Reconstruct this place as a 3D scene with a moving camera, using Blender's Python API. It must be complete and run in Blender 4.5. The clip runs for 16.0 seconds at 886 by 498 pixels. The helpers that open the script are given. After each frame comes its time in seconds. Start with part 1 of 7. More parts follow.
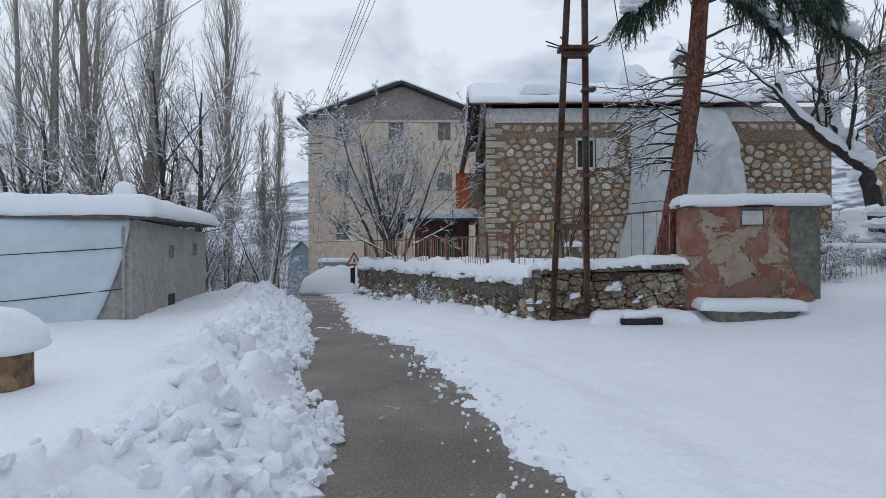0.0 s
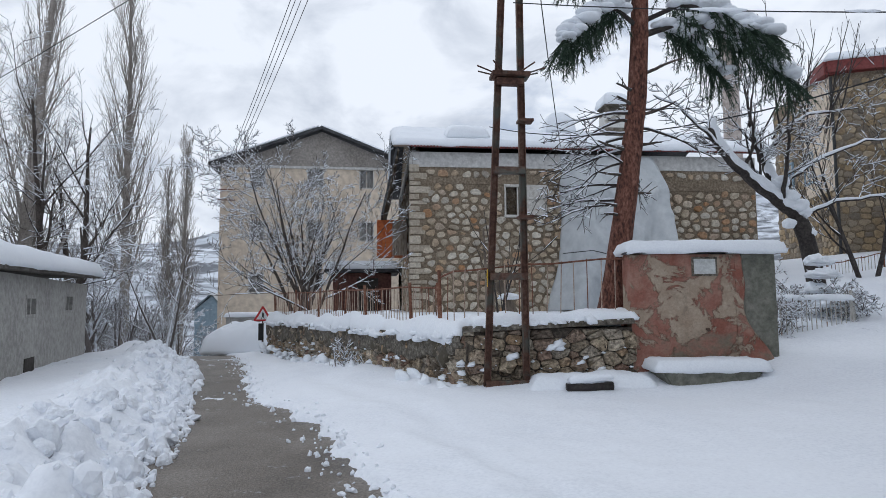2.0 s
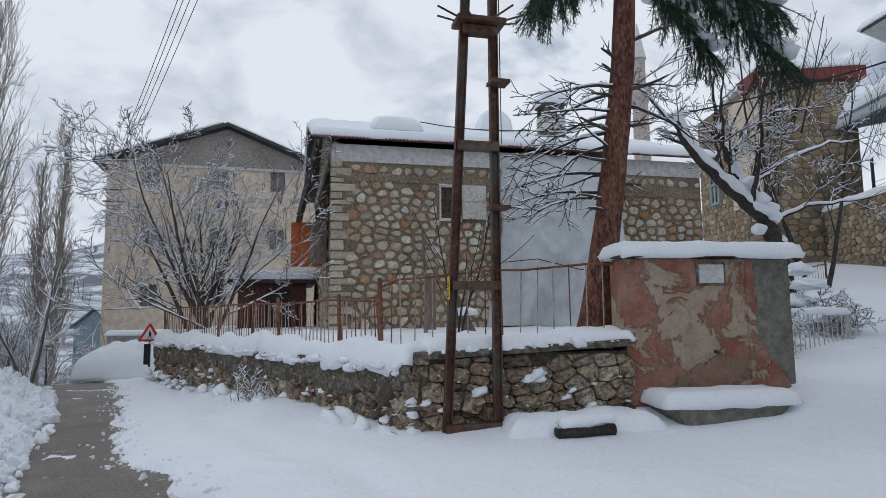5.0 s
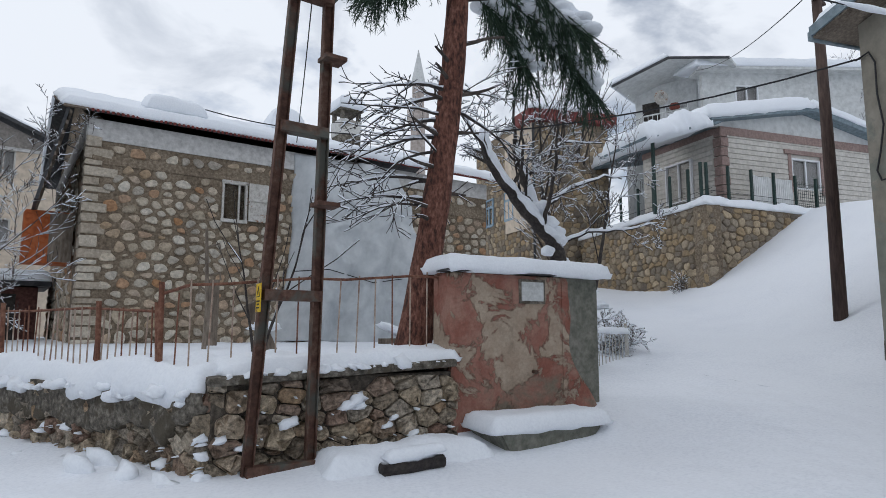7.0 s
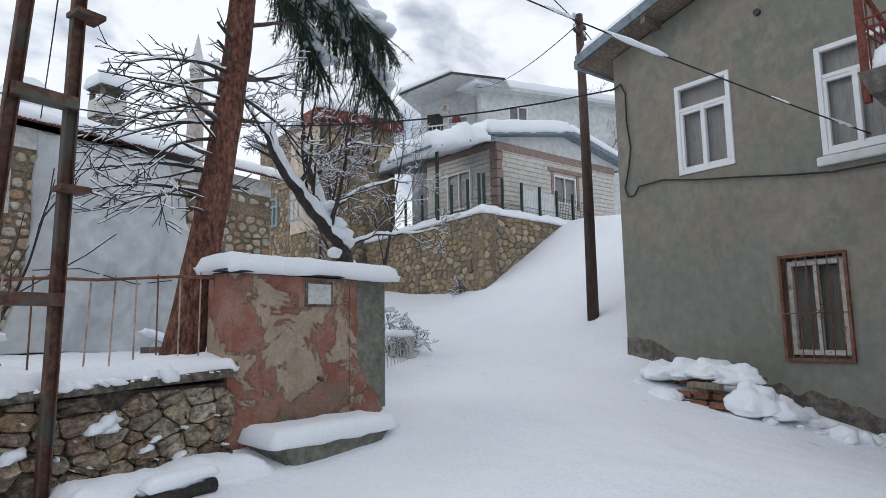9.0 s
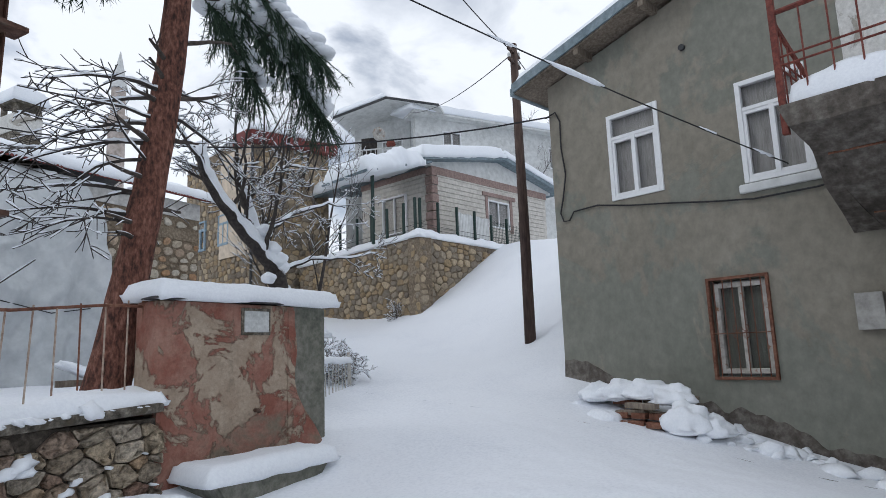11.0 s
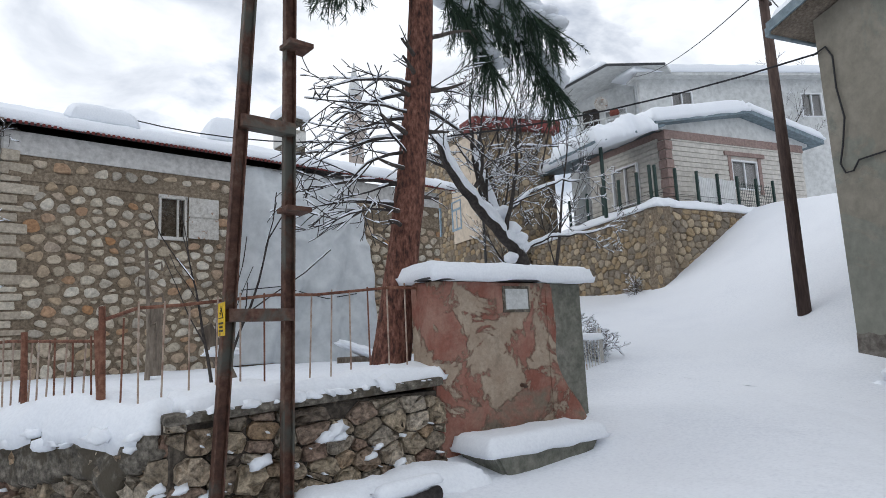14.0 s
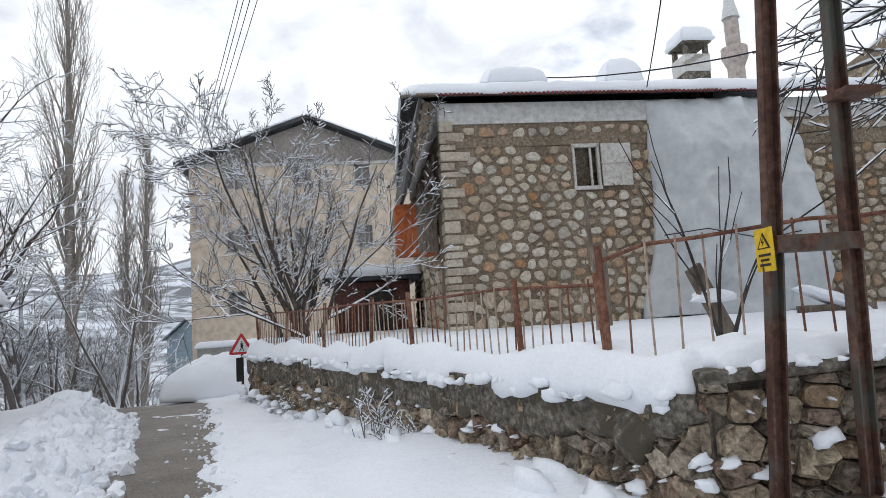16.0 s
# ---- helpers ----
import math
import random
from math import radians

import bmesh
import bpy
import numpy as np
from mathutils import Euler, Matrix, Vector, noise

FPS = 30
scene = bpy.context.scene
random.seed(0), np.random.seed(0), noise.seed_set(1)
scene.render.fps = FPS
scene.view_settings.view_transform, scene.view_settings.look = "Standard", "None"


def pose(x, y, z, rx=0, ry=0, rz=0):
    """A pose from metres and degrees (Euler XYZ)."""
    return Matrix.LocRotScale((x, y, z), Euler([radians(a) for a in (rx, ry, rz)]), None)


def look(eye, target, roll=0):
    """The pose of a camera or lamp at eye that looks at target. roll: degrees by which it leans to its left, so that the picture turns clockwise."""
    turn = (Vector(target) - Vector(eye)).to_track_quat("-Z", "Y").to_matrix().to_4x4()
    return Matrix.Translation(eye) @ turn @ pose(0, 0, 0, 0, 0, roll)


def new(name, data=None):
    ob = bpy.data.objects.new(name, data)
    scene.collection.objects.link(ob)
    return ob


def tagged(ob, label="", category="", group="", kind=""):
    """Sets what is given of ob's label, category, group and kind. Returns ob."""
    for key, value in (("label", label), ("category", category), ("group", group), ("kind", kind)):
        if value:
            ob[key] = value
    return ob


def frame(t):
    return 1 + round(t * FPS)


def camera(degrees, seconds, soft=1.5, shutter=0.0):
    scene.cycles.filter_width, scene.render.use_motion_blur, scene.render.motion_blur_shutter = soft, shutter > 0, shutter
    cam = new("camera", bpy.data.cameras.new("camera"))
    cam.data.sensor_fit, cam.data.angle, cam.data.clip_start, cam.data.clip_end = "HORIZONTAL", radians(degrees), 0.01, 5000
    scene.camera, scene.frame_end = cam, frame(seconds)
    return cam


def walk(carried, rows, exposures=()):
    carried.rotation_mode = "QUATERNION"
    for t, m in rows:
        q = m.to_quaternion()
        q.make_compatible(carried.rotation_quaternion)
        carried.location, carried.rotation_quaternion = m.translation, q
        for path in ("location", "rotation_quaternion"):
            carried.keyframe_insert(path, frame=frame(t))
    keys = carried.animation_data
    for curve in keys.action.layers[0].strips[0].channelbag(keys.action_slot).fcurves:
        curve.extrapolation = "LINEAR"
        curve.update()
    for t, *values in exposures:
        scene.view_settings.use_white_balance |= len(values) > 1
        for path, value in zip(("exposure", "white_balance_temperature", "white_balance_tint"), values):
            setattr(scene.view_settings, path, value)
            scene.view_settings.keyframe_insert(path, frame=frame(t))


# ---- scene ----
cam = camera(70.62, 16.0, soft=0.75)
# seconds, eye (x, y, z), yaw, pitch, lean to the right
PATH = [
    (0.0, 0.019, 1.529, 1.514, 0.85, 0.21, 0.15),
    (0.5, 0.122, 1.993, 1.546, -0.46, 2.73, 0.01),
    (1.0, 0.064, 2.347, 1.527, -7.88, 5.02, -1.57),
    (1.5, 0.055, 2.645, 1.546, -5.85, 4.09, 0.70),
    (2.0, 0.120, 3.131, 1.535, -6.12, 4.97, 0.40),
    (2.5, 0.035, 3.530, 1.561, -10.98, 5.76, -0.13),
    (3.0, 0.056, 3.882, 1.549, -6.70, 5.13, 2.35),
    (3.5, 0.111, 4.262, 1.525, -7.85, 6.58, 0.62),
    (4.0, -0.016, 4.673, 1.595, -11.66, 6.32, 0.77),
    (6.5, -0.000, 6.421, 1.590, -18.98, 6.61, -1.37),
    (7.0, -0.168, 6.591, 1.632, -35.32, 7.17, -0.17),
    (7.5, -0.235, 6.659, 1.646, -41.97, 8.72, -1.43),
    (8.0, -0.174, 6.680, 1.659, -46.04, 8.78, 0.68),
    (8.5, -0.102, 6.743, 1.603, -49.79, 6.83, -0.08),
    (9.0, 0.016, 6.850, 1.645, -55.04, 7.31, 0.94),
    (9.5, -0.049, 6.936, 1.681, -61.08, 9.59, 1.76),
    (12.0, 0.043, 7.003, 1.652, -61.13, 9.15, 2.22),
    (12.5, 0.044, 7.027, 1.646, -57.67, 8.31, 2.77),
    (13.0, 0.060, 7.045, 1.645, -51.93, 9.24, 4.12),
    (13.5, 0.048, 7.137, 1.635, -47.20, 8.25, 2.67),
    (14.0, -0.131, 7.329, 1.658, -40.90, 8.22, 2.76),
    (14.5, -0.299, 7.581, 1.615, -24.25, 6.86, 2.87),
    (15.0, -0.290, 8.022, 1.597, -13.90, 5.84, 1.46),
    (15.5, -0.426, 8.493, 1.564, -11.36, 6.25, 1.47),
    (16.0, -0.618, 8.720, 1.636, -7.37, 5.93, 3.60),
]


def heading(x, y, z, yaw, pitch, lean):
    a, b = radians(yaw), radians(pitch)
    eye = Vector((x, y, z))
    return look(eye, eye + Vector((-math.sin(a) * math.cos(b), math.cos(a) * math.cos(b), math.sin(b))), -lean)


walk(cam, [(r[0], heading(*r[1:])) for r in PATH], exposures=[(0.0, -0.36, 5880, 10), (2.0, -0.2, 6020, 10), (3.0, -0.14, 6050, 10), (4.0, -0.40, 6050, 10), (6.5, -0.4, 6100, 10), (7.2, -0.18, 6130, 10), (9.0, -0.08, 6180, 10), (12.5, -0.08, 6100, 10), (14.5, 0.06, 6300, 10), (16.0, 0.10, 6350, 10)])

# ---- daylight: bright broken cloud, the sun behind it ahead and to the left ----
SUN_UP, SUN_TURN = radians(34), radians(-38)
world = bpy.data.worlds.new("sky")
scene.world = world
world.use_nodes = True
wt = world.node_tree
wt.nodes.clear()


def wn(kind, **sets):
    n = wt.nodes.new(kind)
    for k, v in sets.items():
        n.inputs[k].default_value = v
    return n


sky = wt.nodes.new("ShaderNodeTexSky")
sky.sky_type, sky.sun_disc, sky.sun_elevation, sky.sun_rotation = "NISHITA", False, SUN_UP, SUN_TURN
geo = wt.nodes.new("ShaderNodeTexCoord")
squash = wt.nodes.new("ShaderNodeMapping")
squash.inputs["Scale"].default_value = (1.0, 1.0, 1.9)
squash.inputs["Location"].default_value = (0.35, 0.1, 0.2)
wt.links.new(geo.outputs["Generated"], squash.inputs["Vector"])
big = wn("ShaderNodeTexNoise", Scale=2.3, Detail=9.0, Roughness=0.52, Distortion=0.25)
fine = wn("ShaderNodeTexNoise", Scale=5.2, Detail=9.0, Roughness=0.55, Distortion=0.3)
for n in (big, fine):
    wt.links.new(squash.outputs["Vector"], n.inputs["Vector"])
cover = wt.nodes.new("ShaderNodeValToRGB")
cover.color_ramp.elements[0].position, cover.color_ramp.elements[1].position = 0.33, 0.43
wt.links.new(big.outputs["Fac"], cover.inputs["Fac"])
tone = wt.nodes.new("ShaderNodeValToRGB")
tone.color_ramp.elements[0].position, tone.color_ramp.elements[1].position = 0.30, 0.53
tone.color_ramp.elements[0].color, tone.color_ramp.elements[1].color = (0.66, 0.70, 0.77, 1), (1.08, 1.10, 1.13, 1)
wt.links.new(fine.outputs["Fac"], tone.inputs["Fac"])
clear = wt.nodes.new("ShaderNodeMix")
clear.data_type, clear.blend_type = "RGBA", "MULTIPLY"
clear.inputs["Factor"].default_value = 1.0
wt.links.new(sky.outputs["Color"], clear.inputs[6])
clear.inputs[7].default_value = (0.10, 0.10, 0.10, 1)
mix = wt.nodes.new("ShaderNodeMix")
mix.data_type = "RGBA"
wt.links.new(cover.outputs["Color"], mix.inputs["Factor"])
wt.links.new(clear.outputs[2], mix.inputs[6])
wt.links.new(tone.outputs["Color"], mix.inputs[7])
back = wn("ShaderNodeBackground", Strength=0.95)
wt.links.new(mix.outputs[2], back.inputs["Color"])
wt.links.new(back.outputs["Background"], wt.nodes.new("ShaderNodeOutputWorld").inputs["Surface"])
sun = new("sun", bpy.data.lights.new("sun", "SUN"))
sun.data.energy, sun.data.angle, sun.data.color = 0.32, radians(25), (1.0, 0.96, 0.9)
sun.matrix_world = look((-20, 30, 30), (-20 + 10 * math.sin(-SUN_TURN) * 1.0, 30 - 10 * math.cos(SUN_TURN), 30 - 10 * math.tan(SUN_UP)))

# ---- materials ----


def material(name, colours, rough=0.85, grain=18.0, broad=1.4, bump=0.25, metal=0.0, pieces=False, snow=0.0, spec=0.3, stretch=(1, 1, 1), spots=None, bump_scale=None, blend=0.55, speckle=0.6):
    """A weathered surface: colours spread by broad stains and fine grain, or piece by piece; snow lies on what faces up."""
    m = bpy.data.materials.new(name)
    m.use_nodes = True
    t = m.node_tree
    bsdf = t.nodes["Principled BSDF"]
    bsdf.inputs["Roughness"].default_value, bsdf.inputs["Metallic"].default_value = rough, metal
    bsdf.inputs["Specular IOR Level"].default_value = spec

    def add(kind, links=(), **sets):
        n = t.nodes.new(kind)
        for k, v in sets.items():
            n.inputs[k].default_value = v
        for src, dst in links:
            t.links.new(src, n.inputs[dst])
        return n

    g = add("ShaderNodeNewGeometry")
    place = add("ShaderNodeMapping", [(g.outputs["Position"], "Vector")], Scale=stretch)
    at = place.outputs["Vector"]
    wide = add("ShaderNodeTexNoise", [(at, "Vector")], Scale=broad, Detail=5.0, Roughness=0.6)
    small = add("ShaderNodeTexNoise", [(at, "Vector")], Scale=grain, Detail=5.0, Roughness=0.65)
    mid = add("ShaderNodeMath", [(wide.outputs["Fac"], 0), (small.outputs["Fac"], 1)])
    mid.operation = "ADD"
    if pieces:
        info = add("ShaderNodeObjectInfo")
        both = add("ShaderNodeMath", [(info.outputs["Random"], 0), (g.outputs["Random Per Island"], 1)])
        both.operation = "ADD"
        fract = add("ShaderNodeMath", [(both.outputs[0], 0)])
        fract.operation = "FRACT"
        fac = fract.outputs[0]
    else:
        span = add("ShaderNodeMapRange", [(mid.outputs[0], "Value")])
        span.inputs["From Min"].default_value, span.inputs["From Max"].default_value = 1.0 - blend * 0.5, 1.0 + blend * 0.5
        fac = span.outputs[0]
    ramp = add("ShaderNodeValToRGB", [(fac, "Fac")])
    while len(ramp.color_ramp.elements) < len(colours):
        ramp.color_ramp.elements.new(0.5)
    for i, (e, c) in enumerate(zip(ramp.color_ramp.elements, colours)):
        e.position, e.color = i / max(1, len(colours) - 1), (*c, 1)
    if pieces:
        ramp.color_ramp.interpolation = "LINEAR"
    shade = add("ShaderNodeMapRange", [(small.outputs["Fac"], "Value")])
    for k, v in (("From Min", 0.3), ("From Max", 0.7), ("To Min", 1 - 0.28 * speckle), ("To Max", 1 + 0.2 * speckle)):
        shade.inputs[k].default_value = v
    tint = add("ShaderNodeMix", [(ramp.outputs["Color"], 6), (shade.outputs[0], 7)])
    tint.data_type, tint.blend_type = "RGBA", "MULTIPLY"
    tint.inputs["Factor"].default_value = 1.0
    t.links.new(ramp.outputs["Color"], tint.inputs[6])
    t.links.new(shade.outputs[0], tint.inputs[7])
    colour = tint.outputs[2]
    if spots:
        patch_colour, patch_scale, low, high = spots
        patch = add("ShaderNodeTexNoise", [(at, "Vector")], Scale=patch_scale, Detail=7.0, Roughness=0.62, Distortion=0.6)
        edge = add("ShaderNodeMapRange", [(patch.outputs["Fac"], "Value")])
        edge.inputs["From Min"].default_value, edge.inputs["From Max"].default_value = low, high
        lay = add("ShaderNodeMix")
        lay.data_type = "RGBA"
        t.links.new(edge.outputs[0], lay.inputs["Factor"])
        t.links.new(colour, lay.inputs[6])
        lay.inputs[7].default_value = (*patch_colour, 1)
        colour = lay.outputs[2]
    if snow:
        up = add("ShaderNodeSeparateXYZ", [(g.outputs["Normal"], "Vector")])
        clump = add("ShaderNodeTexNoise", [(g.outputs["Position"], "Vector")], Scale=3.5, Detail=4.0)
        lie = add("ShaderNodeMath", [(up.outputs["Z"], 0), (clump.outputs["Fac"], 1)])
        lie.operation = "ADD"
        cut = add("ShaderNodeMapRange", [(lie.outputs[0], "Value")])
        cut.inputs["From Min"].default_value, cut.inputs["From Max"].default_value = 1.25 - snow, 1.4 - snow
        white = add("ShaderNodeMix")
        white.data_type = "RGBA"
        t.links.new(cut.outputs[0], white.inputs["Factor"])
        t.links.new(colour, white.inputs[6])
        white.inputs[7].default_value = (0.82, 0.85, 0.9, 1)
        colour = white.outputs[2]
    t.links.new(colour, bsdf.inputs["Base Color"])
    if bump:
        b = add("ShaderNodeBump", Strength=min(1.0, bump), Distance=0.02 if bump <= 1 else 0.02 * bump)
        rough_noise = small
        if bump_scale:
            rough_noise = add("ShaderNodeTexNoise", [(at, "Vector")], Scale=bump_scale, Detail=6.0, Roughness=0.65)
        t.links.new(rough_noise.outputs["Fac"], b.inputs["Height"])
        t.links.new(b.outputs["Normal"], bsdf.inputs["Normal"])
    return m


SNOW = material("fresh_snow", [(0.80, 0.83, 0.88), (0.84, 0.87, 0.91), (0.86, 0.885, 0.92)], 0.75, 34, 0.8, 0.15, bump_scale=40, speckle=0.12)
SNOW_GROUND = material("trodden_snow", [(0.76, 0.79, 0.845), (0.83, 0.855, 0.90), (0.85, 0.875, 0.915)], 0.75, 26, 0.5, 0.22, bump_scale=9, speckle=0.12)
DIRTY_SNOW = material("ploughed_snow", [(0.62, 0.64, 0.68), (0.78, 0.81, 0.86), (0.83, 0.86, 0.90)], 0.8, 22, 2.2, 0.4, bump_scale=25, speckle=0.3)
ASPHALT = material("wet_asphalt", [(0.075, 0.06, 0.046), (0.15, 0.125, 0.10), (0.23, 0.20, 0.17)], 0.45, 40, 0.9, 0.8, spec=0.5, spots=((0.5, 0.52, 0.55), 4.0, 0.64, 0.72), speckle=1.2, blend=0.5)
MORTAR = material("old_mortar", [(0.14, 0.108, 0.076), (0.215, 0.17, 0.122), (0.30, 0.245, 0.18)], 0.95, 16, 1.2, 0.9, bump_scale=30, speckle=1.1)
HOUSE_STONE = material("rubble_stone", [(0.34, 0.285, 0.21), (0.50, 0.43, 0.33), (0.60, 0.54, 0.44), (0.40, 0.36, 0.30), (0.64, 0.59, 0.50), (0.42, 0.31, 0.20), (0.56, 0.50, 0.40), (0.40, 0.22, 0.11), (0.48, 0.42, 0.34)], 0.9, 14, 3, 1.5, pieces=True, bump_scale=18, speckle=1.3)
QUOIN_STONE = material("pale_quoin_stone", [(0.36, 0.30, 0.23), (0.54, 0.48, 0.39), (0.44, 0.38, 0.30), (0.60, 0.55, 0.46)], 0.9, 16, 3, 1.2, pieces=True, bump_scale=20, speckle=1.2)
WALL_STONE = material("dark_field_stone", [(0.20, 0.16, 0.125), (0.36, 0.295, 0.215), (0.52, 0.425, 0.305), (0.25, 0.215, 0.175), (0.62, 0.54, 0.43), (0.42, 0.295, 0.185), (0.34, 0.30, 0.245), (0.50, 0.41, 0.30), (0.28, 0.18, 0.135), (0.58, 0.50, 0.39)], 0.9, 19, 5, 3.5, pieces=True, bump_scale=16, speckle=2.6)
TERRACE_STONE = material("ochre_stone", [(0.28, 0.21, 0.13), (0.40, 0.30, 0.18), (0.22, 0.19, 0.15), (0.50, 0.40, 0.27), (0.31, 0.265, 0.205), (0.18, 0.15, 0.12)], 0.9, 12, 2, 1.2, pieces=True, speckle=1.0)
EARTH_MORTAR = material("dark_joint", [(0.055, 0.047, 0.04), (0.10, 0.085, 0.07), (0.17, 0.145, 0.115)], 0.95, 18, 3, 1.0, bump_scale=24, speckle=1.3)
RENDER_CEMENT = material("rough_cement_coat", [(0.085, 0.075, 0.06), (0.165, 0.147, 0.12), (0.26, 0.235, 0.195)], 0.95, 17, 2.2, 2.2, bump_scale=20, speckle=2.0, spots=((0.10, 0.085, 0.062), 3.6, 0.52, 0.58))


def layered(name, under, over, damp, scale, cut, bump=0.8, streak=1.0):
    """Old paint or plaster in two coats: the upper one broken off in crisp flakes, with damp grey-brown patches of its own shape."""
    m = bpy.data.materials.new(name)
    m.use_nodes = True
    t = m.node_tree
    bsdf = t.nodes["Principled BSDF"]
    bsdf.inputs["Roughness"].default_value, bsdf.inputs["Specular IOR Level"].default_value = 0.93, 0.25
    at = t.nodes.new("ShaderNodeNewGeometry").outputs["Position"]
    squash = t.nodes.new("ShaderNodeMapping")
    squash.inputs["Scale"].default_value = (1, 1, streak)
    t.links.new(at, squash.inputs["Vector"])

    def cloud(size, detail=8.0, warp=0.0):
        n = t.nodes.new("ShaderNodeTexNoise")
        n.inputs["Scale"].default_value, n.inputs["Detail"].default_value = size, detail
        n.inputs["Roughness"].default_value, n.inputs["Distortion"].default_value = 0.68, warp
        t.links.new(squash.outputs["Vector"], n.inputs["Vector"])
        return n.outputs["Fac"]

    def step(value, low, high):
        r = t.nodes.new("ShaderNodeMapRange")
        r.inputs["From Min"].default_value, r.inputs["From Max"].default_value = low, high
        t.links.new(value, r.inputs["Value"])
        return r.outputs[0]

    def blend(fac, a, b):
        n = t.nodes.new("ShaderNodeMix")
        n.data_type = "RGBA"
        t.links.new(fac, n.inputs["Factor"])
        for slot, v in ((6, a), (7, b)):
            if isinstance(v, tuple):
                n.inputs[slot].default_value = (*v, 1)
            else:
                t.links.new(v, n.inputs[slot])
        return n.outputs[2]

    mottle = step(cloud(scale * 2.2), 0.35, 0.65)
    grain = step(cloud(scale * 16), 0.3, 0.7)
    flake = step(cloud(scale, 12.0, 0.55), cut, cut + 0.03)
    wet = step(cloud(scale * 0.62, 7.0, 0.4), 0.55, 0.66)
    low = blend(mottle, *under)
    high = blend(step(cloud(scale * 1.4, 6.0, 0.5), 0.40, 0.62), *over)
    colour = blend(wet, blend(flake, low, high), damp)
    dust = t.nodes.new("ShaderNodeMix")
    dust.data_type, dust.blend_type = "RGBA", "MULTIPLY"
    dust.inputs["Factor"].default_value = 1.0
    t.links.new(colour, dust.inputs[6])
    t.links.new(blend(grain, (0.78, 0.78, 0.78), (1.1, 1.1, 1.1)), dust.inputs[7])
    t.links.new(dust.outputs[2], bsdf.inputs["Base Color"])
    heap = t.nodes.new("ShaderNodeMath")
    heap.operation = "MULTIPLY_ADD"
    t.links.new(grain, heap.inputs[0])
    heap.inputs[1].default_value = 0.45
    t.links.new(flake, heap.inputs[2])
    b = t.nodes.new("ShaderNodeBump")
    b.inputs["Strength"].default_value, b.inputs["Distance"].default_value = bump, 0.012
    t.links.new(heap.outputs[0], b.inputs["Height"])
    t.links.new(b.outputs["Normal"], bsdf.inputs["Normal"])
    return m


PINK = layered("peeling_red_plaster", ((0.33, 0.25, 0.185), (0.45, 0.365, 0.28)), ((0.26, 0.105, 0.076), (0.36, 0.205, 0.158)), (0.21, 0.172, 0.13), 1.75, 0.466, 1.0)
MOSSY = material("green_grey_cement", [(0.10, 0.105, 0.085), (0.17, 0.17, 0.14), (0.24, 0.23, 0.20)], 0.95, 10, 1.5, 0.7, bump_scale=20)
GREY_RENDER = layered("grey_house_plaster", ((0.20, 0.205, 0.172), (0.235, 0.235, 0.20)), ((0.245, 0.225, 0.183), (0.285, 0.262, 0.217)), (0.19, 0.18, 0.148), 0.42, 0.49, 0.25, 0.8)
FLAKING_WHITE = layered("flaking_whitewash", ((0.34, 0.32, 0.28), (0.44, 0.42, 0.37)), ((0.60, 0.59, 0.56), (0.68, 0.67, 0.64)), (0.40, 0.37, 0.32), 1.3, 0.42, 0.4)
HUT_RENDER = material("hut_plaster", [(0.30, 0.29, 0.27), (0.37, 0.36, 0.335), (0.42, 0.41, 0.385)], 0.95, 8, 0.7, 0.3, bump_scale=25)
CREAM = material("cream_plaster", [(0.56, 0.47, 0.37), (0.64, 0.545, 0.435), (0.68, 0.585, 0.47)], 0.9, 3, 0.25, 0.1)
PALE_RENDER = material("pale_wall_paint", [(0.52, 0.53, 0.52), (0.62, 0.63, 0.62), (0.68, 0.69, 0.68)], 0.9, 4, 0.5, 0.15, speckle=0.25)
GABLE = material("weathered_gable_boards", [(0.22, 0.20, 0.18), (0.30, 0.275, 0.25), (0.36, 0.33, 0.30)], 0.9, 8, 0.6, 0.3)
WHITE_BAND = material("whitewashed_band", [(0.44, 0.43, 0.41), (0.55, 0.54, 0.52), (0.62, 0.61, 0.59)], 0.9, 7, 0.7, 0.3)
TARP = material("grey_white_tarpaulin", [(0.43, 0.455, 0.47), (0.51, 0.535, 0.55), (0.58, 0.60, 0.61)], 0.5, 4, 0.8, 0.06, spec=0.4, bump_scale=5, speckle=0.1)
TARP_BLUE = material("pale_blue_tarpaulin", [(0.50, 0.58, 0.63), (0.56, 0.64, 0.69), (0.60, 0.68, 0.72)], 0.5, 4, 0.7, 0.06, spec=0.4, bump_scale=5, speckle=0.1)
RUST = material("rusty_paint", [(0.10, 0.045, 0.03), (0.19, 0.085, 0.055), (0.27, 0.15, 0.10)], 0.8, 20, 3, 0.4, metal=0.2)
PALE_RUST = material("pale_rusty_bar", [(0.20, 0.11, 0.08), (0.36, 0.27, 0.21), (0.46, 0.40, 0.34)], 0.8, 14, 4, 0.3)
STEEL = material("brown_rusty_steel", [(0.06, 0.032, 0.024), (0.115, 0.06, 0.043), (0.17, 0.115, 0.085)], 0.7, 15, 2, 0.35, metal=0.3, spots=((0.10, 0.10, 0.085), 2.0, 0.5, 0.6))
RED_RAIL = material("red_painted_steel", [(0.10, 0.028, 0.02), (0.165, 0.042, 0.03), (0.21, 0.07, 0.05)], 0.6, 20, 3, 0.2)
GREEN_POST = material("green_painted_post", [(0.012, 0.03, 0.026), (0.02, 0.045, 0.038), (0.03, 0.055, 0.048)], 0.5, 20, 3, 0.1)
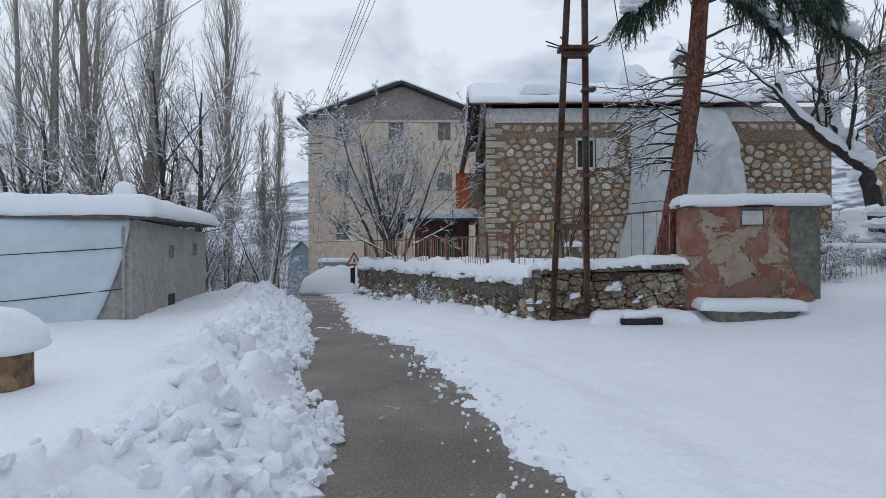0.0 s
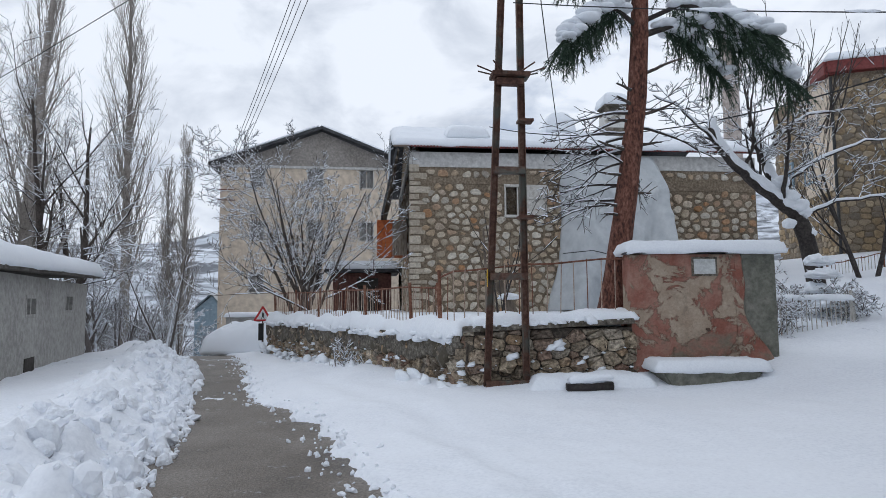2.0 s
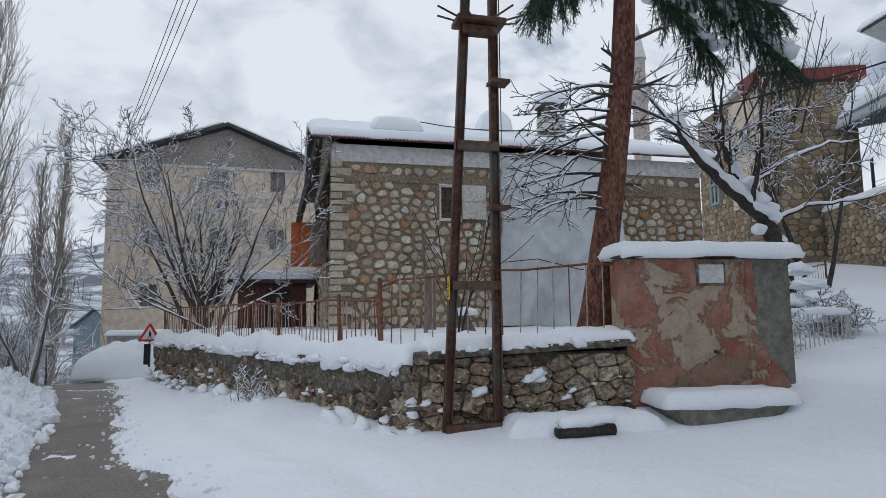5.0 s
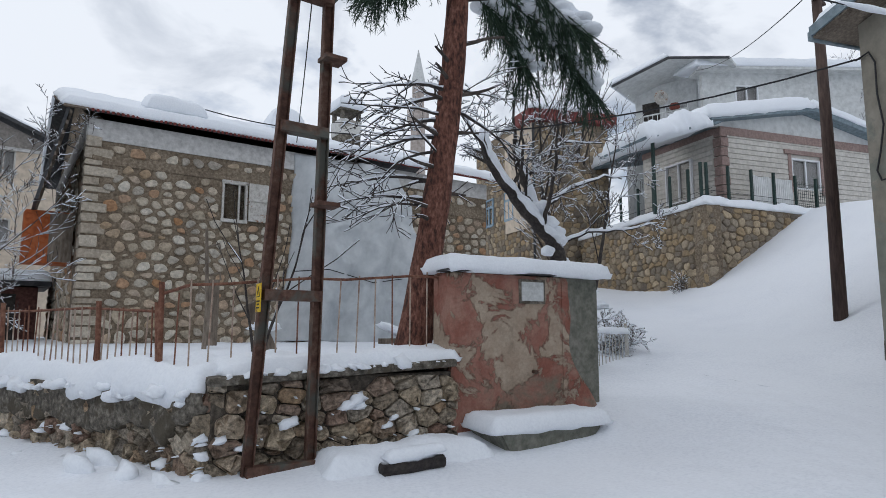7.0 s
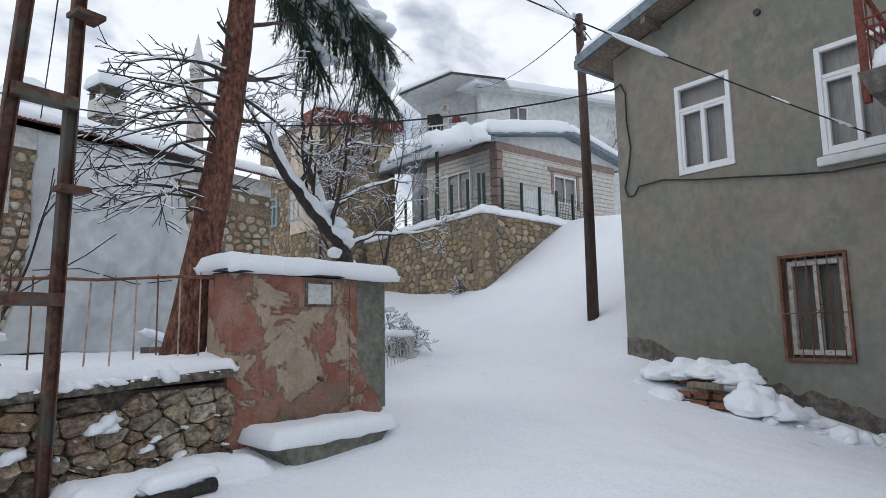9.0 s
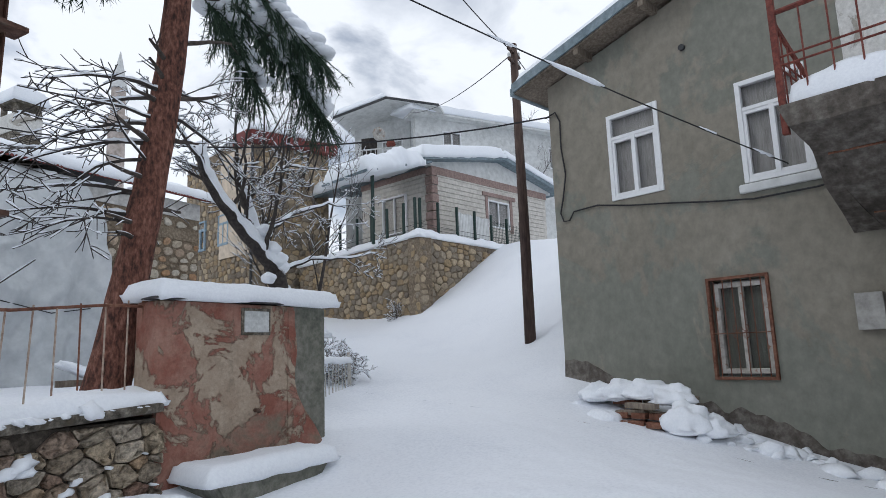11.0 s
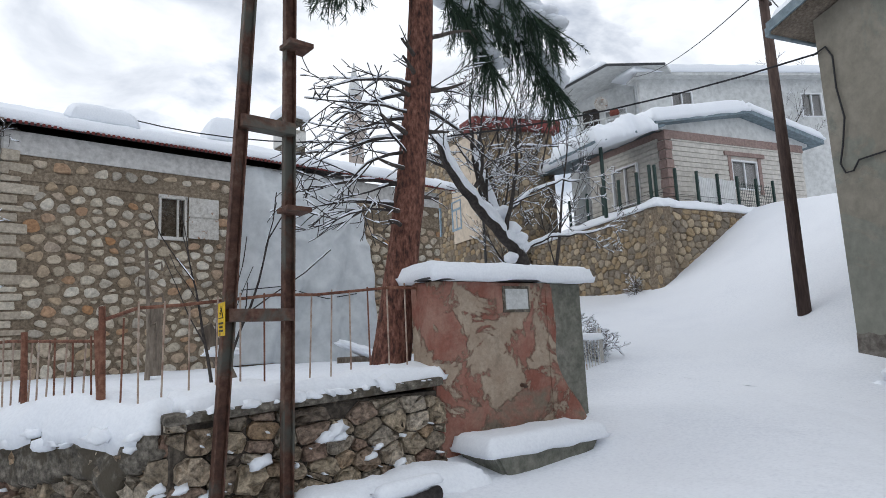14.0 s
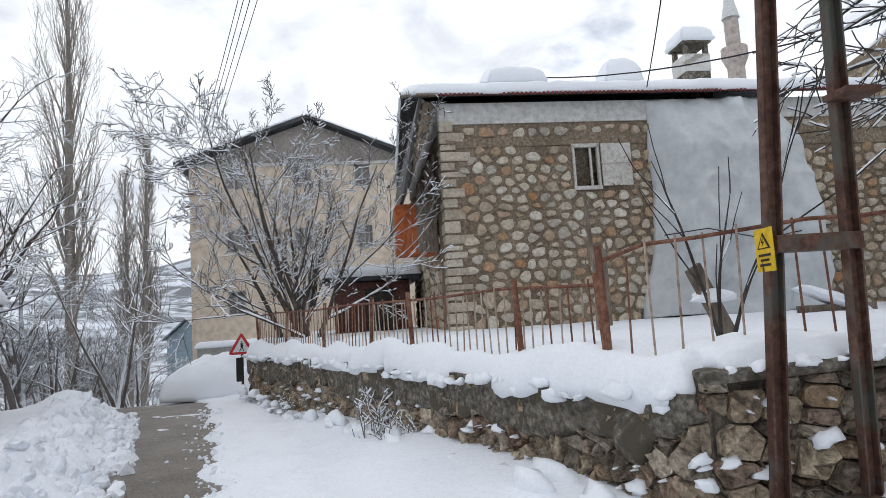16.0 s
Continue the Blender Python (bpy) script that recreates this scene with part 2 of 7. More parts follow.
ORANGE = material("orange_rusted_panel", [(0.36, 0.085, 0.025), (0.46, 0.12, 0.035), (0.40, 0.14, 0.06)], 0.7, 12, 1.5, 0.25)
DARK_METAL = material("dark_sheet_metal", [(0.035, 0.038, 0.042), (0.06, 0.062, 0.066), (0.09, 0.09, 0.09)], 0.6, 12, 2, 0.2, metal=0.3)
RED_METAL = material("dark_red_sheet", [(0.13, 0.03, 0.03), (0.19, 0.045, 0.04), (0.22, 0.06, 0.055)], 0.6, 10, 2, 0.2)
ANNEX_RED = material("dull_red_brown_wall", [(0.07, 0.032, 0.028), (0.11, 0.05, 0.042), (0.15, 0.075, 0.06)], 0.9, 12, 1.5, 0.4)
BLUE_METAL = material("blue_grey_sheet", [(0.14, 0.19, 0.22), (0.19, 0.245, 0.275), (0.24, 0.29, 0.32)], 0.6, 8, 1, 0.2)
BLUE_WALL = material("blue_shed_paint", [(0.24, 0.33, 0.41), (0.29, 0.39, 0.47), (0.33, 0.43, 0.51)], 0.8, 6, 0.8, 0.2)
WHITE_PAINT = material("white_window_frame", [(0.72, 0.73, 0.74), (0.76, 0.77, 0.78), (0.78, 0.79, 0.80)], 0.45, 20, 4, 0.0, speckle=0.08)
SHUTTER = material("flaking_white_panel", [(0.40, 0.37, 0.33), (0.52, 0.50, 0.46), (0.58, 0.565, 0.54)], 0.8, 14, 2, 0.3, spots=((0.28, 0.15, 0.09), 6.0, 0.60, 0.66))
CURTAIN = material("grey_lace_curtain", [(0.30, 0.29, 0.28), (0.40, 0.39, 0.38), (0.46, 0.45, 0.44)], 0.95, 10, 2, 0.2, stretch=(9, 9, 0.6))
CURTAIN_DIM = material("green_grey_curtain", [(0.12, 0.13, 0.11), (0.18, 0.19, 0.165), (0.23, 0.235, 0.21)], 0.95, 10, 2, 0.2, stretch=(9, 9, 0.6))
DARK_ROOM = material("dark_interior", [(0.035, 0.03, 0.026), (0.05, 0.045, 0.04), (0.07, 0.06, 0.055)], 0.95, 8, 2, 0)
WOOD = material("grey_weathered_wood", [(0.12, 0.095, 0.075), (0.20, 0.165, 0.13), (0.28, 0.235, 0.19)], 0.9, 20, 2, 0.4, stretch=(1, 1, 0.25))
POLE_WOOD = material("tarred_pole_wood", [(0.045, 0.03, 0.026), (0.075, 0.05, 0.042), (0.11, 0.075, 0.06)], 0.85, 22, 2, 0.4, stretch=(1, 1, 0.15))
LOG_END = material("ochre_log_bark", [(0.06, 0.055, 0.05), (0.20, 0.13, 0.07), (0.32, 0.22, 0.12)], 0.95, 9, 4, 0.6)
PINE_BARK = material("red_pine_bark", [(0.05, 0.028, 0.022), (0.155, 0.066, 0.047), (0.25, 0.125, 0.09)], 0.95, 30, 11, 2.0, stretch=(1, 1, 0.4), bump_scale=24, speckle=1.0, blend=0.45)
BARK = material("dark_bark", [(0.045, 0.037, 0.033), (0.075, 0.062, 0.054), (0.12, 0.10, 0.086)], 0.95, 18, 4, 0.5, snow=0.24)
BARK_BARE = material("dark_wet_bark", [(0.03, 0.026, 0.025), (0.05, 0.043, 0.04), (0.08, 0.07, 0.062)], 0.95, 18, 4, 0.6, snow=0.1)
POPLAR_BARK = material("grey_brown_bark", [(0.22, 0.195, 0.17), (0.31, 0.28, 0.25), (0.40, 0.365, 0.335)], 0.95, 18, 3, 0.4, snow=0.3)
FROST_TWIG = material("snowy_twigs", [(0.11, 0.095, 0.085), (0.17, 0.15, 0.14), (0.22, 0.20, 0.19)], 0.95, 18, 3, 0.3, snow=0.62)
NEEDLE = material("pine_needles", [(0.016, 0.035, 0.022), (0.03, 0.055, 0.034), (0.05, 0.08, 0.048)], 0.7, 12, 3, 0.0, pieces=True, snow=0.02)
SIDING = material("cream_siding", [(0.52, 0.49, 0.44), (0.58, 0.55, 0.50), (0.62, 0.59, 0.54)], 0.7, 6, 0.8, 0.1)
TRIM_BROWN = material("mauve_brown_trim", [(0.24, 0.17, 0.15), (0.30, 0.215, 0.19), (0.34, 0.25, 0.225)], 0.8, 12, 2, 0.2)
CONCRETE = material("damp_concrete", [(0.055, 0.047, 0.04), (0.11, 0.096, 0.082), (0.19, 0.175, 0.155)], 0.9, 9, 1.3, 0.6, bump_scale=18)
WIRE = material("black_cable", [(0.02, 0.02, 0.022), (0.03, 0.03, 0.032)], 0.6, 20, 3, 0)
PLAQUE = material("pale_stone_plaque", [(0.42, 0.43, 0.42), (0.50, 0.51, 0.50), (0.55, 0.56, 0.55)], 0.6, 20, 3, 0.15)
YELLOW = material("yellow_enamel", [(0.62, 0.40, 0.01), (0.70, 0.46, 0.02)], 0.5, 20, 3, 0.05)
SIGN_RED = material("red_sign_border", [(0.45, 0.03, 0.03), (0.52, 0.04, 0.04)], 0.5, 20, 3, 0)
SIGN_WHITE = material("white_sign_face", [(0.62, 0.62, 0.62), (0.70, 0.70, 0.70)], 0.5, 20, 3, 0)
BLACK = material("black_paint", [(0.012, 0.012, 0.012), (0.02, 0.02, 0.02)], 0.6, 20, 3, 0)
MINARET_STONE = material("pale_minaret_stone", [(0.36, 0.31, 0.27), (0.46, 0.40, 0.36), (0.52, 0.46, 0.42)], 0.9, 2, 0.5, 0.1)
FAR_SNOW = material("far_snow_field", [(0.50, 0.54, 0.60), (0.68, 0.72, 0.78), (0.80, 0.83, 0.88)], 0.9, 0.05, 0.012, 0, spots=((0.17, 0.18, 0.20), 0.09, 0.45, 0.57))
GLASS = bpy.data.materials.new("window_glass")
GLASS.use_nodes = True
GLASS.node_tree.nodes["Principled BSDF"].inputs["Transmission Weight"].default_value = 1.0
GLASS.node_tree.nodes["Principled BSDF"].inputs["Roughness"].default_value = 0.02
GLASS.node_tree.nodes["Principled BSDF"].inputs["IOR"].default_value = 1.2

# ---- shapes ----


def obj(name, bm, mat, parent=None, label="", smooth=False):
    me = bpy.data.meshes.new(name)
    bm.to_mesh(me)
    bm.free()
    for m in mat if isinstance(mat, (list, tuple)) else [mat]:
        me.materials.append(m)
    if smooth:
        me.shade_smooth()
    ob = new(name, me)
    if parent is not None:
        ob.parent = parent
    if label:
        ob["label"] = label
    return ob


def part(name, bm, mat, parent, label="", smooth=False):
    return obj(name, bm, mat, parent, label, smooth)


def thing(name, m, label, category, group="", kind=""):
    e = new(name)
    e.matrix_basis = m
    return tagged(e, label, category, group, kind)


def box(bm, x0, x1, y0, y1, z0, z1, bevel=0.0, m=None):
    r = bmesh.ops.create_cube(bm, size=1.0)
    vs = r["verts"]
    t = Matrix.Translation(((x0 + x1) / 2, (y0 + y1) / 2, (z0 + z1) / 2)) @ Matrix.Diagonal((x1 - x0, y1 - y0, z1 - z0, 1))
    bmesh.ops.transform(bm, matrix=(m @ t if m else t), verts=vs)
    if bevel:
        es = list({e for v in vs for e in v.link_edges})
        bmesh.ops.bevel(bm, geom=es, offset=bevel, segments=2, affect="EDGES", profile=0.6)
    return bm


def boxes(*specs, bevel=0.0):
    bm = bmesh.new()
    for s in specs:
        box(bm, *s, bevel=bevel)
    return bm


def tube(bm, pts, radii, sides=6, cap=True):
    pts = [Vector(p) for p in pts]
    rings = []
    for i, p in enumerate(pts):
        d = (pts[min(i + 1, len(pts) - 1)] - pts[max(i - 1, 0)])
        if d.length < 1e-9:
            d = Vector((0, 0, 1))
        d.normalize()
        a = d.cross(Vector((0, 0, 1)) if abs(d.z) < 0.92 else Vector((1, 0, 0))).normalized()
        b = d.cross(a)
        r = radii[i] if isinstance(radii, (list, tuple)) else radii
        rings.append([bm.verts.new(p + (a * math.cos(k * math.tau / sides) + b * math.sin(k * math.tau / sides)) * r) for k in range(sides)])
    for r0, r1 in zip(rings, rings[1:]):
        for k in range(sides):
            bm.faces.new((r0[k], r0[(k + 1) % sides], r1[(k + 1) % sides], r1[k]))
    if cap:
        bm.faces.new(rings[0][::-1])
        bm.faces.new(rings[-1])
    return bm


def prism(bm, outline, y0, y1):
    """An outline in x and z, drawn out from y0 to y1."""
    a = [bm.verts.new((x, y0, z)) for x, z in outline]
    b = [bm.verts.new((x, y1, z)) for x, z in outline]
    bm.faces.new(a)
    bm.faces.new(b[::-1])
    n = len(a)
    for i in range(n):
        bm.faces.new((a[i], b[i], b[(i + 1) % n], a[(i + 1) % n]))
    bmesh.ops.recalc_face_normals(bm, faces=bm.faces)
    return bm


def lattice_noise(x, y, seed=0):
    xi, yi = np.floor(x).astype(np.int64), np.floor(y).astype(np.int64)
    u, v = x - xi, y - yi
    u, v = u * u * (3 - 2 * u), v * v * (3 - 2 * v)

    def h(a, b):
        n = (a * 374761393 + b * 668265263 + seed * 974634777) & 0x7FFFFFFF
        n = ((n ^ (n >> 13)) * 1274126177) & 0x7FFFFFFF
        return ((n ^ (n >> 16)) & 0xFFFF) / 65535.0

    return (h(xi, yi) * (1 - u) + h(xi + 1, yi) * u) * (1 - v) + (h(xi, yi + 1) * (1 - u) + h(xi + 1, yi + 1) * u) * v


def fractal(x, y, scale, octaves=4, seed=0):
    x, y = np.asarray(x, float), np.asarray(y, float)
    total, amp, norm = 0.0, 1.0, 0.0
    for k in range(octaves):
        total = total + amp * lattice_noise(x * scale + 37.1 * k, y * scale - 11.7 * k, seed + k)
        norm += amp
        amp, scale = amp * 0.5, scale * 2.03
    return total / norm


def sheet(name, xs, ys, z, mat, parent=None, label="", smooth=True):
    """A height field over xs and ys."""
    nx, ny = len(xs), len(ys)
    X, Y = np.meshgrid(xs, ys)
    co = np.stack([X, Y, z(X, Y)], -1).reshape(-1, 3)
    i = np.arange(nx * ny).reshape(ny, nx)
    f = np.stack([i[:-1, :-1], i[:-1, 1:], i[1:, 1:], i[1:, :-1]], -1).reshape(-1, 4)
    me = bpy.data.meshes.new(name)
    me.from_pydata(co.tolist(), [], f.tolist())
    me.materials.append(mat)
    if smooth:
        me.shade_smooth()
    ob = new(name, me)
    if parent is not None:
        ob.parent = parent
    if label:
        ob["label"] = label
    return ob


def snow_slab(L, W, H, res=0.06, seed=0, edge=0.16, ragged=0.05, droop=0.03, uneven=0.3):
    """A lying layer of snow, L by W and about H deep, with rounded ragged rims that hang a little over."""
    nx, ny = max(4, int(L / res)), max(4, int(W / res))
    bm = bmesh.new()
    us, vs = np.linspace(0, 1, nx + 1), np.linspace(0, 1, ny + 1)
    U, V = np.meshgrid(us, vs, indexing="ij")
    X, Y = U * L, V * W
    near = np.minimum(np.minimum(X, L - X), np.minimum(Y, W - Y))
    round_ = np.sqrt(np.clip(1 - (1 - np.clip(near / edge, 0, 1)) ** 2, 0, 1))
    Z = H * (0.12 + 0.88 * round_) * (1 - uneven / 2 + uneven * fractal(X, Y, 1.7, 4, seed)) + 0.02 * (fractal(X, Y, 9, 3, seed + 5) - 0.5)
    push = ragged * (fractal(X + 50, Y, 3.5, 3, seed + 9) - 0.35)
    cx, cy = (U - 0.5) * 2, (V - 0.5) * 2
    X2 = X + np.where(np.abs(cx) > 0.999, np.sign(cx), 0) * push
    Y2 = Y + np.where(np.abs(cy) > 0.999, np.sign(cy), 0) * push
    top = [[bm.verts.new((X2[i, j], Y2[i, j], Z[i, j])) for j in range(ny + 1)] for i in range(nx + 1)]
    for i in range(nx):
        for j in range(ny):
            bm.faces.new((top[i][j], top[i + 1][j], top[i + 1][j + 1], top[i][j + 1]))
    loop = [(i, 0) for i in range(nx)] + [(nx, j) for j in range(ny)] + [(nx - i, ny) for i in range(nx)] + [(0, ny - j) for j in range(ny)]
    low = []
    for i, j in loop:
        v = top[i][j].co
        s = Vector((L / 2 - v.x, W / 2 - v.y, 0)).normalized() * 0.03
        low.append(bm.verts.new((v.x + s.x, v.y + s.y, -droop * (0.3 + fractal(v.x + v.y, v.y, 4, 2, seed + 3) * 1.2))))
    n = len(loop)
    for k in range(n):
        (i, j), (i2, j2) = loop[k], loop[(k + 1) % n]
        bm.faces.new((low[k], low[(k + 1) % n], top[i2][j2], top[i][j]))
    bm.faces.new(low[::-1])
    return bm


def blob(rx, ry, rz, seed, rough=0.22):
    """A rounded lump, flat below."""
    bm = bmesh.new()
    bmesh.ops.create_icosphere(bm, subdivisions=4, radius=1.0)
    off = Vector((seed * 3.7, seed * 1.3, 0))
    for v in bm.verts:
        k = 1 + rough * noise.noise(v.co * 1.6 + off) + rough * 0.4 * noise.noise(v.co * 4.5 + off)
        v.co = Vector((v.co.x * rx * k, v.co.y * ry * k, v.co.z * rz * k if v.co.z > 0 else v.co.z * rz * 0.35 * k))
    return bm


def cells(w, h, cw, ch, seed, jitter=0.55, drop=0.0, vary=0.0):
    """Rubble masonry on a w by h wall face: each stone's outline, its neighbours' joints half way between."""
    rng = random.Random(seed)
    pts, row, z = [], 0, -ch * 0.5
    while z < h + ch:
        x = -cw * rng.random()
        while x < w + cw:
            step = cw * rng.uniform(0.65, 1.4)
            if rng.random() >= drop:
                pts.append((x + step / 2 + rng.uniform(-1, 1) * cw * 0.15 * jitter, z + rng.uniform(-1, 1) * ch * 0.45 * jitter))
            x += step
        z += ch
        row += 1
    heft = [rng.uniform(0, vary) * cw * cw for _ in pts]
    grid = {}
    for i, p in enumerate(pts):
        grid.setdefault((int(p[0] // cw), int(p[1] // ch)), []).append(i)
    out = []
    for i, (px, pz) in enumerate(pts):
        if not (0 <= px <= w and 0 <= pz <= h):
            continue
        poly = [(px - 1.2 * cw, pz - 1.3 * ch), (px + 1.2 * cw, pz - 1.3 * ch), (px + 1.2 * cw, pz + 1.3 * ch), (px - 1.2 * cw, pz + 1.3 * ch)]
        planes = [(-1, 0, 0), (1, 0, w), (0, -1, 0), (0, 1, h)]
        gx, gz = int(px // cw), int(pz // ch)
        for a in range(gx - 3, gx + 4):
            for b in range(gz - 3, gz + 4):
                for j in grid.get((a, b), ()):
                    if j != i:
                        qx, qz = pts[j]
                        nx, nz = qx - px, (qz - pz) * (cw / ch)
                        planes.append((nx, nz, nx * (px + qx) / 2 + nz * (pz + qz) / 2 + (heft[i] - heft[j]) / 2))
        for nx, nz, c in planes:
            cut = []
            for k in range(len(poly)):
                p, q = poly[k], poly[(k + 1) % len(poly)]
                dp, dq = nx * p[0] + nz * p[1] - c, nx * q[0] + nz * q[1] - c
                if dp <= 0:
                    cut.append(p)
                if (dp < 0 < dq) or (dq < 0 < dp):
                    s = dp / (dp - dq)
                    cut.append((p[0] + (q[0] - p[0]) * s, p[1] + (q[1] - p[1]) * s))
            poly = cut
            if len(poly) < 3:
                break
        if len(poly) >= 3:
            out.append(poly)
    return out


def stone(bm, poly, gap, depth, rng, back=0.02, face=0.72, chip=0.22, rough=0.0):
    """One stone: its outline drawn in by the joint, corners knocked off, front face domed. Stands out to -y."""
    cx, cz = sum(p[0] for p in poly) / len(poly), sum(p[1] for p in poly) / len(poly)
    ring = []
    n = len(poly)
    for k in range(n):
        p, q = poly[k], poly[(k + 1) % n]
        L = math.hypot(q[0] - p[0], q[1] - p[1])
        if L < 0.02:
            continue
        for s in ((chip, 1 - chip) if L > 0.09 else (0.5,)):
            ring.append((p[0] + (q[0] - p[0]) * s, p[1] + (q[1] - p[1]) * s))
    if len(ring) < 4:
        return False
    size = min(max(r[0] for r in ring) - min(r[0] for r in ring), max(r[1] for r in ring) - min(r[1] for r in ring))
    if size < gap * 2.5:
        return False
    k0 = 1 - 2 * gap / size * rng.uniform(0.7, 1.2)
    tx, tz = rng.uniform(-0.12, 0.12), rng.uniform(-0.15, 0.08)

    def lay(k, y, wob):
        return [bm.verts.new((cx + (x - cx) * k * (1 + rng.uniform(-wob, wob)), y + ((x - cx) * tx + (z - cz) * tz) * (1 if y < 0 else 0), cz + (z - cz) * k * (1 + rng.uniform(-wob, wob)))) for x, z in ring]

    d = depth * rng.uniform(0.6, 1.3)
    a, b, c = lay(k0, back, 0.02), lay(k0 * (0.97 if face < 0.8 else 0.99), -d * (0.55 if face < 0.8 else 0.8), 0.03), lay(k0 * face, -d, 0.04 + rough * 0.12)
    for v in c:
        v.co.y += d * rough * rng.uniform(-0.2, 0.55)
    m = len(ring)
    for r0, r1 in ((a, b), (b, c)):
        for i in range(m):
            bm.faces.new((r0[i], r0[(i + 1) % m], r1[(i + 1) % m], r1[i]))
    mid = bm.verts.new((cx + rng.uniform(-0.2, 0.2) * size, -d * rng.uniform(0.92, 1.12), cz + rng.uniform(-0.2, 0.2) * size))
    for i in range(m):
        bm.faces.new((c[i], c[(i + 1) % m], mid))
    return True


def masonry(parent, m, w, h, cw, ch, gap, depth, mat, seed, holes=(), singles=300, near=(0, 0), jitter=0.55, name="stone", face=0.72, chip=0.22, drop=0.0, vary=0.0, rough=0.0):
    """Stones on a wall face whose lower left corner and facing m gives; the nearest ones singly, the rest as one."""
    rng = random.Random(seed)
    polys = []
    for p in cells(w, h, cw, ch, seed, jitter, drop, vary):
        cx, cz = sum(q[0] for q in p) / len(p), sum(q[1] for q in p) / len(p)
        if any(a - 0.05 < cx < b + 0.05 and c - 0.05 < cz < d + 0.05 for a, b, c, d in holes):
            continue
        polys.append((math.hypot(cx - near[0], cz - near[1]), p))
    polys.sort(key=lambda q: q[0])
    rest = bmesh.new()
    for i, (_, p) in enumerate(polys):
        if i < singles:
            bm = bmesh.new()
            if stone(bm, p, gap, depth, rng, face=face, chip=chip, rough=rough):
                bmesh.ops.recalc_face_normals(bm, faces=bm.faces)
                bm.transform(m)
                part(name, bm, mat, parent)
            else:
                bm.free()
        else:
            stone(rest, p, gap, depth, rng, face=face, chip=chip, rough=rough)
    if len(rest.faces):
        for f in rest.faces:
            f.normal_update()
        rest.transform(m)
        tagged(part("rubble", rest, mat, parent), kind="stuff")
    else:
        rest.free()


def facing(x, y, z, ux, uy):
    """A frame with its x along (ux, uy), its z up and its y into the wall."""
    L = math.hypot(ux, uy)
    ux, uy = ux / L, uy / L
    return Matrix(((ux, -uy, 0, x), (uy, ux, 0, y), (0, 0, 1, z), (0, 0, 0, 1)))


# ---- ground ----
ROAD_Y = [-20, 0, 5.2, 7.0, 8.6, 10.5, 12.0, 13.8, 15.8, 19.0, 21.5, 24.0, 27, 32, 45]
ROAD_L = [-1.6, -1.3, -0.95, -1.0, -1.85, -2.12, -2.42, -2.95, -3.3, -4.3, -5.1, -6.3, -7.6, -11, -22]
ROAD_R = [1.3, 1.0, 0.72, 0.38, 0.0, -0.5, -0.95, -1.9, -2.35, -3.1, -3.7, -4.3, -5.6, -8.5, -19]
YARD = [(1.62, 12.72), (4.0, 12.5), (4.1, 13.1), (6.4, 13.1), (12.0, 21.0), (12.6, 34), (-3.2, 34), (-3.2, 24.1)]


def soft_up(v, s):
    return np.where(v / s > 30, v, s * np.log1p(np.exp(np.clip(v / s, -60, 30))))


def bare(x, y):
    """The lie of the land under the snow."""
    z = soft_up(-1.18 + 0.1 * np.minimum(x, 21) + 0.1 * np.minimum(y, 26), 0.12)
    z = z * np.clip((x + 2.0) / 3.0, 0, 1)
    z = z - 0.46 * np.exp(-((x - 9.4) ** 2 / 7 + (y - 5.5) ** 2 / 8)) - 0.20 * np.exp(-((x - 4.8) ** 2 / 3 + (y - 11.1) ** 2 / 1.3))
    z = z + np.minimum(0.45 * soft_up(x - 11 - 0.8 * (np.maximum(y, 10.6) - 11), 0.5), 3.0) * np.clip((y + 2) / 9, 0, 1)
    fall = soft_up(y - 26, 2.0) * np.clip((8 - x) / 10, 0, 1)
    z = z - 0.16 * np.minimum(fall, 60) * np.clip((90 - y) / 30, 0, 1)
    west = soft_up(-x - 9, 1.5)
    z = z - 0.10 * np.minimum(west, 40)
    far = np.clip((np.hypot(x, y) - 90) / 330, 0, 1)
    z = z * (1 - np.clip((np.hypot(x, y) - 60) / 60, 0, 1)) + far * far * (3 - 2 * far) * 62 * (0.45 + 0.9 * fractal(x, y, 0.006, 4, 3)) - 5 * np.clip((np.hypot(x, y) - 60) / 60, 0, 1)
    return z


def inside(x, y, poly):
    """Signed distance to an outline, positive within."""
    d = np.full(np.shape(x), 1e9)
    odd = np.zeros(np.shape(x), bool)
    n = len(poly)
    for i in range(n):
        (ax, ay), (bx, by) = poly[i], poly[(i + 1) % n]
        ex, ey = bx - ax, by - ay
        t = np.clip(((x - ax) * ex + (y - ay) * ey) / (ex * ex + ey * ey), 0, 1)
        d = np.minimum(d, np.hypot(x - ax - t * ex, y - ay - t * ey))
        hit = ((ay > y) != (by > y)) & (x < (bx - ax) * (y - ay) / (by - ay + 1e-12) + ax)
        odd ^= hit
    return np.where(odd, d, -d)


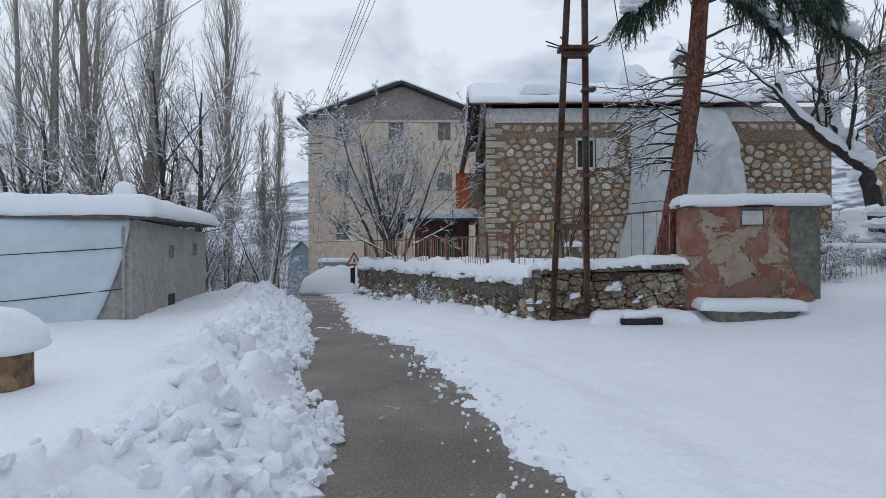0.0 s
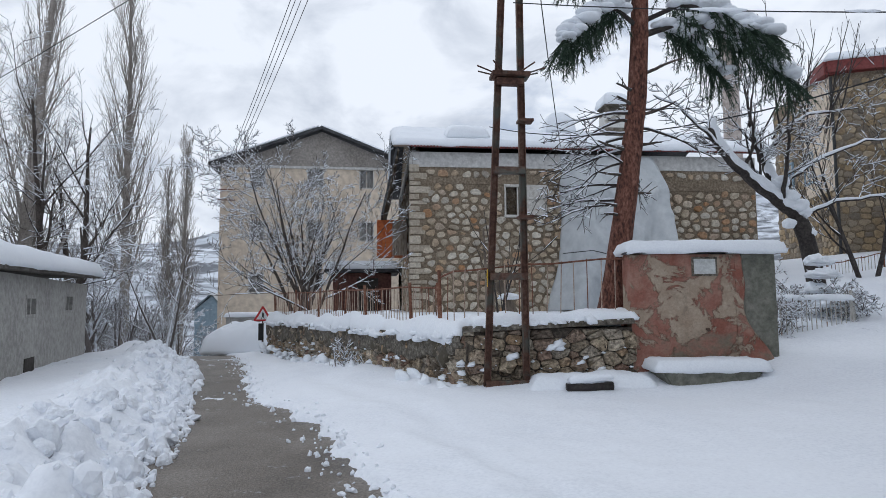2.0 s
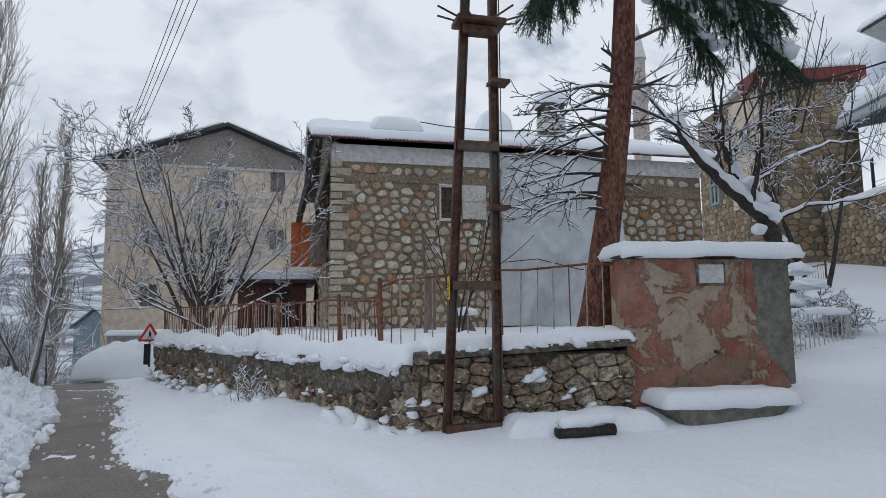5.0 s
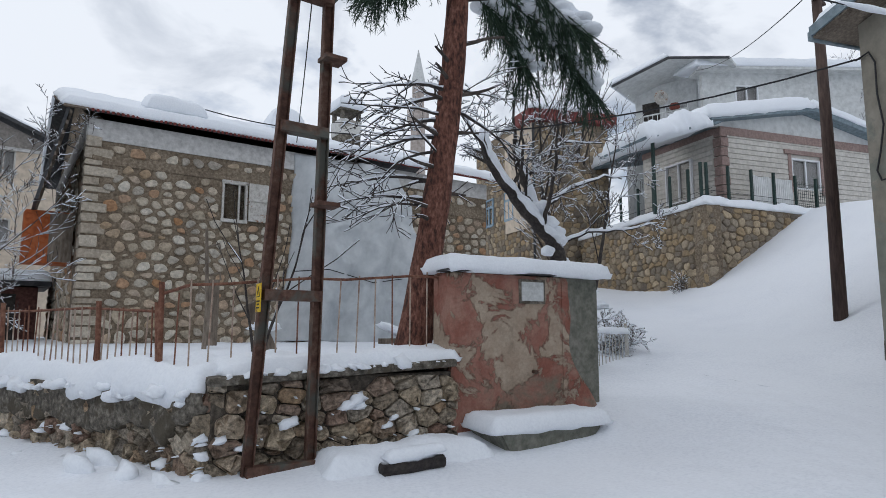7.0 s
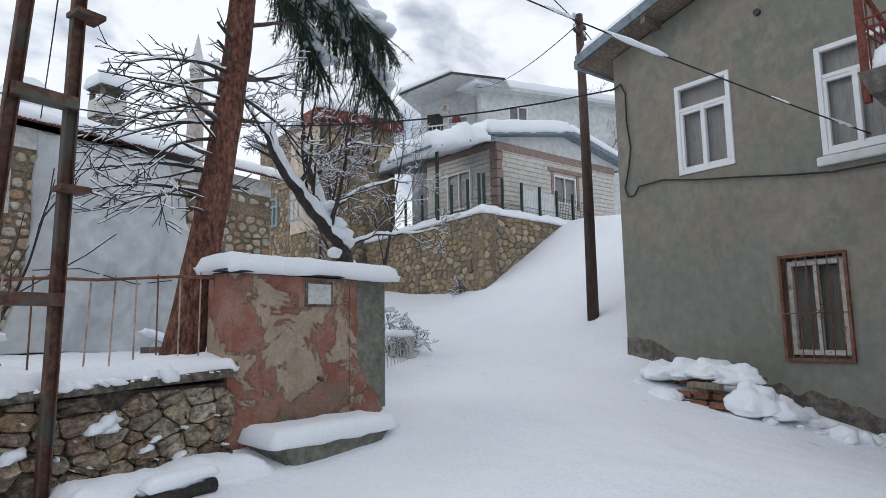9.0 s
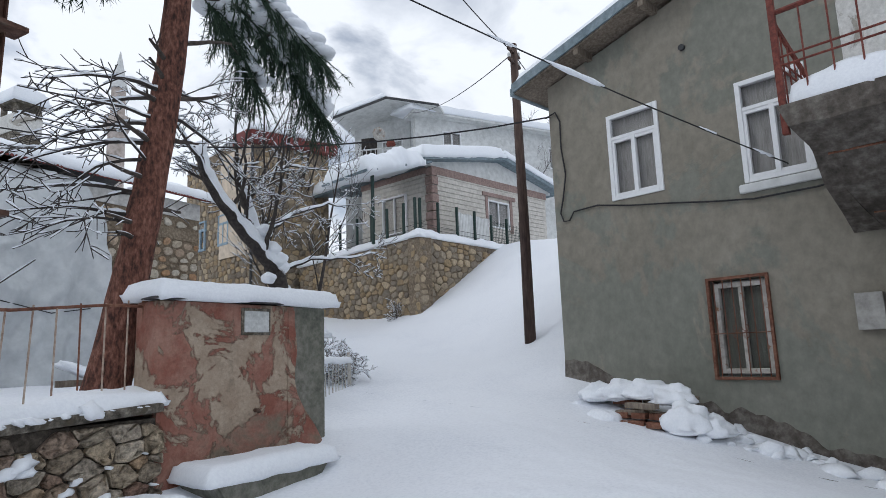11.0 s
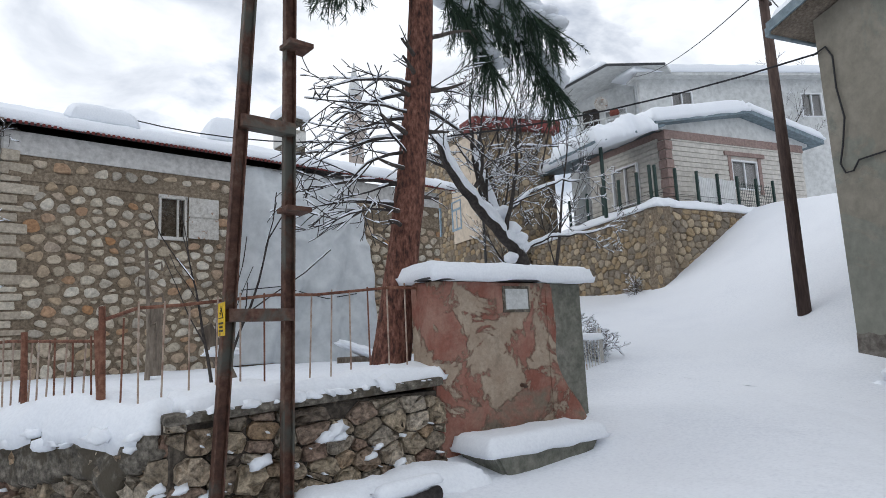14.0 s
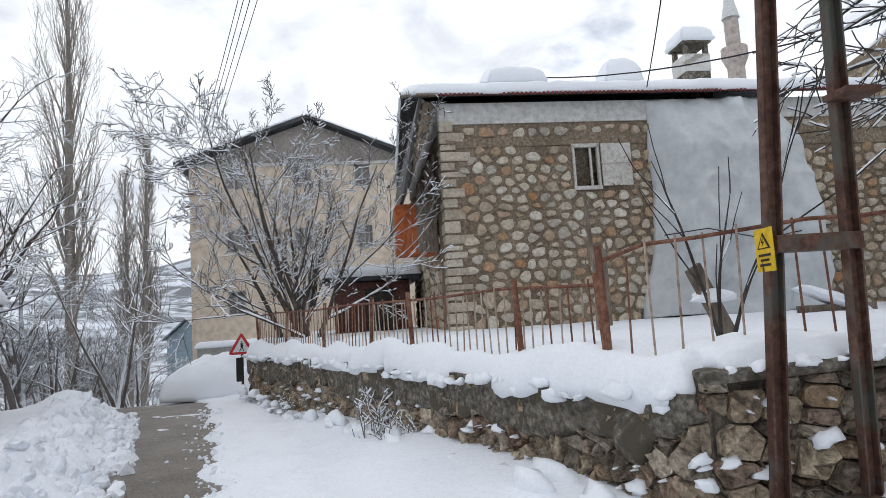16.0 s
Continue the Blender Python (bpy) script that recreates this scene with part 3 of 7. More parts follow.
def snow_top(x, y):
    """The snow's surface: thin beside the road, thrown up on its far side, sunk where the road is swept."""
    z = bare(x, y)
    lumps = fractal(x, y, 2.6, 4, 11)
    left, right = np.interp(y, ROAD_Y, ROAD_L), np.interp(y, ROAD_Y, ROAD_R)
    rag = 0.55 * (fractal(x, y, 1.6, 5, 21) - 0.5) + 0.25 * (fractal(x, y, 6, 3, 22) - 0.5)
    dl, dr = left - x + rag, x - right + rag
    bank = np.clip(dl / 0.9, 0, 1)
    bank = bank * bank * (3 - 2 * bank)
    crest = np.exp(-((dl - 1.0) / 0.62) ** 2)
    zl = 0.05 + 0.22 * bank + 0.10 * (fractal(x, y, 5.5, 3, 33) - 0.5) * np.exp(-((dl - 0.8) / 1.1) ** 2) + crest * (0.10 + 0.40 * (fractal(x, y, 1.3, 3, 31) - 0.38) + 0.45 * (fractal(x, y, 3.6, 4, 32) - 0.5) + 0.22 * (fractal(x, y, 8.0, 3, 34) - 0.5)) + 0.07 * (lumps - 0.5)
    flat = np.clip(dr / 0.5, 0, 1)
    tracks = 0.020 * np.cos((dr - 0.9) * 7.5) * np.exp(-((dr - 0.9) / 0.8) ** 2)
    zr = 0.035 + 0.075 * flat + 0.05 * (fractal(x, y, 0.7, 4, 41) - 0.5) + 0.04 * (lumps - 0.5) + tracks
    side = np.where(x < (left + right) / 2, zl, zr)
    d = np.where(x < (left + right) / 2, dl, dr)
    cover = np.clip((d + 0.02) / 0.10, 0, 1)
    island = np.clip((fractal(x, y, 1.9, 4, 51) - 0.60) / 0.05, 0, 1) * np.clip((y - 8) / 6, 0, 1)
    cover = np.maximum(cover, island * 0.65)
    side = np.where(d < 0, 0.03 + 0.02 * lumps, side)
    z = z + side * cover - 0.06 * (1 - cover)
    yard = np.clip((inside(x, y, YARD) + 0.12) / 0.24, 0, 1)
    zy = 1.27 + 0.10 * (fractal(x, y, 0.8, 4, 61) - 0.5) + 0.05 * (lumps - 0.5)
    return z * (1 - yard) + zy * yard


near_x, near_y = np.arange(-7.0, 8.4, 0.06), np.arange(2.0, 26.4, 0.06)
ground = sheet("ground", near_x, near_y, snow_top, SNOW_GROUND)
tagged(ground, "deep white snow, ploughed into lumpy banks beside the road", "snow", kind="structure")


def ring(name, xs, ys):
    return tagged(sheet(name, xs, ys, snow_top, SNOW_GROUND), "deep smooth snow over the village slopes", "snow", kind="structure")


x0, x1, y0, y1 = near_x[0], near_x[-1], near_y[0], near_y[-1]
ring("ground_behind", np.arange(-40, 40.01, 0.5), np.linspace(-30, y0, 60))
ring("ground_west", np.linspace(-40, x0, 110), np.linspace(y0, y1, 90))
ring("ground_east", np.linspace(x1, 40, 160), np.linspace(y0, y1, 120))
ring("ground_beyond", np.linspace(-40, 40, 160), np.linspace(y1, 70, 90))
far_x = np.concatenate([-np.geomspace(1500, 40, 60), np.linspace(-38, 38, 30), np.geomspace(40, 1500, 60)])


def far_top(x, y):
    hole = (np.abs(x) < 39.9) & (y > -29.9) & (y < 69.9)
    return np.where(hole, bare(x, y) - 3.0, bare(x, y) + 0.05)


tagged(sheet("ground_far", far_x, np.concatenate([-np.geomspace(1500, 31, 40), np.linspace(-29, 69, 40), np.geomspace(71, 1500, 80)]), far_top, FAR_SNOW),
       "distant snowy hillside with dark scrub", "hillside", kind="structure")


def road_top(x, y):
    return bare(x, y) + 0.012 * (fractal(x, y, 2.2, 4, 71) - 0.5)


rows_y = np.concatenate([np.arange(-18, 26.5, 0.12), np.arange(26.5, 44, 0.5)])
co, fc = [], []
for j, y in enumerate(rows_y):
    l, r = np.interp(y, ROAD_Y, ROAD_L) - 0.6, np.interp(y, ROAD_Y, ROAD_R) + 0.6
    xs = np.linspace(l, r, 26)
    co += [(float(x), float(y), float(z)) for x, z in zip(xs, road_top(xs, np.full(26, y)))]
    if j:
        fc += [((j - 1) * 26 + k, (j - 1) * 26 + k + 1, j * 26 + k + 1, j * 26 + k) for k in range(25)]
me = bpy.data.meshes.new("road")
me.from_pydata(co, [], fc)
me.materials.append(ASPHALT)
me.shade_smooth()
tagged(new("road", me), "narrow wet brown-grey lane, swept of snow", "road", kind="structure")

# ---- the stone house behind the yard ----
HX0, HX1, HY, HTOP = 1.12, 12.0, 21.45, 6.05
house = thing("stone_house", pose(0, 0, 0), "rubble stone house with whitewashed band and snowy tin roof", "house")
WIN = (3.98, 4.56, 4.14, 5.07)
wall = part("wall", boxes((HX0, WIN[0], HY, HY + 0.5, 0.2, HTOP), (WIN[1], HX1, HY, HY + 0.5, 0.2, HTOP), (WIN[0], WIN[1], HY, HY + 0.5, 0.2, WIN[2]), (WIN[0], WIN[1], HY, HY + 0.5, WIN[3], HTOP)), MORTAR, house, "brown mortar face set with pale stones")
side_wall = part("side_wall", boxes((HX0, HX0 + 0.5, HY + 0.502, HY + 8.5, 0.2, HTOP), (HX1 - 0.5, HX1, HY + 0.502, HY + 8.5, 0.2, HTOP), (HX0 + 0.502, HX1 - 0.502, HY + 8.0, HY + 8.5, 0.2, HTOP)), MORTAR, house)
part("plaster_band", boxes((HX0 - 0.01, HX1, HY - 0.035, HY - 0.002, HTOP - 0.46, HTOP), bevel=0.01), WHITE_BAND, house, "flaking whitewashed band under the eaves")
part("plaster_band", boxes((HX0 - 0.035, HX0 - 0.002, HY, HY + 8.5, HTOP - 0.46, HTOP)), WHITE_BAND, house)
part("string_course", boxes((HX0 + 0.1, 5.7, HY - 0.025, HY - 0.002, 5.08, 5.28), bevel=0.01), MORTAR, house, "brown cement course")
part("string_course", boxes((8.6, HX1 - 0.1, HY - 0.025, HY - 0.002, 4.95, 5.22), bevel=0.01), MORTAR, house)
roof = bmesh.new()
RZ = HTOP + 0.04
prism(roof, [(HY - 0.30, RZ + 0.02), (HY - 0.30, RZ + 0.08), (HY + 4.25, RZ + 1.73), (HY + 8.9, RZ + 0.10), (HY + 8.9, RZ), (HY + 4.25, RZ + 1.62)], 0, 1)
bmesh.ops.transform(roof, matrix=Matrix(((0, HX1 - HX0 + 0.95, 0, HX0 - 0.45), (1, 0, 0, 0), (0, 0, 1, 0), (0, 0, 0, 1))), verts=roof.verts)
bmesh.ops.recalc_face_normals(roof, faces=roof.faces)
part("roof", roof, DARK_METAL, house, "corrugated tin roof under snow")
gable = bmesh.new()
prism(gable, [(HY, HTOP), (HY + 4.25, HTOP + 1.6), (HY + 8.5, HTOP)], HX0 + 0.02, HX0 + 0.3)
bmesh.ops.transform(gable, matrix=Matrix(((0, 1, 0, 0), (1, 0, 0, 0), (0, 0, 1, 0), (0, 0, 0, 1))), verts=gable.verts)
bmesh.ops.recalc_face_normals(gable, faces=gable.faces)
part("gable", gable, MORTAR, house)
edge_tin = bmesh.new()
for k in range(124):
    x = HX0 - 0.45 + k * 0.095
    tube(edge_tin, [(x, HY - 0.36, RZ + 0.04), (x, HY - 0.24, RZ + 0.085)], 0.034, 6)
part("corrugated_edge", edge_tin, RED_METAL, house, "dark red corrugated eave edge")
verge = bmesh.new()
for k in range(30):
    y = HY - 0.4 + k * 0.155
    z = RZ + 0.06 + (y - HY + 0.42) * 0.353
    box(verge, HX0 - 0.50, HX0 - 0.05, y, y + 0.10, z - 0.05, z - 0.01)
part("verge_slats", verge, WOOD, house, "dark slatted underside of the roof edge")
lean = bmesh.new()
prism(lean, [(HX0 - 0.42, RZ + 0.08), (HX0 - 0.36, RZ + 0.08), (HX0 - 0.80, RZ - 1.95), (HX0 - 0.86, RZ - 1.95)], HY - 0.30, HY + 8.6)
part("side_apron", lean, DARK_METAL, house, "dark slatted apron hanging from the roof edge")
for k in range(9):
    s = k / 8
    slat = boxes((HX0 - 0.385 - 0.44 * s, HX0 - 0.335 - 0.44 * s, HY - 0.28, HY + 8.5, RZ - 0.10 - 1.84 * s, RZ - 0.02 - 1.84 * s), bevel=0.004)
    part("apron_slat", slat, WOOD, house)
part("window_frame", boxes((WIN[0] - 0.03, WIN[0] + 0.02, HY - 0.05, HY + 0.06, WIN[2], WIN[3]), (WIN[1] - 0.06, WIN[1] - 0.01, HY - 0.05, HY + 0.06, WIN[2], WIN[3]), (WIN[0] - 0.04, WIN[1], HY - 0.05, HY + 0.06, WIN[3] - 0.05, WIN[3] + 0.03), (WIN[0] - 0.04, WIN[1], HY - 0.06, HY + 0.06, WIN[2] - 0.05, WIN[2] + 0.03), (WIN[0] + 0.36, WIN[0] + 0.40, HY - 0.02, HY + 0.04, WIN[2], WIN[3]), bevel=0.006), SHUTTER, house, "flaking white window frame")
part("window_recess", boxes((WIN[0], WIN[1], HY + 0.16, HY + 0.2, WIN[2], WIN[3])), MORTAR, house)
part("pane", boxes((WIN[0] + 0.02, WIN[1] - 0.05, HY + 0.10, HY + 0.106, WIN[2], WIN[3])), GLASS, house)
shutter = part("shutter", boxes((WIN[1] + 0.01, 5.24, HY - 0.10, HY - 0.07, 4.15, 4.60), (WIN[1] + 0.01, 5.24, HY - 0.10, HY - 0.07, 4.64, 5.08), (WIN[1] + 0.01, 5.24, HY - 0.08, HY - 0.05, 4.58, 4.66), bevel=0.008), SHUTTER, house, "flaking white two-panel shutter with rusty middle rail")
masonry(wall, facing(HX0, HY, 1.0, 1, 0), HX1 - HX0, HTOP - 0.5 - 1.0, 0.31, 0.205, 0.036, 0.05, HOUSE_STONE, 5,
        holes=[(WIN[0] - HX0 - 0.1, 5.3 - HX0, WIN[2] - 1.05, WIN[3] - 0.9), (0.0, 4.6, 4.06, 4.3), (7.5, 10.9, 3.95, 4.25), (0, 0.40, 0, 9)], singles=300, near=(2.2, 2.5), jitter=0.8, vary=0.22, face=0.78, chip=0.25, drop=0.04, rough=0.5)
rng = random.Random(8)
z = 1.0
k = 0
while z < 5.5:
    h = rng.uniform(0.13, 0.27)
    L = rng.uniform(0.40, 0.62) if k % 2 else rng.uniform(0.24, 0.42)
    out = rng.uniform(0.015, 0.045)
    block = boxes((HX0 - 0.03, HX0 + L, HY - out, HY + (0.3 if k % 2 else 0.5), z, z + h - rng.uniform(0.025, 0.05)), bevel=0.028)
    for v in block.verts:
        v.co += Vector((rng.uniform(-1, 1), rng.uniform(-0.4, 0.4), rng.uniform(-1, 1))) * 0.012
    part("quoin", block, QUOIN_STONE, wall)
    z += h
    k += 1
masonry(side_wall, facing(HX0, HY + 8.5, 1.0, 0, -1), 8.0, 4.5, 0.42, 0.27, 0.03, 0.04, HOUSE_STONE, 6, singles=0, holes=[(7.3, 8.1, 0, 9)])
chim = thing("chimney", pose(8.4, 24.0, 7.3), "square stone chimney with a snow cap on the roof", "chimney")
part("shaft", boxes((-0.34, 0.34, -0.34, 0.34, -0.7, 0.75), (-0.40, 0.40, -0.40, 0.40, 1.05, 1.13), (-0.34, -0.22, -0.34, -0.22, 0.75, 1.05), (0.22, 0.34, -0.34, -0.22, 0.75, 1.05), (-0.34, -0.22, 0.22, 0.34, 0.75, 1.05), (0.22, 0.34, 0.22, 0.34, 0.75, 1.05), bevel=0.015), RENDER_CEMENT, chim)
part("plaster_coat", boxes((-0.36, 0.36, -0.36, 0.36, 0.28, 0.76), bevel=0.02), FLAKING_WHITE, chim, "white plaster on the upper shaft")


def laid_snow(name, L, W, H, m, label, seed, mat=None, **kw):
    bm = snow_slab(L, W, H, seed=seed, **kw)
    bm.transform(m)
    return tagged(obj(name, bm, mat or SNOW, smooth=True), label, "snow")


def lump_snow(name, m, rx, ry, rz, label, seed, rough=0.22):
    bm = blob(rx, ry, rz, seed, rough)
    bm.transform(m)
    return tagged(obj(name, bm, SNOW, smooth=True), label, "snow")


laid_snow("chimney_snow", 0.95, 0.95, 0.48, pose(7.93, 23.52, 8.43), "rounded snow cap on the chimney", 3, edge=0.38)
laid_snow("roof_snow", 11.9, 4.75, 0.19, pose(HX0 - 0.50, HY - 0.36, RZ + 0.075, 19.9), "thick snow on the stone house roof", 4, res=0.10, edge=0.2, droop=0.03, ragged=0.14, uneven=0.7)
laid_snow("roof_snow", 11.9, 4.75, 0.3, pose(HX1 + 0.5, HY + 8.95, RZ + 0.11, 19.4, 0, 180), "thick snow on the stone house roof", 5, res=0.25)
laid_snow("snow_lump", 1.3, 0.9, 0.30, pose(HX0 + 1.1, HY - 0.05, RZ + 0.42, 19.4), "loose block of snow on the roof", 6, edge=0.25)
laid_snow("snow_lump", 1.1, 0.9, 0.75, pose(6.1, 24.3, RZ + 1.5, 0), "heap of snow by the ridge", 7, edge=0.45)

# tarpaulin draped over the middle of the facade
tarp = bmesh.new()
nu, nv = 80, 110
grid = []
for j in range(nv + 1):
    v = j / nv
    row = []
    z = 6.02 - v * 4.75
    out = 0.10 + (0.62 * min(1, v / 0.25) if v < 0.25 else 0.62 + 0.25 * (v - 0.25) / 0.75)
    xl = 5.68 - 0.05 * v - 1.1 * max(0, v - 0.6)
    xr = 8.62 + 0.34 * min(1, v / 0.28) + 0.05 * v
    for i in range(nu + 1):
        u = i / nu
        bulge = min(1.0, u / 0.16) * (0.35 + 0.65 * min(1.0, (1 - u) / 0.05))
        fold = 0.09 * math.sin(u * 19 + 4 * v + 2.5 * noise.noise(Vector((u * 2, v * 3, 4)))) * (0.35 + v) + 0.05 * noise.noise(Vector((u * 16 + v * 6, v * 5, 2))) + 0.14 * noise.noise(Vector((u * 5, v * 4, 0))) + 0.10 * (1 - abs(noise.noise(Vector((u * 3.2 + 2.1 * v, v * 4.5 - u * 2, 7)))) * 4 if abs(noise.noise(Vector((u * 3.2 + 2.1 * v, v * 4.5 - u * 2, 7)))) < 0.25 else 0)
        row.append(tarp.verts.new((xl + (xr - xl) * u + 0.03 * math.sin(v * 19 + u * 5), HY - 0.04 - out * bulge - fold * bulge, z + 0.05 * math.sin(u * 9) * v - (0.0 if j else 0.05 * math.sin(u * math.pi * 5) ** 2))))
    grid.append(row)
for j in range(nv):
    for i in range(nu):
        tarp.faces.new((grid[j][i], grid[j + 1][i], grid[j + 1][i + 1], grid[j][i + 1]))
cover = thing("tarpaulin", pose(0, 0, 0), "grey-white tarpaulin hung over the house front", "tarpaulin")
sheet_part = part("cloth", tarp, TARP, cover, smooth=True)
mod = sheet_part.modifiers.new("thickness", "SOLIDIFY")
mod.thickness = 0.012
cord = bmesh.new()
tube(cord, [(5.5, HY - 0.72, 2.95), (6.3, HY - 0.98, 3.02), (7.5, HY - 1.02, 2.75), (9.1, HY - 0.9, 3.0)], 0.012, 5)
part("cord", cord, WIRE, cover)

obox = thing("orange_box", pose(0.42, 22.6, 3.0), "orange rusted metal box on the house side wall", "box")
part("casing", boxes((-0.28, 0.62, 0, 0.75, 0, 1.15), bevel=0.03), ORANGE, obox)
part("side_panel", boxes((0.20, 0.655, -0.02, -0.003, 0.03, 1.12), bevel=0.004), WOOD, obox, "weathered plywood side")

# ---- retaining wall, front and along the lane ----
LX, LY = -4.94, 11.55
LL = 11.7
yard_wall = thing("yard_wall", pose(0, 0, 0), "old field-stone retaining wall with cement patches and snow on top", "wall", kind="structure")
front = facing(1.40, 12.42, -0.2, 2.62, -0.24)
bmf = boxes((0.0, 2.64, 0.05, 0.45, 0, 1.36), bevel=0.02)
bmf.transform(front)
fw = part("front_core", bmf, EARTH_MORTAR, yard_wall)
masonry(fw, front @ pose(0, 0.05, 0.2), 2.6, 1.14, 0.225, 0.12, 0.007, 0.085, WALL_STONE, 21, jitter=1.2, face=0.82, chip=0.10, drop=0.14, vary=0.5, rough=1.7)
bmc = boxes((0.06, 2.62, -0.08, 0.46, 1.30, 1.385), bevel=0.03)
bmc.transform(front @ pose(0, 0, 0, 0, -2.5, 0))
part("coping", bmc, RENDER_CEMENT, yard_wall, "dark cement coping")
lane = facing(1.40 + LX / 12.56 * LL, 12.42 + LY / 12.56 * LL, -0.2, -LX, -LY)
bml = boxes((0, LL, 0.05, 0.5, 0, 1.28), bevel=0.02)
bml.transform(lane)
lw = part("lane_core", bml, EARTH_MORTAR, yard_wall)
masonry(lw, lane @ pose(0, 0.05, 0.15), LL, 1.1, 0.16, 0.14, 0.006, 0.10, WALL_STONE, 22, jitter=1.3, near=(LL, 0.3), face=0.80, chip=0.10, drop=0.14, vary=0.6, rough=1.8)
coat = bmesh.new()
nu, nv = 210, 14
rows_ = []
for j in range(nv + 1):
    rw = []
    for i in range(nu + 1):
        x = LL * i / nu
        low = 0.80 + 0.30 * (noise.noise(Vector((x * 0.9, 3.1, 0))) + 0.4 * noise.noise(Vector((x * 4, 1.1, 0)))) + max(0.0, x - (LL - 0.55)) * 0.9
        low = min(low, 1.22)
        zz = low + (1.25 - low) * j / nv
        rw.append(coat.verts.new((x, -0.03 - 0.035 * noise.noise(Vector((x * 2.2, zz * 2.5, 5))) + (0.05 if j == 0 else 0), zz)))
    rows_.append(rw)
for j in range(nv):
    for i in range(nu):
        coat.faces.new((rows_[j][i], rows_[j][i + 1], rows_[j + 1][i + 1], rows_[j + 1][i]))
coat.transform(lane)
cp = part("cement_coat", coat, RENDER_CEMENT, yard_wall, "stained cement coat over the upper wall", smooth=True)
mod = cp.modifiers.new("thickness", "SOLIDIFY")
mod.thickness, mod.offset = 0.04, 1.0
laid_snow("wall_snow", 2.50, 0.46, 0.14, front @ pose(0.12, 0.0, 1.385, 0, -2.5, 0), "snow lying along the yard wall", 31, res=0.03, edge=0.08, ragged=0.16, droop=0.03, uneven=1.4)


def snow_pats(name, m, spots, label, seed):
    """Pats of snow caught on ledges of a wall: each at (x, y, z, half-width), flattened and lumpy."""
    rg = random.Random(seed)
    bm = bmesh.new()
    for x, y, z, r in spots:
        made = bmesh.ops.create_icosphere(bm, subdivisions=2, radius=1.0)["verts"]
        off = Vector((x * 9, z * 7, seed))
        ry, rz, tip = rg.uniform(0.045, 0.07) + r * 0.2, r * rg.uniform(0.3, 0.9), rg.uniform(-0.5, 0.5) * min(1.0, 0.05 / r)
        for v in made:
            k = 1 + 0.7 * noise.noise(v.co * 1.5 + off) + 0.3 * noise.noise(v.co * 4 + off)
            v.co = Vector((x + v.co.x * r * k, y + v.co.y * ry * k, z + tip * v.co.x * r + v.co.z * rz * k * (1 if v.co.z > 0 else 0.6)))
    bm.transform(m)
    return tagged(obj(name, bm, SNOW, smooth=True), label, "snow", kind="stuff")


rng = random.Random(35)
snow_pats("ledge_snow", front, [(rng.uniform(0.1, 2.5), -0.02, 0.45 + 0.8 * rng.random(), 0.015 + 0.095 * rng.random() ** 3) for _ in range(42)], "pats of snow caught between the wall stones", 35)
snow_pats("ledge_snow", front, [(0.12 + 2.4 * (k + rng.random()) / 26, -0.06, 1.385 + 0.1 * (k + rng.random()) / 26, 0.015 + 0.10 * rng.random() ** 2) for k in range(26) if rng.random() < 0.7], "crumbs of snow hanging on the coping", 36)
snow_pats("ledge_snow", lane, [(LL - (LL - 0.3) * rng.random() ** 1.5, -0.02, 0.30 + 0.55 * rng.random(), 0.015 + 0.08 * rng.random() ** 3) for _ in range(120)], "pats of snow caught between the wall stones", 37)
snow_pats("ledge_snow", lane, [(LL * (k + rng.random()) / 60, -0.10, 1.24 - 0.10 * rng.random(), rng.uniform(0.04, 0.13)) for k in range(60)], "clumps of snow hanging over the wall edge", 38)
snow_pats("foot_snow", lane, [(LL - (LL - 0.2) * rng.random(), -0.16 - 0.22 * rng.random(), 0.28 + 0.22 * rng.random(), 0.06 + 0.2 * rng.random() ** 2) for _ in range(90)], "lumps of snow fallen along the foot of the wall", 39)
laid_snow("wall_snow", LL - 0.06, 0.80, 0.26, lane @ pose(0, -0.06, 1.25), "snow lying along the yard wall", 32, res=0.05, edge=0.16, ragged=0.22, droop=0.12, uneven=1.1)

# ---- village fountain block ----
booth = thing("fountain_block", pose(0, 0, 0), "old village fountain block in peeling red plaster", "fountain")
bf = facing(3.93, 12.22, 0.2, 2.33, -0.20)
bm = bmesh.new()
box(bm, 0.0, 1.72, 0.0, 0.42, 0, 2.06, bevel=0.05)
bm.transform(bf)
part("block", bm, PINK, booth)
bm = bmesh.new()
rings = []
for k in range(25):
    z = 2.0 * k / 24
    out = 0.46 / (1 + math.exp((z - 0.74) / 0.12)) + 0.02 * math.sin(z * 9)
    fwd = 0.05 / (1 + math.exp((z - 0.55) / 0.12))
    rings.append([bm.verts.new(p) for p in ((1.60, -0.012 - fwd * 0.3, z), (1.71 + out * 0.9, -0.014 - fwd, z), (1.735 + out, 0.012 - fwd, z), (1.735 + out, 0.22, z), (1.60, 0.22, z))])
for a, b in zip(rings, rings[1:]):
    for k in range(5):
        bm.faces.new((a[k], a[(k + 1) % 5], b[(k + 1) % 5], b[k]))
bm.faces.new(rings[0][::-1])
bm.faces.new(rings[-1])
bm.transform(bf)
part("flared_buttress", bm, PINK, booth, "red plaster flaring out at the foot")
bm = boxes((1.725, 2.26, 0.05, 0.42, 0, 2.06), bevel=0.04)
bm.transform(bf)
part("cement_end", bm, MOSSY, booth, "mossy grey cement end")
bm = boxes((-0.06, 2.36, -0.07, 0.50, 2.065, 2.11), bevel=0.012)
bm.transform(bf)
part("cover_slab", bm, DARK_METAL, booth, "dark sheet cover")
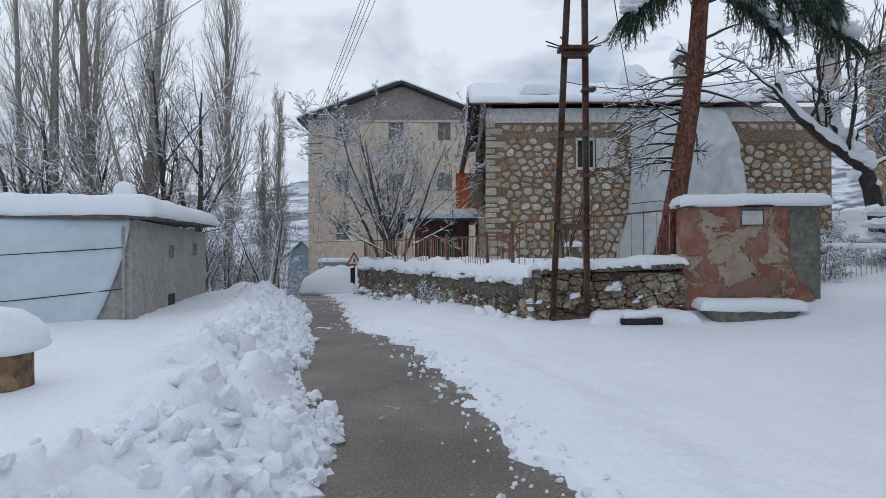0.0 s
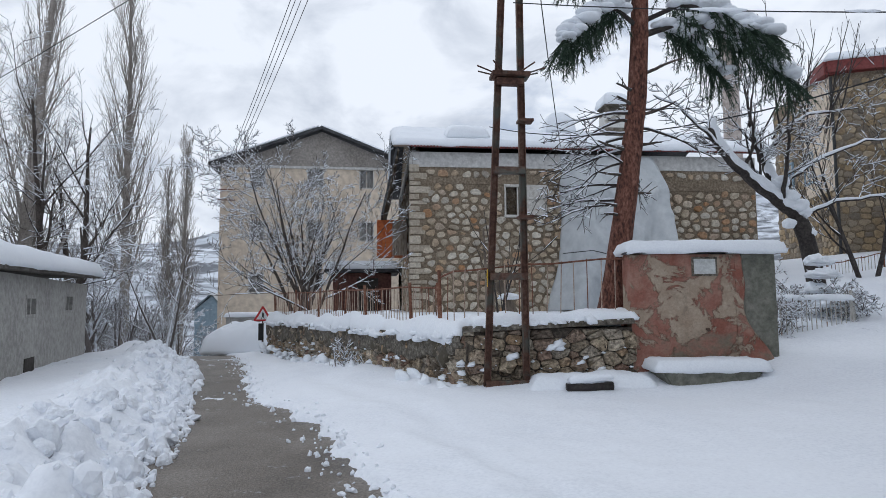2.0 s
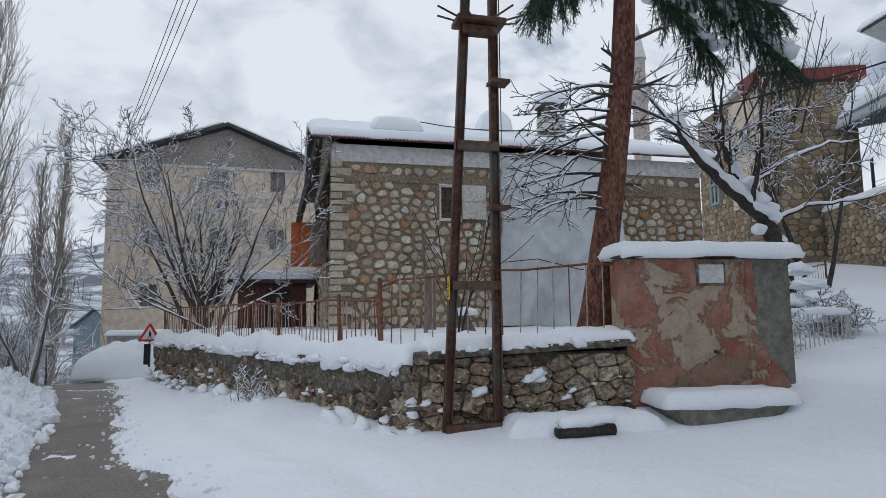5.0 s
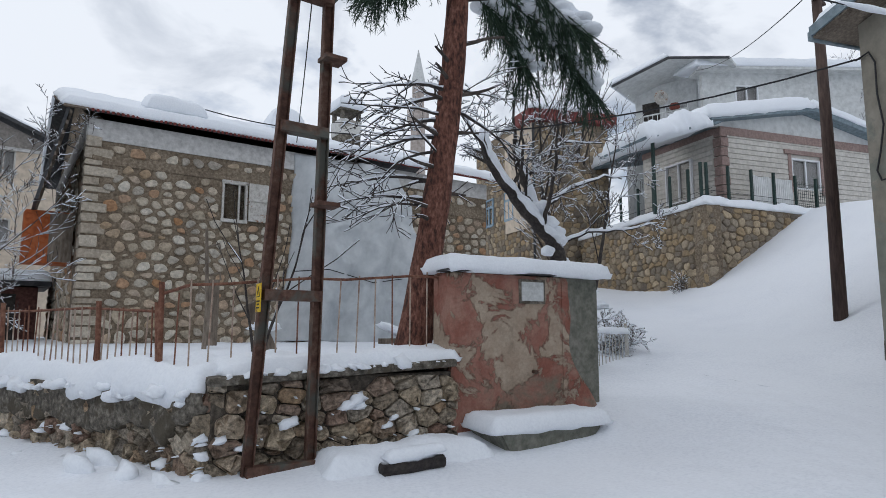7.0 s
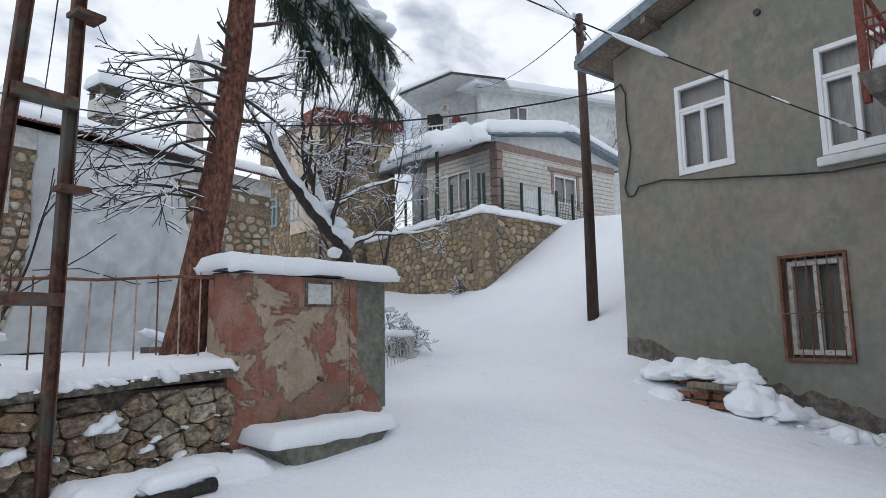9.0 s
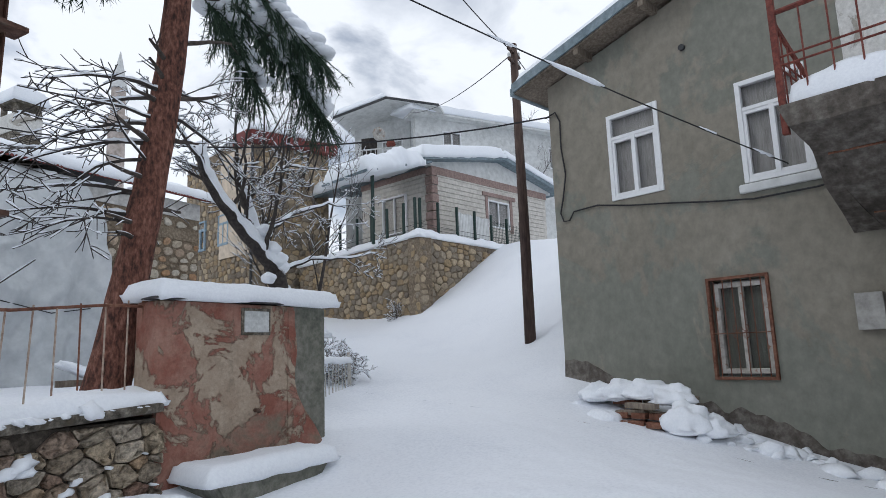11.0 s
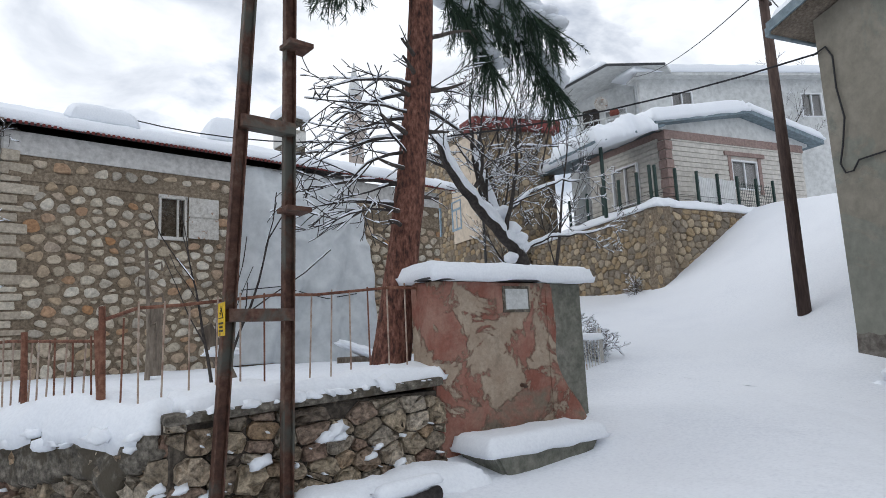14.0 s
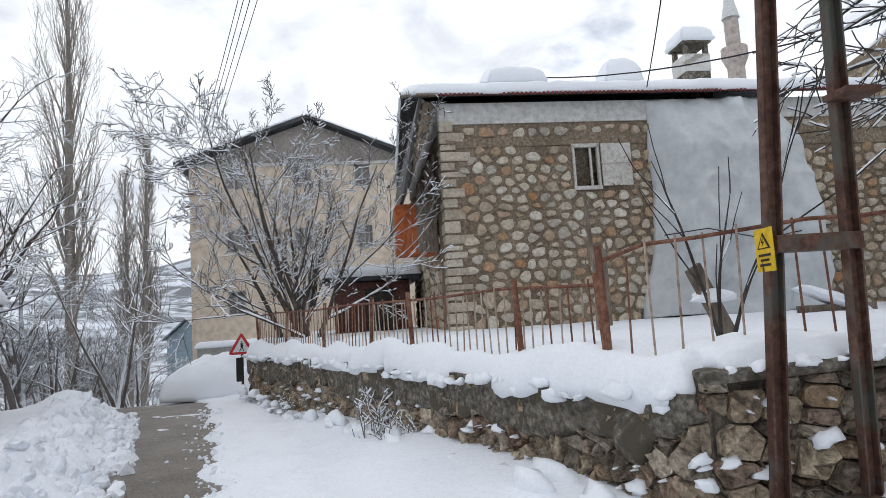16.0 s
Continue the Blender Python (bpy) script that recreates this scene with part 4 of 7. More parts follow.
bm = boxes((0.97, 1.30, -0.03, 0.02, 1.75, 1.98), bevel=0.01)
bm.transform(bf)
part("plaque", bm, PLAQUE, booth, "blank pale stone plaque")
bm = boxes((0.94, 1.33, -0.018, 0.02, 1.72, 2.01), bevel=0.006)
bm.transform(bf)
part("plaque_rim", bm, RENDER_CEMENT, booth)
bm = bmesh.new()
tube(bm, [(1.14, 0.02, 0.92), (1.14, -0.06, 0.92), (1.14, -0.075, 0.90)], 0.022, 8)
bm.transform(bf)
part("spout", bm, STEEL, booth, "short iron spout")
laid_snow("fountain_snow", 2.48, 0.66, 0.16, bf @ pose(-0.08, -0.10, 2.11), "smooth snow cap on the fountain block", 41, res=0.05, edge=0.18, droop=0.05)
trough = thing("water_trough", pose(0, 0, 0), "dark concrete water trough half buried in snow", "trough")
bm = bmesh.new()
prism(bm, [(0.35, -0.15), (1.15, -0.1), (1.52, 0.34), (0.05, 0.36)], -0.60, -0.02)
bmesh.ops.bevel(bm, geom=list(bm.edges), offset=0.03, segments=2, affect="EDGES")
bm.transform(bf @ pose(0.15, 0, 0.02))
part("basin", bm, MOSSY, trough)
laid_snow("trough_snow", 1.66, 0.68, 0.16, bf @ pose(0.12, -0.66, 0.37, 0, 0, 0), "snow filling the trough", 42, res=0.05, edge=0.14)
laid_snow("step_snow", 1.75, 0.66, 0.30, front @ pose(0.93, -0.62, 0.44), "snow drift along the foot of the wall", 43, res=0.04, edge=0.32, ragged=0.25, droop=0.12, uneven=0.9)
log = bmesh.new()
tube(log, [(2.72, 11.60, 0.37), (3.0, 11.58, 0.39), (3.36, 11.56, 0.39)], [0.07, 0.085, 0.06], 10)
tagged(obj("fallen_log", log, BARK_BARE, smooth=True), "dark fallen log poking out of the snow", "log")

# ---- lattice pylon of two steel channels ----
pylon = thing("steel_pylon", pose(0, 0, 0), "rusty twin-leg steel lattice pole by the wall", "pole")


def leg(ax, ay, bx, by, h, w=0.10):
    bm = bmesh.new()
    a, c = w / 2, w / 2 - 0.012
    shape = ((-a, -0.03), (-c, -0.03), (-c, 0.018), (c, 0.018), (c, -0.03), (a, -0.03), (a, 0.03), (-a, 0.03))
    lo, hi = [[bm.verts.new((cx + x, cy + y, z)) for x, y in shape] for cx, cy, z in ((ax, ay, 0.05), (bx, by, h))]
    for i in range(8):
        bm.faces.new((lo[i], lo[(i + 1) % 8], hi[(i + 1) % 8], hi[i]))
    bm.faces.new(lo[::-1])
    bm.faces.new(hi)
    bmesh.ops.recalc_face_normals(bm, faces=bm.faces)
    return bm


PA, PB, PH = (1.72, 12.28), (2.32, 12.26), 9.5
TOP = 15.0
part("leg", leg(*PA, 2.05, 11.50, PH), STEEL, pylon)
part("leg", leg(*PB, 2.12, 11.50, PH), STEEL, pylon)
part("mast", boxes((2.03, 2.14, 11.45, 11.55, PH - 0.02, TOP), bevel=0.01), STEEL, pylon)
part("crossarm", boxes((1.55, 2.75, 11.46, 11.54, 14.45, 14.55), bevel=0.01), STEEL, pylon)


def rung(z, d=0.09, tall=0.10):
    s = z / PH
    y = 12.27 - 0.77 * s
    return boxes((PA[0] + 0.33 * s - 0.03, PB[0] - 0.20 * s + 0.03, y - d / 2 - 0.03, y + d / 2, z - tall / 2, z + tall / 2), bevel=0.006)


for z in (0.36, 1.92, 3.46, 4.75, 6.1, 7.5, 9.0):
    part("rung", rung(z), STEEL, pylon)
part("platform", boxes((1.78, 2.34, 11.74, 12.04, 4.82, 4.88), bevel=0.01), STEEL, pylon)
for dx, dy in ((-0.5, -0.1), (-0.45, 0.12), (0.45, 0.12), (0.5, -0.1), (0.3, -0.3), (-0.3, -0.3)):
    spike = bmesh.new()
    tube(spike, [(2.06 + dx * 0.4, 11.88 + dy * 0.4, 4.86), (2.06 + dx, 11.88 + dy, 4.95)], 0.012, 5)
    part("anticlimb_spike", spike, STEEL, pylon)
for z in (2.75, 4.15):
    part("step_bracket", boxes((2.16, 2.38, 12.0 - z * 0.055, 12.2 - z * 0.055, z, z + 0.04), bevel=0.004), STEEL, pylon)
warn = thing("warning_plate", facing(1.742, 12.23, 1.765, -0.14, -0.99) @ Matrix.Diagonal((1.4, 1, 0.64, 1)), "yellow high-voltage warning plate wired to the pylon", "sign")
part("plate", boxes((0, 0.15, 0, 0.006, 0, 0.40), bevel=0.002), YELLOW, warn)
tri = bmesh.new()
prism(tri, [(0.02, 0.21), (0.13, 0.21), (0.075, 0.36)], -0.003, -0.0005)
part("triangle", tri, BLACK, warn)
tri = bmesh.new()
prism(tri, [(0.037, 0.22), (0.113, 0.22), (0.075, 0.325)], -0.006, -0.0035)
part("triangle_field", tri, YELLOW, warn)
tri = bmesh.new()
prism(tri, [(0.082, 0.31), (0.062, 0.268), (0.076, 0.268), (0.068, 0.23), (0.09, 0.276), (0.076, 0.276)], -0.009, -0.0065)
part("bolt_mark", tri, BLACK, warn)
for k, w in enumerate((0.10, 0.07, 0.09)):
    part("text_bar", boxes((0.075 - w / 2, 0.075 + w / 2, -0.003, -0.0005, 0.14 - k * 0.045, 0.163 - k * 0.045)), BLACK, warn)
laid_snow("log_snow", 0.62, 0.16, 0.07, pose(2.74, 11.5, 0.47, 0, -3, -3), "strip of snow on the fallen log", 44, res=0.03, edge=0.08)


def stuck(name, L, W, H, m, label, seed, **kw):
    return laid_snow(name, L, W, H, m, label, seed, **kw)


def window(parent, m, w, h, mat, bars="casement", depth=0.07, curtain=True):
    """A framed window set in a wall face: frame, mullion and transom, panes and what hangs behind them."""
    t = 0.07
    bm = boxes((0, t, -0.03, depth, 0, h), (w - t, w, -0.03, depth, 0, h), (t, w - t, -0.03, depth, 0, t), (t, w - t, -0.03, depth, h - t, h), bevel=0.008)
    bm.transform(m)
    frame_ = part("window_frame", bm, mat, parent)
    if bars == "casement":
        inner = [(t, w - t, -0.02, depth - 0.01, h * 0.70, h * 0.70 + 0.055), (w / 2 - 0.035, w / 2 + 0.035, -0.025, depth - 0.01, t, h * 0.70), (t, t + 0.045, -0.012, depth - 0.02, t, h * 0.70), (w - t - 0.045, w - t, -0.012, depth - 0.02, t, h * 0.70), (t, w - t, -0.010, depth - 0.025, t, t + 0.045), (t, w - t, -0.010, depth - 0.025, h * 0.70 - 0.05, h * 0.70)]
    else:
        inner = [(w / 2 - 0.03, w / 2 + 0.03, -0.015, depth - 0.01, t, h - t)]
    bm = boxes(*inner, bevel=0.005)
    bm.transform(m)
    part("mullion", bm, mat, frame_)
    bm = boxes((t, w - t, depth - 0.035, depth - 0.03, t, h - t))
    bm.transform(m)
    g = part("pane", bm, GLASS, frame_)
    g.visible_shadow = False
    bm = boxes((0.01, w - 0.01, depth + 0.02, depth + 0.03, 0.01, h - 0.01))
    bm.transform(m)
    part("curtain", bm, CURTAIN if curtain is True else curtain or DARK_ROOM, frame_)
    return frame_


def holed(L, z0, top, d, holes):
    """Wall of length L from z0 to top, with window holes (x0, x1, z0, z1), built of butted blocks."""
    xs = sorted({0, L, *(h[0] for h in holes), *(h[1] for h in holes)})
    zs = sorted({z0, top, *(h[2] for h in holes), *(h[3] for h in holes)})
    bm = bmesh.new()
    for a, b in zip(xs, xs[1:]):
        for c, e in zip(zs, zs[1:]):
            if not any(h[0] <= a + 1e-6 and h[1] >= b - 1e-6 and h[2] <= c + 1e-6 and h[3] >= e - 1e-6 for h in holes):
                box(bm, a, b, 0, d, c, e)
    bmesh.ops.remove_doubles(bm, verts=bm.verts, dist=0.0005)
    bm.verts.index_update()
    twice = {}
    for f in bm.faces:
        twice.setdefault(tuple(sorted(v.index for v in f.verts)), []).append(f)
    bmesh.ops.delete(bm, geom=[f for fs in twice.values() if len(fs) > 1 for f in fs], context="FACES_ONLY")
    return bm


# ---- grey plastered house ----
G = facing(10.65, 10.47, 0, -0.307, -0.952)
grey = thing("grey_house", pose(0, 0, 0), "two-storey grey cement-plastered house with white windows", "house")
GW = [(1.18, 2.10, 4.03, 5.50), (3.30, 4.22, 3.86, 5.36), (2.62, 3.44, 1.18, 2.54)]
bm = holed(9.0, -0.5, 6.42, 0.35, GW)
bm.transform(G)
part("wall", bm, GREY_RENDER, grey)
bm = bmesh.new()
prism(bm, [(0, 6.42), (9.0, 6.42), (9.0, 6.9), (4.6, 7.55)], 0.0, 0.35)
bm.transform(G)
part("gable", bm, GREY_RENDER, grey)
bm = boxes((0, 0.35, 0.352, 9.0, -0.5, 6.42), (8.65, 9.0, 0.352, 9.0, -0.5, 6.42))
bm.transform(G)
part("side_wall", bm, GREY_RENDER, grey)
for k, (a, b, c, d) in enumerate(GW[:2]):
    window(grey, G @ pose(a, 0.0, c), b - a, d - c, WHITE_PAINT)
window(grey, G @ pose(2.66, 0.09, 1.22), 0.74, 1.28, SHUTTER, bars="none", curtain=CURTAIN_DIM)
bm = boxes((2.60, 2.64, -0.05, 0.02, 1.14, 2.58), (3.42, 3.46, -0.05, 0.02, 1.14, 2.58), (2.64, 3.42, -0.05, 0.02, 2.54, 2.58), (2.64, 3.42, -0.05, 0.02, 1.14, 1.18), bevel=0.004)
bm.transform(G)
grille = part("window_grille", bm, RUST, grey, "rusty iron window grille")
for k in range(6):
    bm = bmesh.new()
    x = 2.64 + 0.78 * (k + 0.5) / 6
    tube(bm, [(x, -0.03, 1.17), (x, -0.03, 2.55)], 0.008, 6)
    bm.transform(G)
    part("grille_bar", bm, RUST, grille)
bm = bmesh.new()
tube(bm, [(2.63, -0.036, 1.78), (3.43, -0.036, 1.78)], 0.008, 6)
for sx in (-1, 1):
    for sz in (-1, 1):
        tube(bm, [(3.03 + sx * 0.05 * math.sin(a) + sx * 0.06, -0.038, 1.80 + sz * (0.05 + 0.045 * math.cos(a))) for a in (0.3, 1.0, 1.8, 2.6, 3.4, 4.2, 5.0)], 0.006, 5)
bm.transform(G)
part("grille_scroll", bm, RUST, grille)
bm = boxes((3.22, 4.35, -0.06, 0.02, 3.72, 3.85), bevel=0.03)
bm.transform(G)
part("window_sill", bm, PALE_RENDER, grey, "crumbling pale cement sill")
# roof with blue-grey verge
SL = 0.265
bm = bmesh.new()
prism(bm, [(-0.42, 6.33), (4.6, 6.30 + 5.22 * SL), (9.6, 6.30), (9.6, 6.40), (4.6, 6.42 + 5.22 * SL), (-0.42, 6.45)], -0.45, 9.0)
bm.transform(G)
part("roof", bm, WOOD, grey)
bm = bmesh.new()
prism(bm, [(-0.46, 6.36), (4.6, 6.33 + 5.26 * SL), (4.6, 6.50 + 5.26 * SL), (-0.46, 6.53)], -0.49, -0.455)
bm.transform(G)
part("verge_board", bm, BLUE_METAL, grey, "blue-grey metal verge board")
bm = boxes((-0.50, -0.42, -0.49, 9.0, 6.30, 6.46), bevel=0.02)
bm.transform(G)
part("gutter", bm, BLUE_METAL, grey)
for k in range(4):
    bm = boxes((0.9 + k * 1.25, 1.0 + k * 1.25, -0.44, 0.3, 6.42 + (0.9 + k * 1.25) * SL - 0.06, 6.42 + (1.0 + k * 1.25) * SL + 0.03))
    bm.transform(G)
    part("rafter_end", bm, WOOD, grey)
stuck("roof_snow", 5.3, 9.4, 0.26, G @ pose(-0.42, -0.46, 6.47, 0, -math.degrees(math.atan(SL)), 0), "snow on the grey house roof", 51, res=0.12, edge=0.2)
vent = bmesh.new()
tube(vent, [(2.6, -0.05, 6.2), (2.6, 0.02, 6.2)], 0.05, 12)
vent.transform(G)
part("vent_pipe", vent, DARK_METAL, grey)
# cable along the front
bm = bmesh.new()
cable = [(-0.06, 5.85), (0.16, 5.9), (0.25, 5.7), (0.24, 5.2), (0.30, 4.7), (0.22, 4.3), (0.14, 4.02), (0.2, 3.86), (0.32, 3.86), (0.42, 4.0), (0.9, 4.02), (1.5, 3.9), (2.2, 3.8), (2.8, 3.7), (3.4, 3.62), (4.2, 3.62), (4.8, 3.7)]
tube(bm, [(x, -0.035, z) for x, z in cable], 0.014, 6)
bm.transform(G)
part("wall_cable", bm, WIRE, grey, "black cable along the wall")
bm = boxes((4.45, 4.75, -0.12, 0.0, 1.75, 2.2), bevel=0.01)
bm.transform(G)
meter = part("meter_box", bm, HUT_RENDER, grey, "grey meter box")
# projecting neighbour wall and balcony
GB = G @ pose(0.38, 0, 0.5)
neigh = thing("balcony_house", pose(0, 0, 0), "concrete house end with a snowy balcony and red railing", "house")
bm = boxes((4.92, 9.0, -1.1, -0.01, -1.0, 2.95), bevel=0.03)
bm.transform(GB)
part("wall", bm, RENDER_CEMENT, neigh)
# slab thick at the wall, its underside sloping up to the front edge
bm = bmesh.new()
rg = random.Random(17)
rings = []
for k in range(33):
    x = 3.98 + 5.0 * k / 32
    w = 0.05 * noise.noise(Vector((x * 3, 0, 1)))
    rings.append([bm.verts.new((x + (rg.uniform(-0.03, 0.03) if k else 0.10 * i), y, z)) for i, (y, z) in enumerate(((-1.78, 3.72), (-1.78 + w * 0.3, 3.46 + w), (-1.35, 3.24 + w), (-0.9, 2.92 + w), (-0.45, 2.66 - w), (-0.02, 2.45), (-0.02, 3.72)))])
for v in rings[0][-1:]:
    v.co.x = 3.98
for a, b in zip(rings, rings[1:]):
    for k in range(7):
        bm.faces.new((a[k], a[(k + 1) % 7], b[(k + 1) % 7], b[k]))
bm.faces.new(rings[0][::-1])
bm.faces.new(rings[-1])
bmesh.ops.recalc_face_normals(bm, faces=bm.faces)
bm.transform(GB)
part("balcony_slab", bm, CONCRETE, neigh, "crumbling damp concrete balcony slab")
for k in range(4):
    bm = bmesh.new()
    y = -1.3 + 0.32 * k
    tube(bm, [(4.3 + 0.05 * k, y, 3.19 - 0.19 * k), (4.9, y, 3.18 - 0.19 * k)], 0.013, 6)
    bm.transform(GB)
    part("bare_reinforcement", bm, RUST, neigh)
bm = boxes((4.30, 8.6, -0.016, -0.004, 3.6, 5.6), bevel=0.004)
bm.transform(GB)
part("whitewashed_face", bm, FLAKING_WHITE, neigh, "flaking whitewash behind the railing")
bm = boxes((4.9, 5.5, -0.05, -0.018, 4.75, 5.5), bevel=0.006)
bm.transform(GB)
part("balcony_window", bm, BLUE_METAL, neigh)
bm = bmesh.new()
tube(bm, [(4.30, -0.06, 4.35), (4.55, -0.08, 4.5), (4.8, -0.06, 4.55), (5.1, -0.08, 4.8), (5.6, -0.06, 4.85)], 0.012, 5)
bm.transform(GB)
part("slack_cable", bm, WIRE, neigh)
for x, y in ((4.03, -1.70), (4.03, -0.45), (6.4, -1.70), (8.9, -1.7)):
    bm = boxes((x - 0.035, x + 0.035, y - 0.035, y + 0.035, 3.40 if x < 5 else 3.72, (5.6 if x < 5 else 4.92) if y < -1 else 4.3), bevel=0.006)
    bm.transform(GB)
    part("railing_post", bm, RED_RAIL, neigh)
for z, a in ((4.84, 0.030), (4.20, 0.013), (4.30, 0.013)):
    for p, q in (((4.03, -1.70), (8.9, -1.70)), ((4.03, -1.70), (4.03, -0.45))):
        bm = bmesh.new()
        tube(bm, [(*p, z - (0.1 if z > 4.5 and p[0] == q[0] else 0)), (*q, z - (0.55 if z > 4.5 and p[0] == q[0] else 0))], a, 6)
        bm.transform(GB)
        part("railing_rail", bm, RED_RAIL, neigh)
for k in range(24):
    bm = bmesh.new()
    p = (4.03 + 0.27 * (k + 1), -1.70) if k < 18 else (4.03, -1.70 + 0.2 * (k - 17))
    tube(bm, [(*p, 3.76), (*p, 4.84 if k < 18 else 4.74 - 0.072 * (k - 17))], 0.011, 5)
    bm.transform(GB)
    part("railing_bar", bm, RED_RAIL, neigh)
stuck("balcony_snow", 4.8, 1.6, 0.30, GB @ pose(4.08, -1.74, 3.72), "snow on the balcony floor", 52, res=0.05, edge=0.12, uneven=0.9, droop=0.05, ragged=0.12)
# exposed damp footing where the plaster has fallen from the foot of the wall
nu, nv = 150, 6
bm = bmesh.new()
rows_ = []
for i in range(nu + 1):
    x = 8.9 * i / nu
    p = G @ Vector((x, -0.3, 0))
    foot = float(snow_top(np.array(p.x), np.array(p.y)))
    tip = foot + 0.24 + 0.22 * noise.noise(Vector((x * 1.1, 0, 3))) + 0.10 * noise.noise(Vector((x * 5, 0, 8))) + 0.12 * max(0.0, 1 - x)
    rows_.append([bm.verts.new((x, -0.006 - 0.018 * min(1, (nv - j) / 2) + 0.01 * noise.noise(Vector((x * 6, j * 0.8, 0))), foot - 0.5 + (tip - foot + 0.5) * j / nv)) for j in range(nv + 1)])
for a, b in zip(rows_, rows_[1:]):
    for j in range(nv):
        bm.faces.new((a[j], b[j], b[j + 1], a[j + 1]))
bm.transform(G)
foot_strip = part("footing", bm, CONCRETE, grey, "damp brown footing bared under the plaster")
mod = foot_strip.modifiers.new("thickness", "SOLIDIFY")
mod.thickness = 0.02
rng = random.Random(19)
low = []
for k in range(70):
    x, y = rng.uniform(2.0, 7.5), -0.12 - abs(rng.gauss(0, 0.45))
    p = G @ Vector((x, y, 0))
    low.append((x, y, float(snow_top(np.array(p.x), np.array(p.y))) + 0.01, 0.05 + 0.16 * rng.random() ** 2))
snow_pats("foot_snow", G, low, "trodden lumps of snow along the house wall", 20)

# snowy planks stacked at the foot of the grey house
pile = thing("plank_pile", pose(0, 0, 0), "pile of old planks and bricks under snow by the house", "woodpile")
rng = random.Random(12)
PILE = G @ pose(0.30, 0, 0.0)
for k in range(9):
    bm = boxes((0, rng.uniform(0.4, 0.8), 0, 0.16, 0, 0.07), bevel=0.008)
    bm.transform(PILE @ pose(0.80 + 0.35 * (k % 3) + rng.uniform(-0.1, 0.3), -1.22 + 0.22 * (k % 4), 0.60 + 0.11 * (k // 3), 0, rng.uniform(-5, 5), rng.uniform(-14, 14)))
    part("plank", bm, WOOD if k % 3 else RUST, pile)
for k in range(10):
    bm = boxes((0, 0.22, 0, 0.11, 0, 0.08), bevel=0.008)
    bm.transform(PILE @ pose(0.8 + 0.27 * (k % 5), -1.32 + 0.1 * (k // 5), 0.58 + 0.1 * (k // 5), 0, 0, rng.uniform(-20, 20)))
    part("brick", bm, RUST, pile)
for k, (px, py, pz, rx, ry, rz) in enumerate(((0.86, -0.80, 0.92, 0.28, 0.30, 0.20), (1.20, -0.72, 0.95, 0.32, 0.34, 0.24), (1.62, -0.70, 0.97, 0.34, 0.34, 0.22), (2.02, -0.78, 0.90, 0.30, 0.30, 0.20), (1.28, -1.36, 0.60, 0.24, 0.20, 0.22), (2.30, -1.08, 0.60, 0.30, 0.28, 0.30), (2.58, -0.85, 0.52, 0.24, 0.25, 0.22), (0.60, -1.05, 0.66, 0.24, 0.22, 0.18))):
    lump_snow("pile_snow", PILE @ pose(px, py, pz), rx, ry, rz, "rounded snow on the plank pile", 50 + k, 0.34)

# ---- wooden pole on the slope ----
pole = thing("utility_pole", pose(12.6, 11.84, 1.5), "dark wooden utility pole standing in the snow", "pole")
bm = bmesh.new()
tube(bm, [(0, 0, 0), (0.03, 0.0, 3), (0.10, 0.05, 7.1)], [0.125, 0.11, 0.085], 12)
part("shaft", bm, POLE_WOOD, pole, smooth=True)
for z in (6.6, 6.85):
    bm = boxes((-0.25, 0.4, 0.0, 0.07, z, z + 0.06), bevel=0.008)
    part("crossarm", bm, POLE_WOOD, pole)
for x in (-0.22, 0.36):
    for z in (6.66, 6.91):
        bm = bmesh.new()
        tube(bm, [(x, 0.035, z), (x, 0.035, z + 0.07), (x, 0.035, z + 0.1)], [0.035, 0.04, 0.02], 8)
        part("insulator", bm, PALE_RENDER, pole)

# ---- terrace wall and the houses above ----
TA, TB, TC = (17.1, 17.2), (20.1, 24.9), (23.4, 15.9)
TTOP = 5.4
terrace = thing("terrace_wall", pose(0, 0, 0), "ochre stone terrace wall with snow along the top", "wall", kind="structure")


def run(p, q, seed, near):
    L = math.hypot(q[0] - p[0], q[1] - p[1])
    m = facing(*p, 0.8, q[0] - p[0], q[1] - p[1])
    bm = boxes((0, L, 0, 0.5, 0, TTOP - 0.8))
    bm.transform(m)
    core = part("core", bm, MORTAR, terrace)
    masonry(core, m, L, TTOP - 0.85, 0.34, 0.22, 0.016, 0.05, TERRACE_STONE, seed, singles=150, near=near, jitter=0.9)
    stuck("terrace_snow", L + 0.1, 0.75, 0.26, m @ pose(-0.05, -0.08, TTOP - 0.8), "snow along the terrace wall", seed + 3, res=0.09, edge=0.15, ragged=0.15, uneven=0.9)
    return m, L


mL, LLn = run(TB, TA, 61, (8, 3))
mR, LR = run(TA, TC, 62, (0, 3))
bm = bmesh.new()
vs = [bm.verts.new((x, y, 5.3)) for x, y in ((17.4, 17.5), (23.5, 16.2), (34, 16), (34, 34), (20.4, 25.2))]
bm.faces.new(vs)
bmesh.ops.solidify(bm, geom=bm.faces[:], thickness=0.3)
tagged(obj("terrace_ground", bm, SNOW_GROUND), "snow-covered terrace", "snow", kind="structure")
posts = [(mL, LLn * f) for f in (0.35, 0.5, 0.62, 0.74, 0.86, 0.97)] + [(mR, LR * f) for f in (0.02, 0.2, 0.36, 0.52, 0.68, 0.84, 0.99)]
rail = thing("terrace_fence", pose(0, 0, 0), "green steel posts with wire mesh on the terrace wall", "fence")
